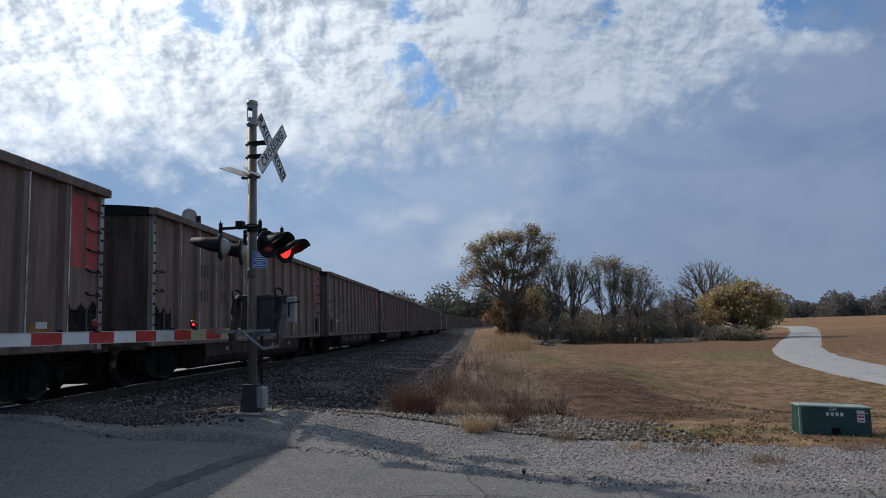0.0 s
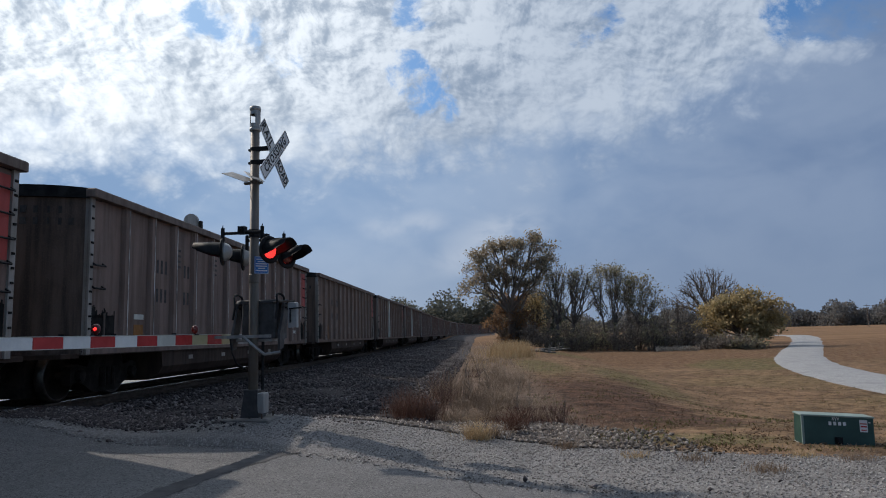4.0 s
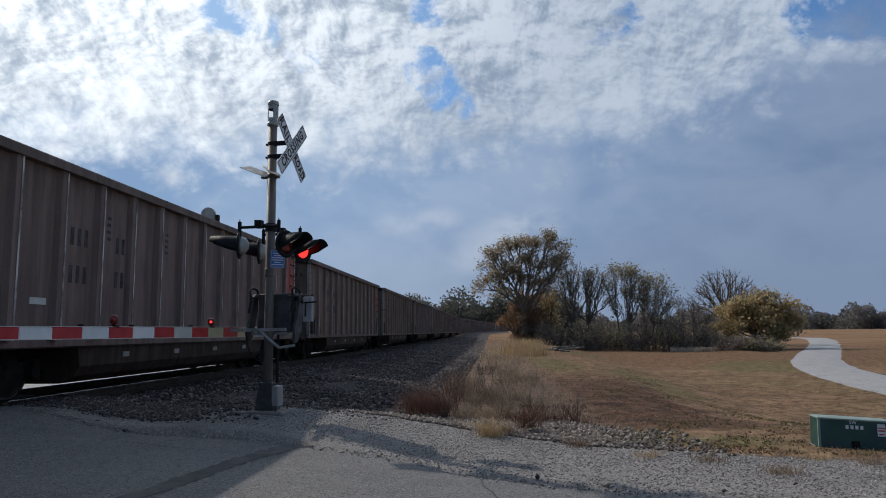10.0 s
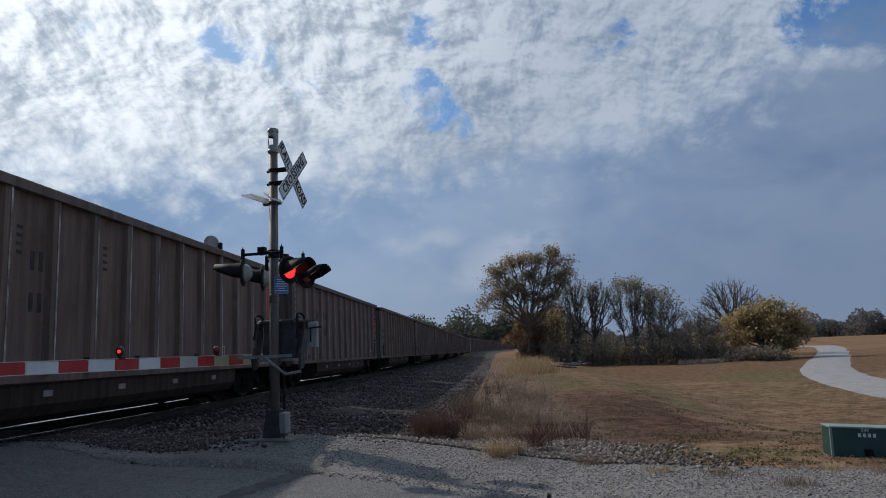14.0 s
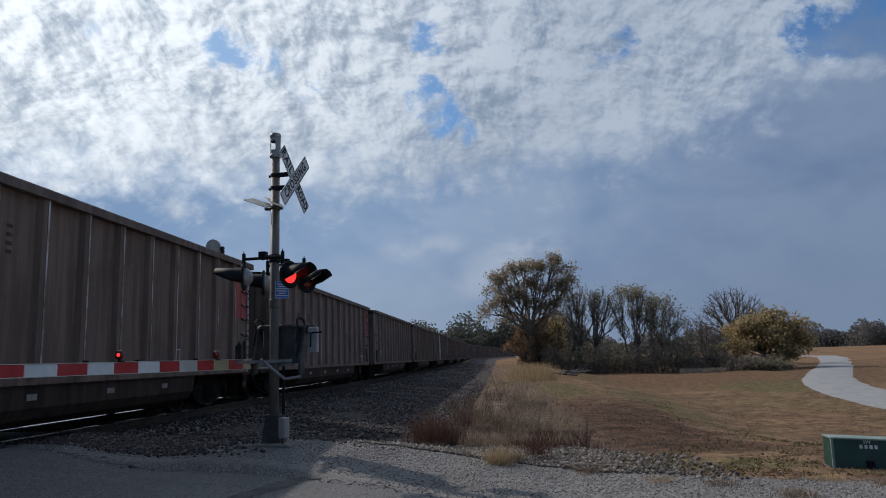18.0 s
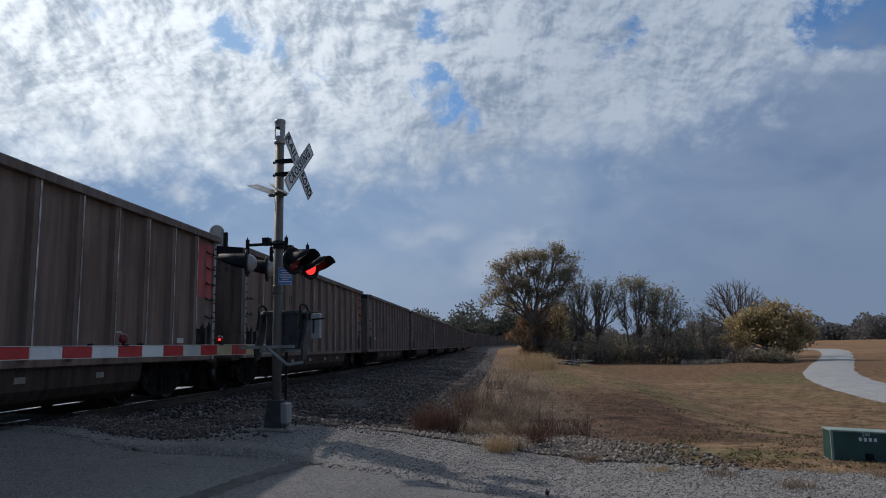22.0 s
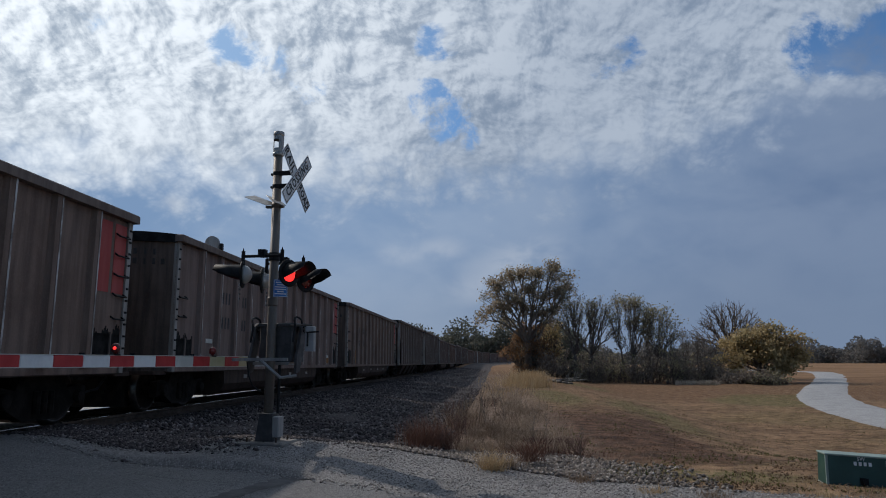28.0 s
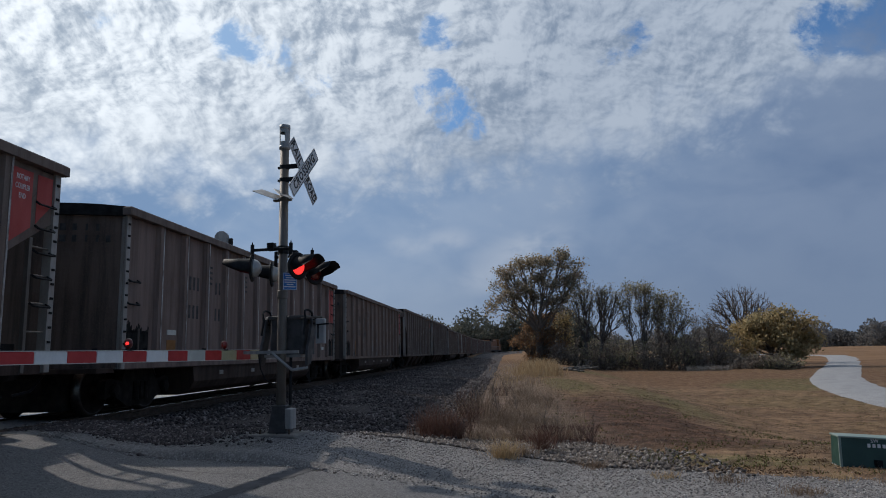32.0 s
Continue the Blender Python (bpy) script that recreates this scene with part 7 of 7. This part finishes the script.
def make_stones():
    rng = random.Random(17)
    spots = []
    while len(spots) < 26000:
        y = 10.3 + 34 * rng.random() ** 1.5
        o = rng.uniform(0.9, 7.2)
        x = TRACK_X + o
        if y < along(GRAVEL_FAR, x) - 0.4:
            continue
        z = (0.41 if o < 1.9 else ground_height(x, y) + 0.07)
        spots.append((x, y, z + rng.uniform(-0.01, 0.02)))
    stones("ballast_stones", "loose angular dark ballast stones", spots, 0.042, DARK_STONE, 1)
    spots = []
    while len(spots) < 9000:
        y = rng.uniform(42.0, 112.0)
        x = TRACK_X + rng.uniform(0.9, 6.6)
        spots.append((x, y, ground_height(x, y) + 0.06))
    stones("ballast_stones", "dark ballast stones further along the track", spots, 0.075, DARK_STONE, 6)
    spots = []
    while len(spots) < 26000:
        x = rng.uniform(-6.6, 7.5)
        a, b = along(ROAD_EDGE, x) - 0.5, along(GRAVEL_FAR, x)
        y = a + (b - a) * rng.random() ** 0.8
        if rng.random() > 1.1 - 0.6 * (y - a) / (b - a) and y < a + 0.6:
            continue
        spots.append((x, y, (apron_height(x, y) if y > a + 0.5 else road_height(x) + 0.014) + 0.002))
    stones("gravel_stones", "loose pale gravel on the shoulder", spots, 0.0135, STONE, 2)
    # dark ballast strewn over the shoulder beside the rails
    spots = []
    while len(spots) < 10000:
        x = rng.triangular(-7.6, -1.6, -5.6)
        a, b = along(ROAD_EDGE, x), along(GRAVEL_FAR, x)
        y = b - (b - a) * rng.random() ** 1.5 * (1.0 if x < -4.2 else 0.45)
        if y < a + 0.15 or rng.random() < smooth(x, -4.6, -1.8) * 0.75:
            continue
        spots.append((x, y, apron_height(x, y) + 0.004))
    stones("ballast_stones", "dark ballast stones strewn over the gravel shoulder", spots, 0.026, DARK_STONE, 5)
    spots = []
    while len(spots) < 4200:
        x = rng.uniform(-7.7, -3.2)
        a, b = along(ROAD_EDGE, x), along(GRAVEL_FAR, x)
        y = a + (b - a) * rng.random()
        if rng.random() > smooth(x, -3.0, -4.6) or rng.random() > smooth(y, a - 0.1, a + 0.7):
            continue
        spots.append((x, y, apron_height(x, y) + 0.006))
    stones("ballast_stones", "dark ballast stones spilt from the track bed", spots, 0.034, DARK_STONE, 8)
    # a low bank of broken rock between the apron and the weeds
    spots = []
    while len(spots) < 9500:
        x = rng.uniform(-2.5, 3.0)
        a = along(GRAVEL_FAR, x) - 0.25
        y = a + (13.5 - a) * rng.random()
        if y > 13.5 - 1.7 * smooth(x, 0.6, 2.6) + rng.gauss(0, 0.2) or rng.random() < 0.75 * smooth(x, 0.9, 2.8):
            continue
        spots.append((x, y, max(ground_height(x, y), apron_height(x, y) if y < a + 0.5 else -9) + 0.015))
    stones("rubble", "low bank of pale broken rock by the weeds", spots, 0.034, RUBBLE, 3, 0.75)
    spots = [(x, y, road_height(x) + 0.02) for x, y in ((-5.45, 9.15), (-4.35, 8.95), (-4.9, 8.9), (-2.1, 8.2), (1.1, 7.3), (2.2, 7.1), (0.4, 7.5), (3.0, 7.4))]
    stones("loose_stones", "few dark stones lying on the asphalt edge", spots, 0.045, DARK_STONE, 4)


make_stones()

# ---- things by the road ----


def make_cabinet():
    """The low utility enclosure, a little out of plumb."""
    x, y = 4.99, 10.33
    root = tagged(new("utility_cabinet"), "low dark green utility cabinet leaning slightly on the lawn", "utility cabinet")
    root.matrix_basis = pose(x, y, ground_height(x, y) - 0.03, 0, 3.0, -8)
    w, d, h = 0.465, 0.20, 0.44
    body = Shape()
    body.hexa([(-w, -d, 0.0), (w, -d, 0.0), (w, d, 0.0), (-w, d, 0.0)], [(-w, -d + 0.05, h - 0.03), (w, -d + 0.05, h - 0.03), (w, d, h - 0.03), (-w, d, h - 0.03)])
    shell = part("body", body, GREEN_PAINT, root, "dark green steel shell")
    lid = Shape().box(-w - 0.015, w + 0.015, -d + 0.03, d + 0.015, h - 0.03, h - 0.008, 0, 0.006)
    part("lid", lid, GREEN_LIGHT, root, "pale green lid")
    part("corner_strip", Shape().hexa([(-w - 0.006, -d - 0.006, 0), (-w + 0.025, -d - 0.006, 0), (-w + 0.025, -d + 0.02, 0), (-w - 0.006, -d + 0.02, 0)],
                                      [(-w - 0.006, -d + 0.044, h - 0.03), (-w + 0.025, -d + 0.044, h - 0.03), (-w + 0.025, -d + 0.07, h - 0.03), (-w - 0.006, -d + 0.07, h - 0.03)]), GREEN_LIGHT, root)
    part("base_rim", Shape().box(-w - 0.02, w + 0.02, -d - 0.02, d + 0.02, -0.06, 0.015), CONCRETE, root, "concrete pad under the cabinet")
    tilt = math.degrees(math.atan2(0.05, h - 0.03))
    face = Matrix.Translation((0, -d + 0.025, h / 2)) @ pose(0, 0, 0, 90 - tilt, 0, 0)
    writing("SW", 0.075, WHITE_SHEET, face @ Matrix.Translation((-0.02, 0.165, 0.002)), root, "lettering", 0.9)
    for i in range(4):
        a = -0.115 + i * 0.062
        part("number_bar", Shape().box(a, a + 0.038, 0.075, 0.125, 0.001, 0.004).moved(face), WHITE_SHEET, root, "white painted mark")
    label = part("warning_label", Shape().box(0.285, 0.385, 0.0, 0.165, 0.001, 0.004).moved(face), WHITE_SHEET, root, "white and red warning label")
    part("label_band", Shape().box(0.29, 0.38, 0.105, 0.12, 0.004, 0.006).box(0.295, 0.375, 0.065, 0.085, 0.004, 0.006).box(0.30, 0.37, 0.02, 0.035, 0.004, 0.006).moved(face), RED_SHEET, label)
    part("small_tag", Shape().box(0.40, 0.425, 0.125, 0.14, 0.001, 0.004).moved(face), WHITE_SHEET, root)
    lock = Shape().box(-0.05, 0.05, -0.175, -0.085, 0.001, 0.02)
    lock.tube((0, -0.13, 0.02), (0, -0.13, 0.045), 0.03, None, 10)
    part("padlock_recess", lock.moved(face), BLACK, root, "black lock recess")


make_cabinet()


def make_block_signal():
    """A hooded railway signal seen above the train, on the far side of the track."""
    x, y = -12.6, 29.2
    root = tagged(new("railway_signal"), "grey hooded railway block signal beyond the track", "railway signal")
    root.matrix_basis = pose(x, y, ground_height(x, y), 0, 0, 0)
    top = 7.20 - ground_height(x, y)
    part("post", Shape().lathe([(0.10, 0), (0.09, top - 1.3)], 12), GALV, root, "grey steel post")
    part("footing", Shape().box(-0.3, 0.3, -0.3, 0.3, -0.2, 0.15, 0, 0.03), CONCRETE, root)
    out = [(-0.31, top - 1.35), (0.31, top - 1.35)]
    for i in range(11):
        a = radians(i * 18)
        out.append((0.31 * math.cos(a), top - 0.31 + 0.31 * math.sin(a)))
    head = part("backing_shield", Shape().slab(out, -0.16, 0.02), GALV, root, "round-topped grey shield")
    part("case", Shape().box(-0.20, 0.20, 0.02, 0.30, top - 1.2, top - 0.22, 0, 0.04), GALV_DARK, head)
    for z in (top - 0.42, top - 0.90):
        hood = Shape().lathe([(0.15, 0.30), (0.16, 0.66), (0.148, 0.66), (0.13, 0.31)], 16, 0, "y").moved(Matrix.Translation((0, 0, z)))
        part("lamp_hood", hood, BLACK, head)
    part("side_box", Shape().box(0.33, 0.46, -0.08, 0.10, top - 1.1, top - 0.32, 0, 0.02), BLACK, root, "narrow dark relay box")
    ladder = Shape()
    for s in (-0.18, 0.18):
        ladder.tube((s, 0.35, 0), (s, 0.35, top - 1.2), 0.02, None, 5)
    for i in range(16):
        ladder.tube((-0.18, 0.35, 0.3 + i * 0.3), (0.18, 0.35, 0.3 + i * 0.3), 0.012, None, 5)
    part("ladder", ladder, GALV_DARK, root)


make_block_signal()


def make_pole():
    x, y = at_bearing(28.7, 300)
    root = tagged(new("utility_pole"), "far wooden utility pole with a crossarm", "utility pole")
    root.matrix_basis = pose(x, y, ground_height(x, y) - 0.2)
    part("shaft", Shape().lathe([(0.17, 0), (0.11, 8.6)], 8), POLE_WOOD, root)
    part("crossarm", Shape().box(-1.2, 1.2, -0.06, 0.06, 7.9, 8.05), POLE_WOOD, root)
    for k in (-1.1, -0.5, 0.5, 1.1):
        part("insulator", Shape().lathe([(0.05, 8.05), (0.06, 8.12), (0.03, 8.22)], 8).moved(Matrix.Translation((k, 0, 0))), GREY_PAINT, root)


make_pole()


def make_log():
    rng = random.Random(4)
    for k in range(5):
        x, y = at_bearing(4.1 + 0.25 * k, 64 + rng.uniform(-1, 1))
        shape = Shape()
        p = Vector((0, 0, 0.16))
        d = Vector((1, rng.uniform(-0.5, 0.5), rng.uniform(-0.05, 0.2))).normalized()
        r = 0.15
        for i in range(5):
            q = p + d * 0.5
            shape.tube(p, q, r, r * 0.85, 8)
            p, r = q, r * 0.85
            d = (d + Vector((rng.gauss(0, 0.15), rng.gauss(0, 0.15), rng.gauss(0, 0.06)))).normalized()
        shape.tube(p - d * 0.8, p - d * 0.8 + Vector((0.2, 0.1, 0.7)), 0.05, 0.02, 6)
        ob = new("fallen_log", shape.data("fallen_log", PALE_BARK, True))
        ob.matrix_basis = pose(x, y, ground_height(x, y) - 0.04, 0, 0, rng.uniform(-30, 30))
        tagged(ob, "bleached fallen log at the wood's edge", "log")


make_log()

motions()
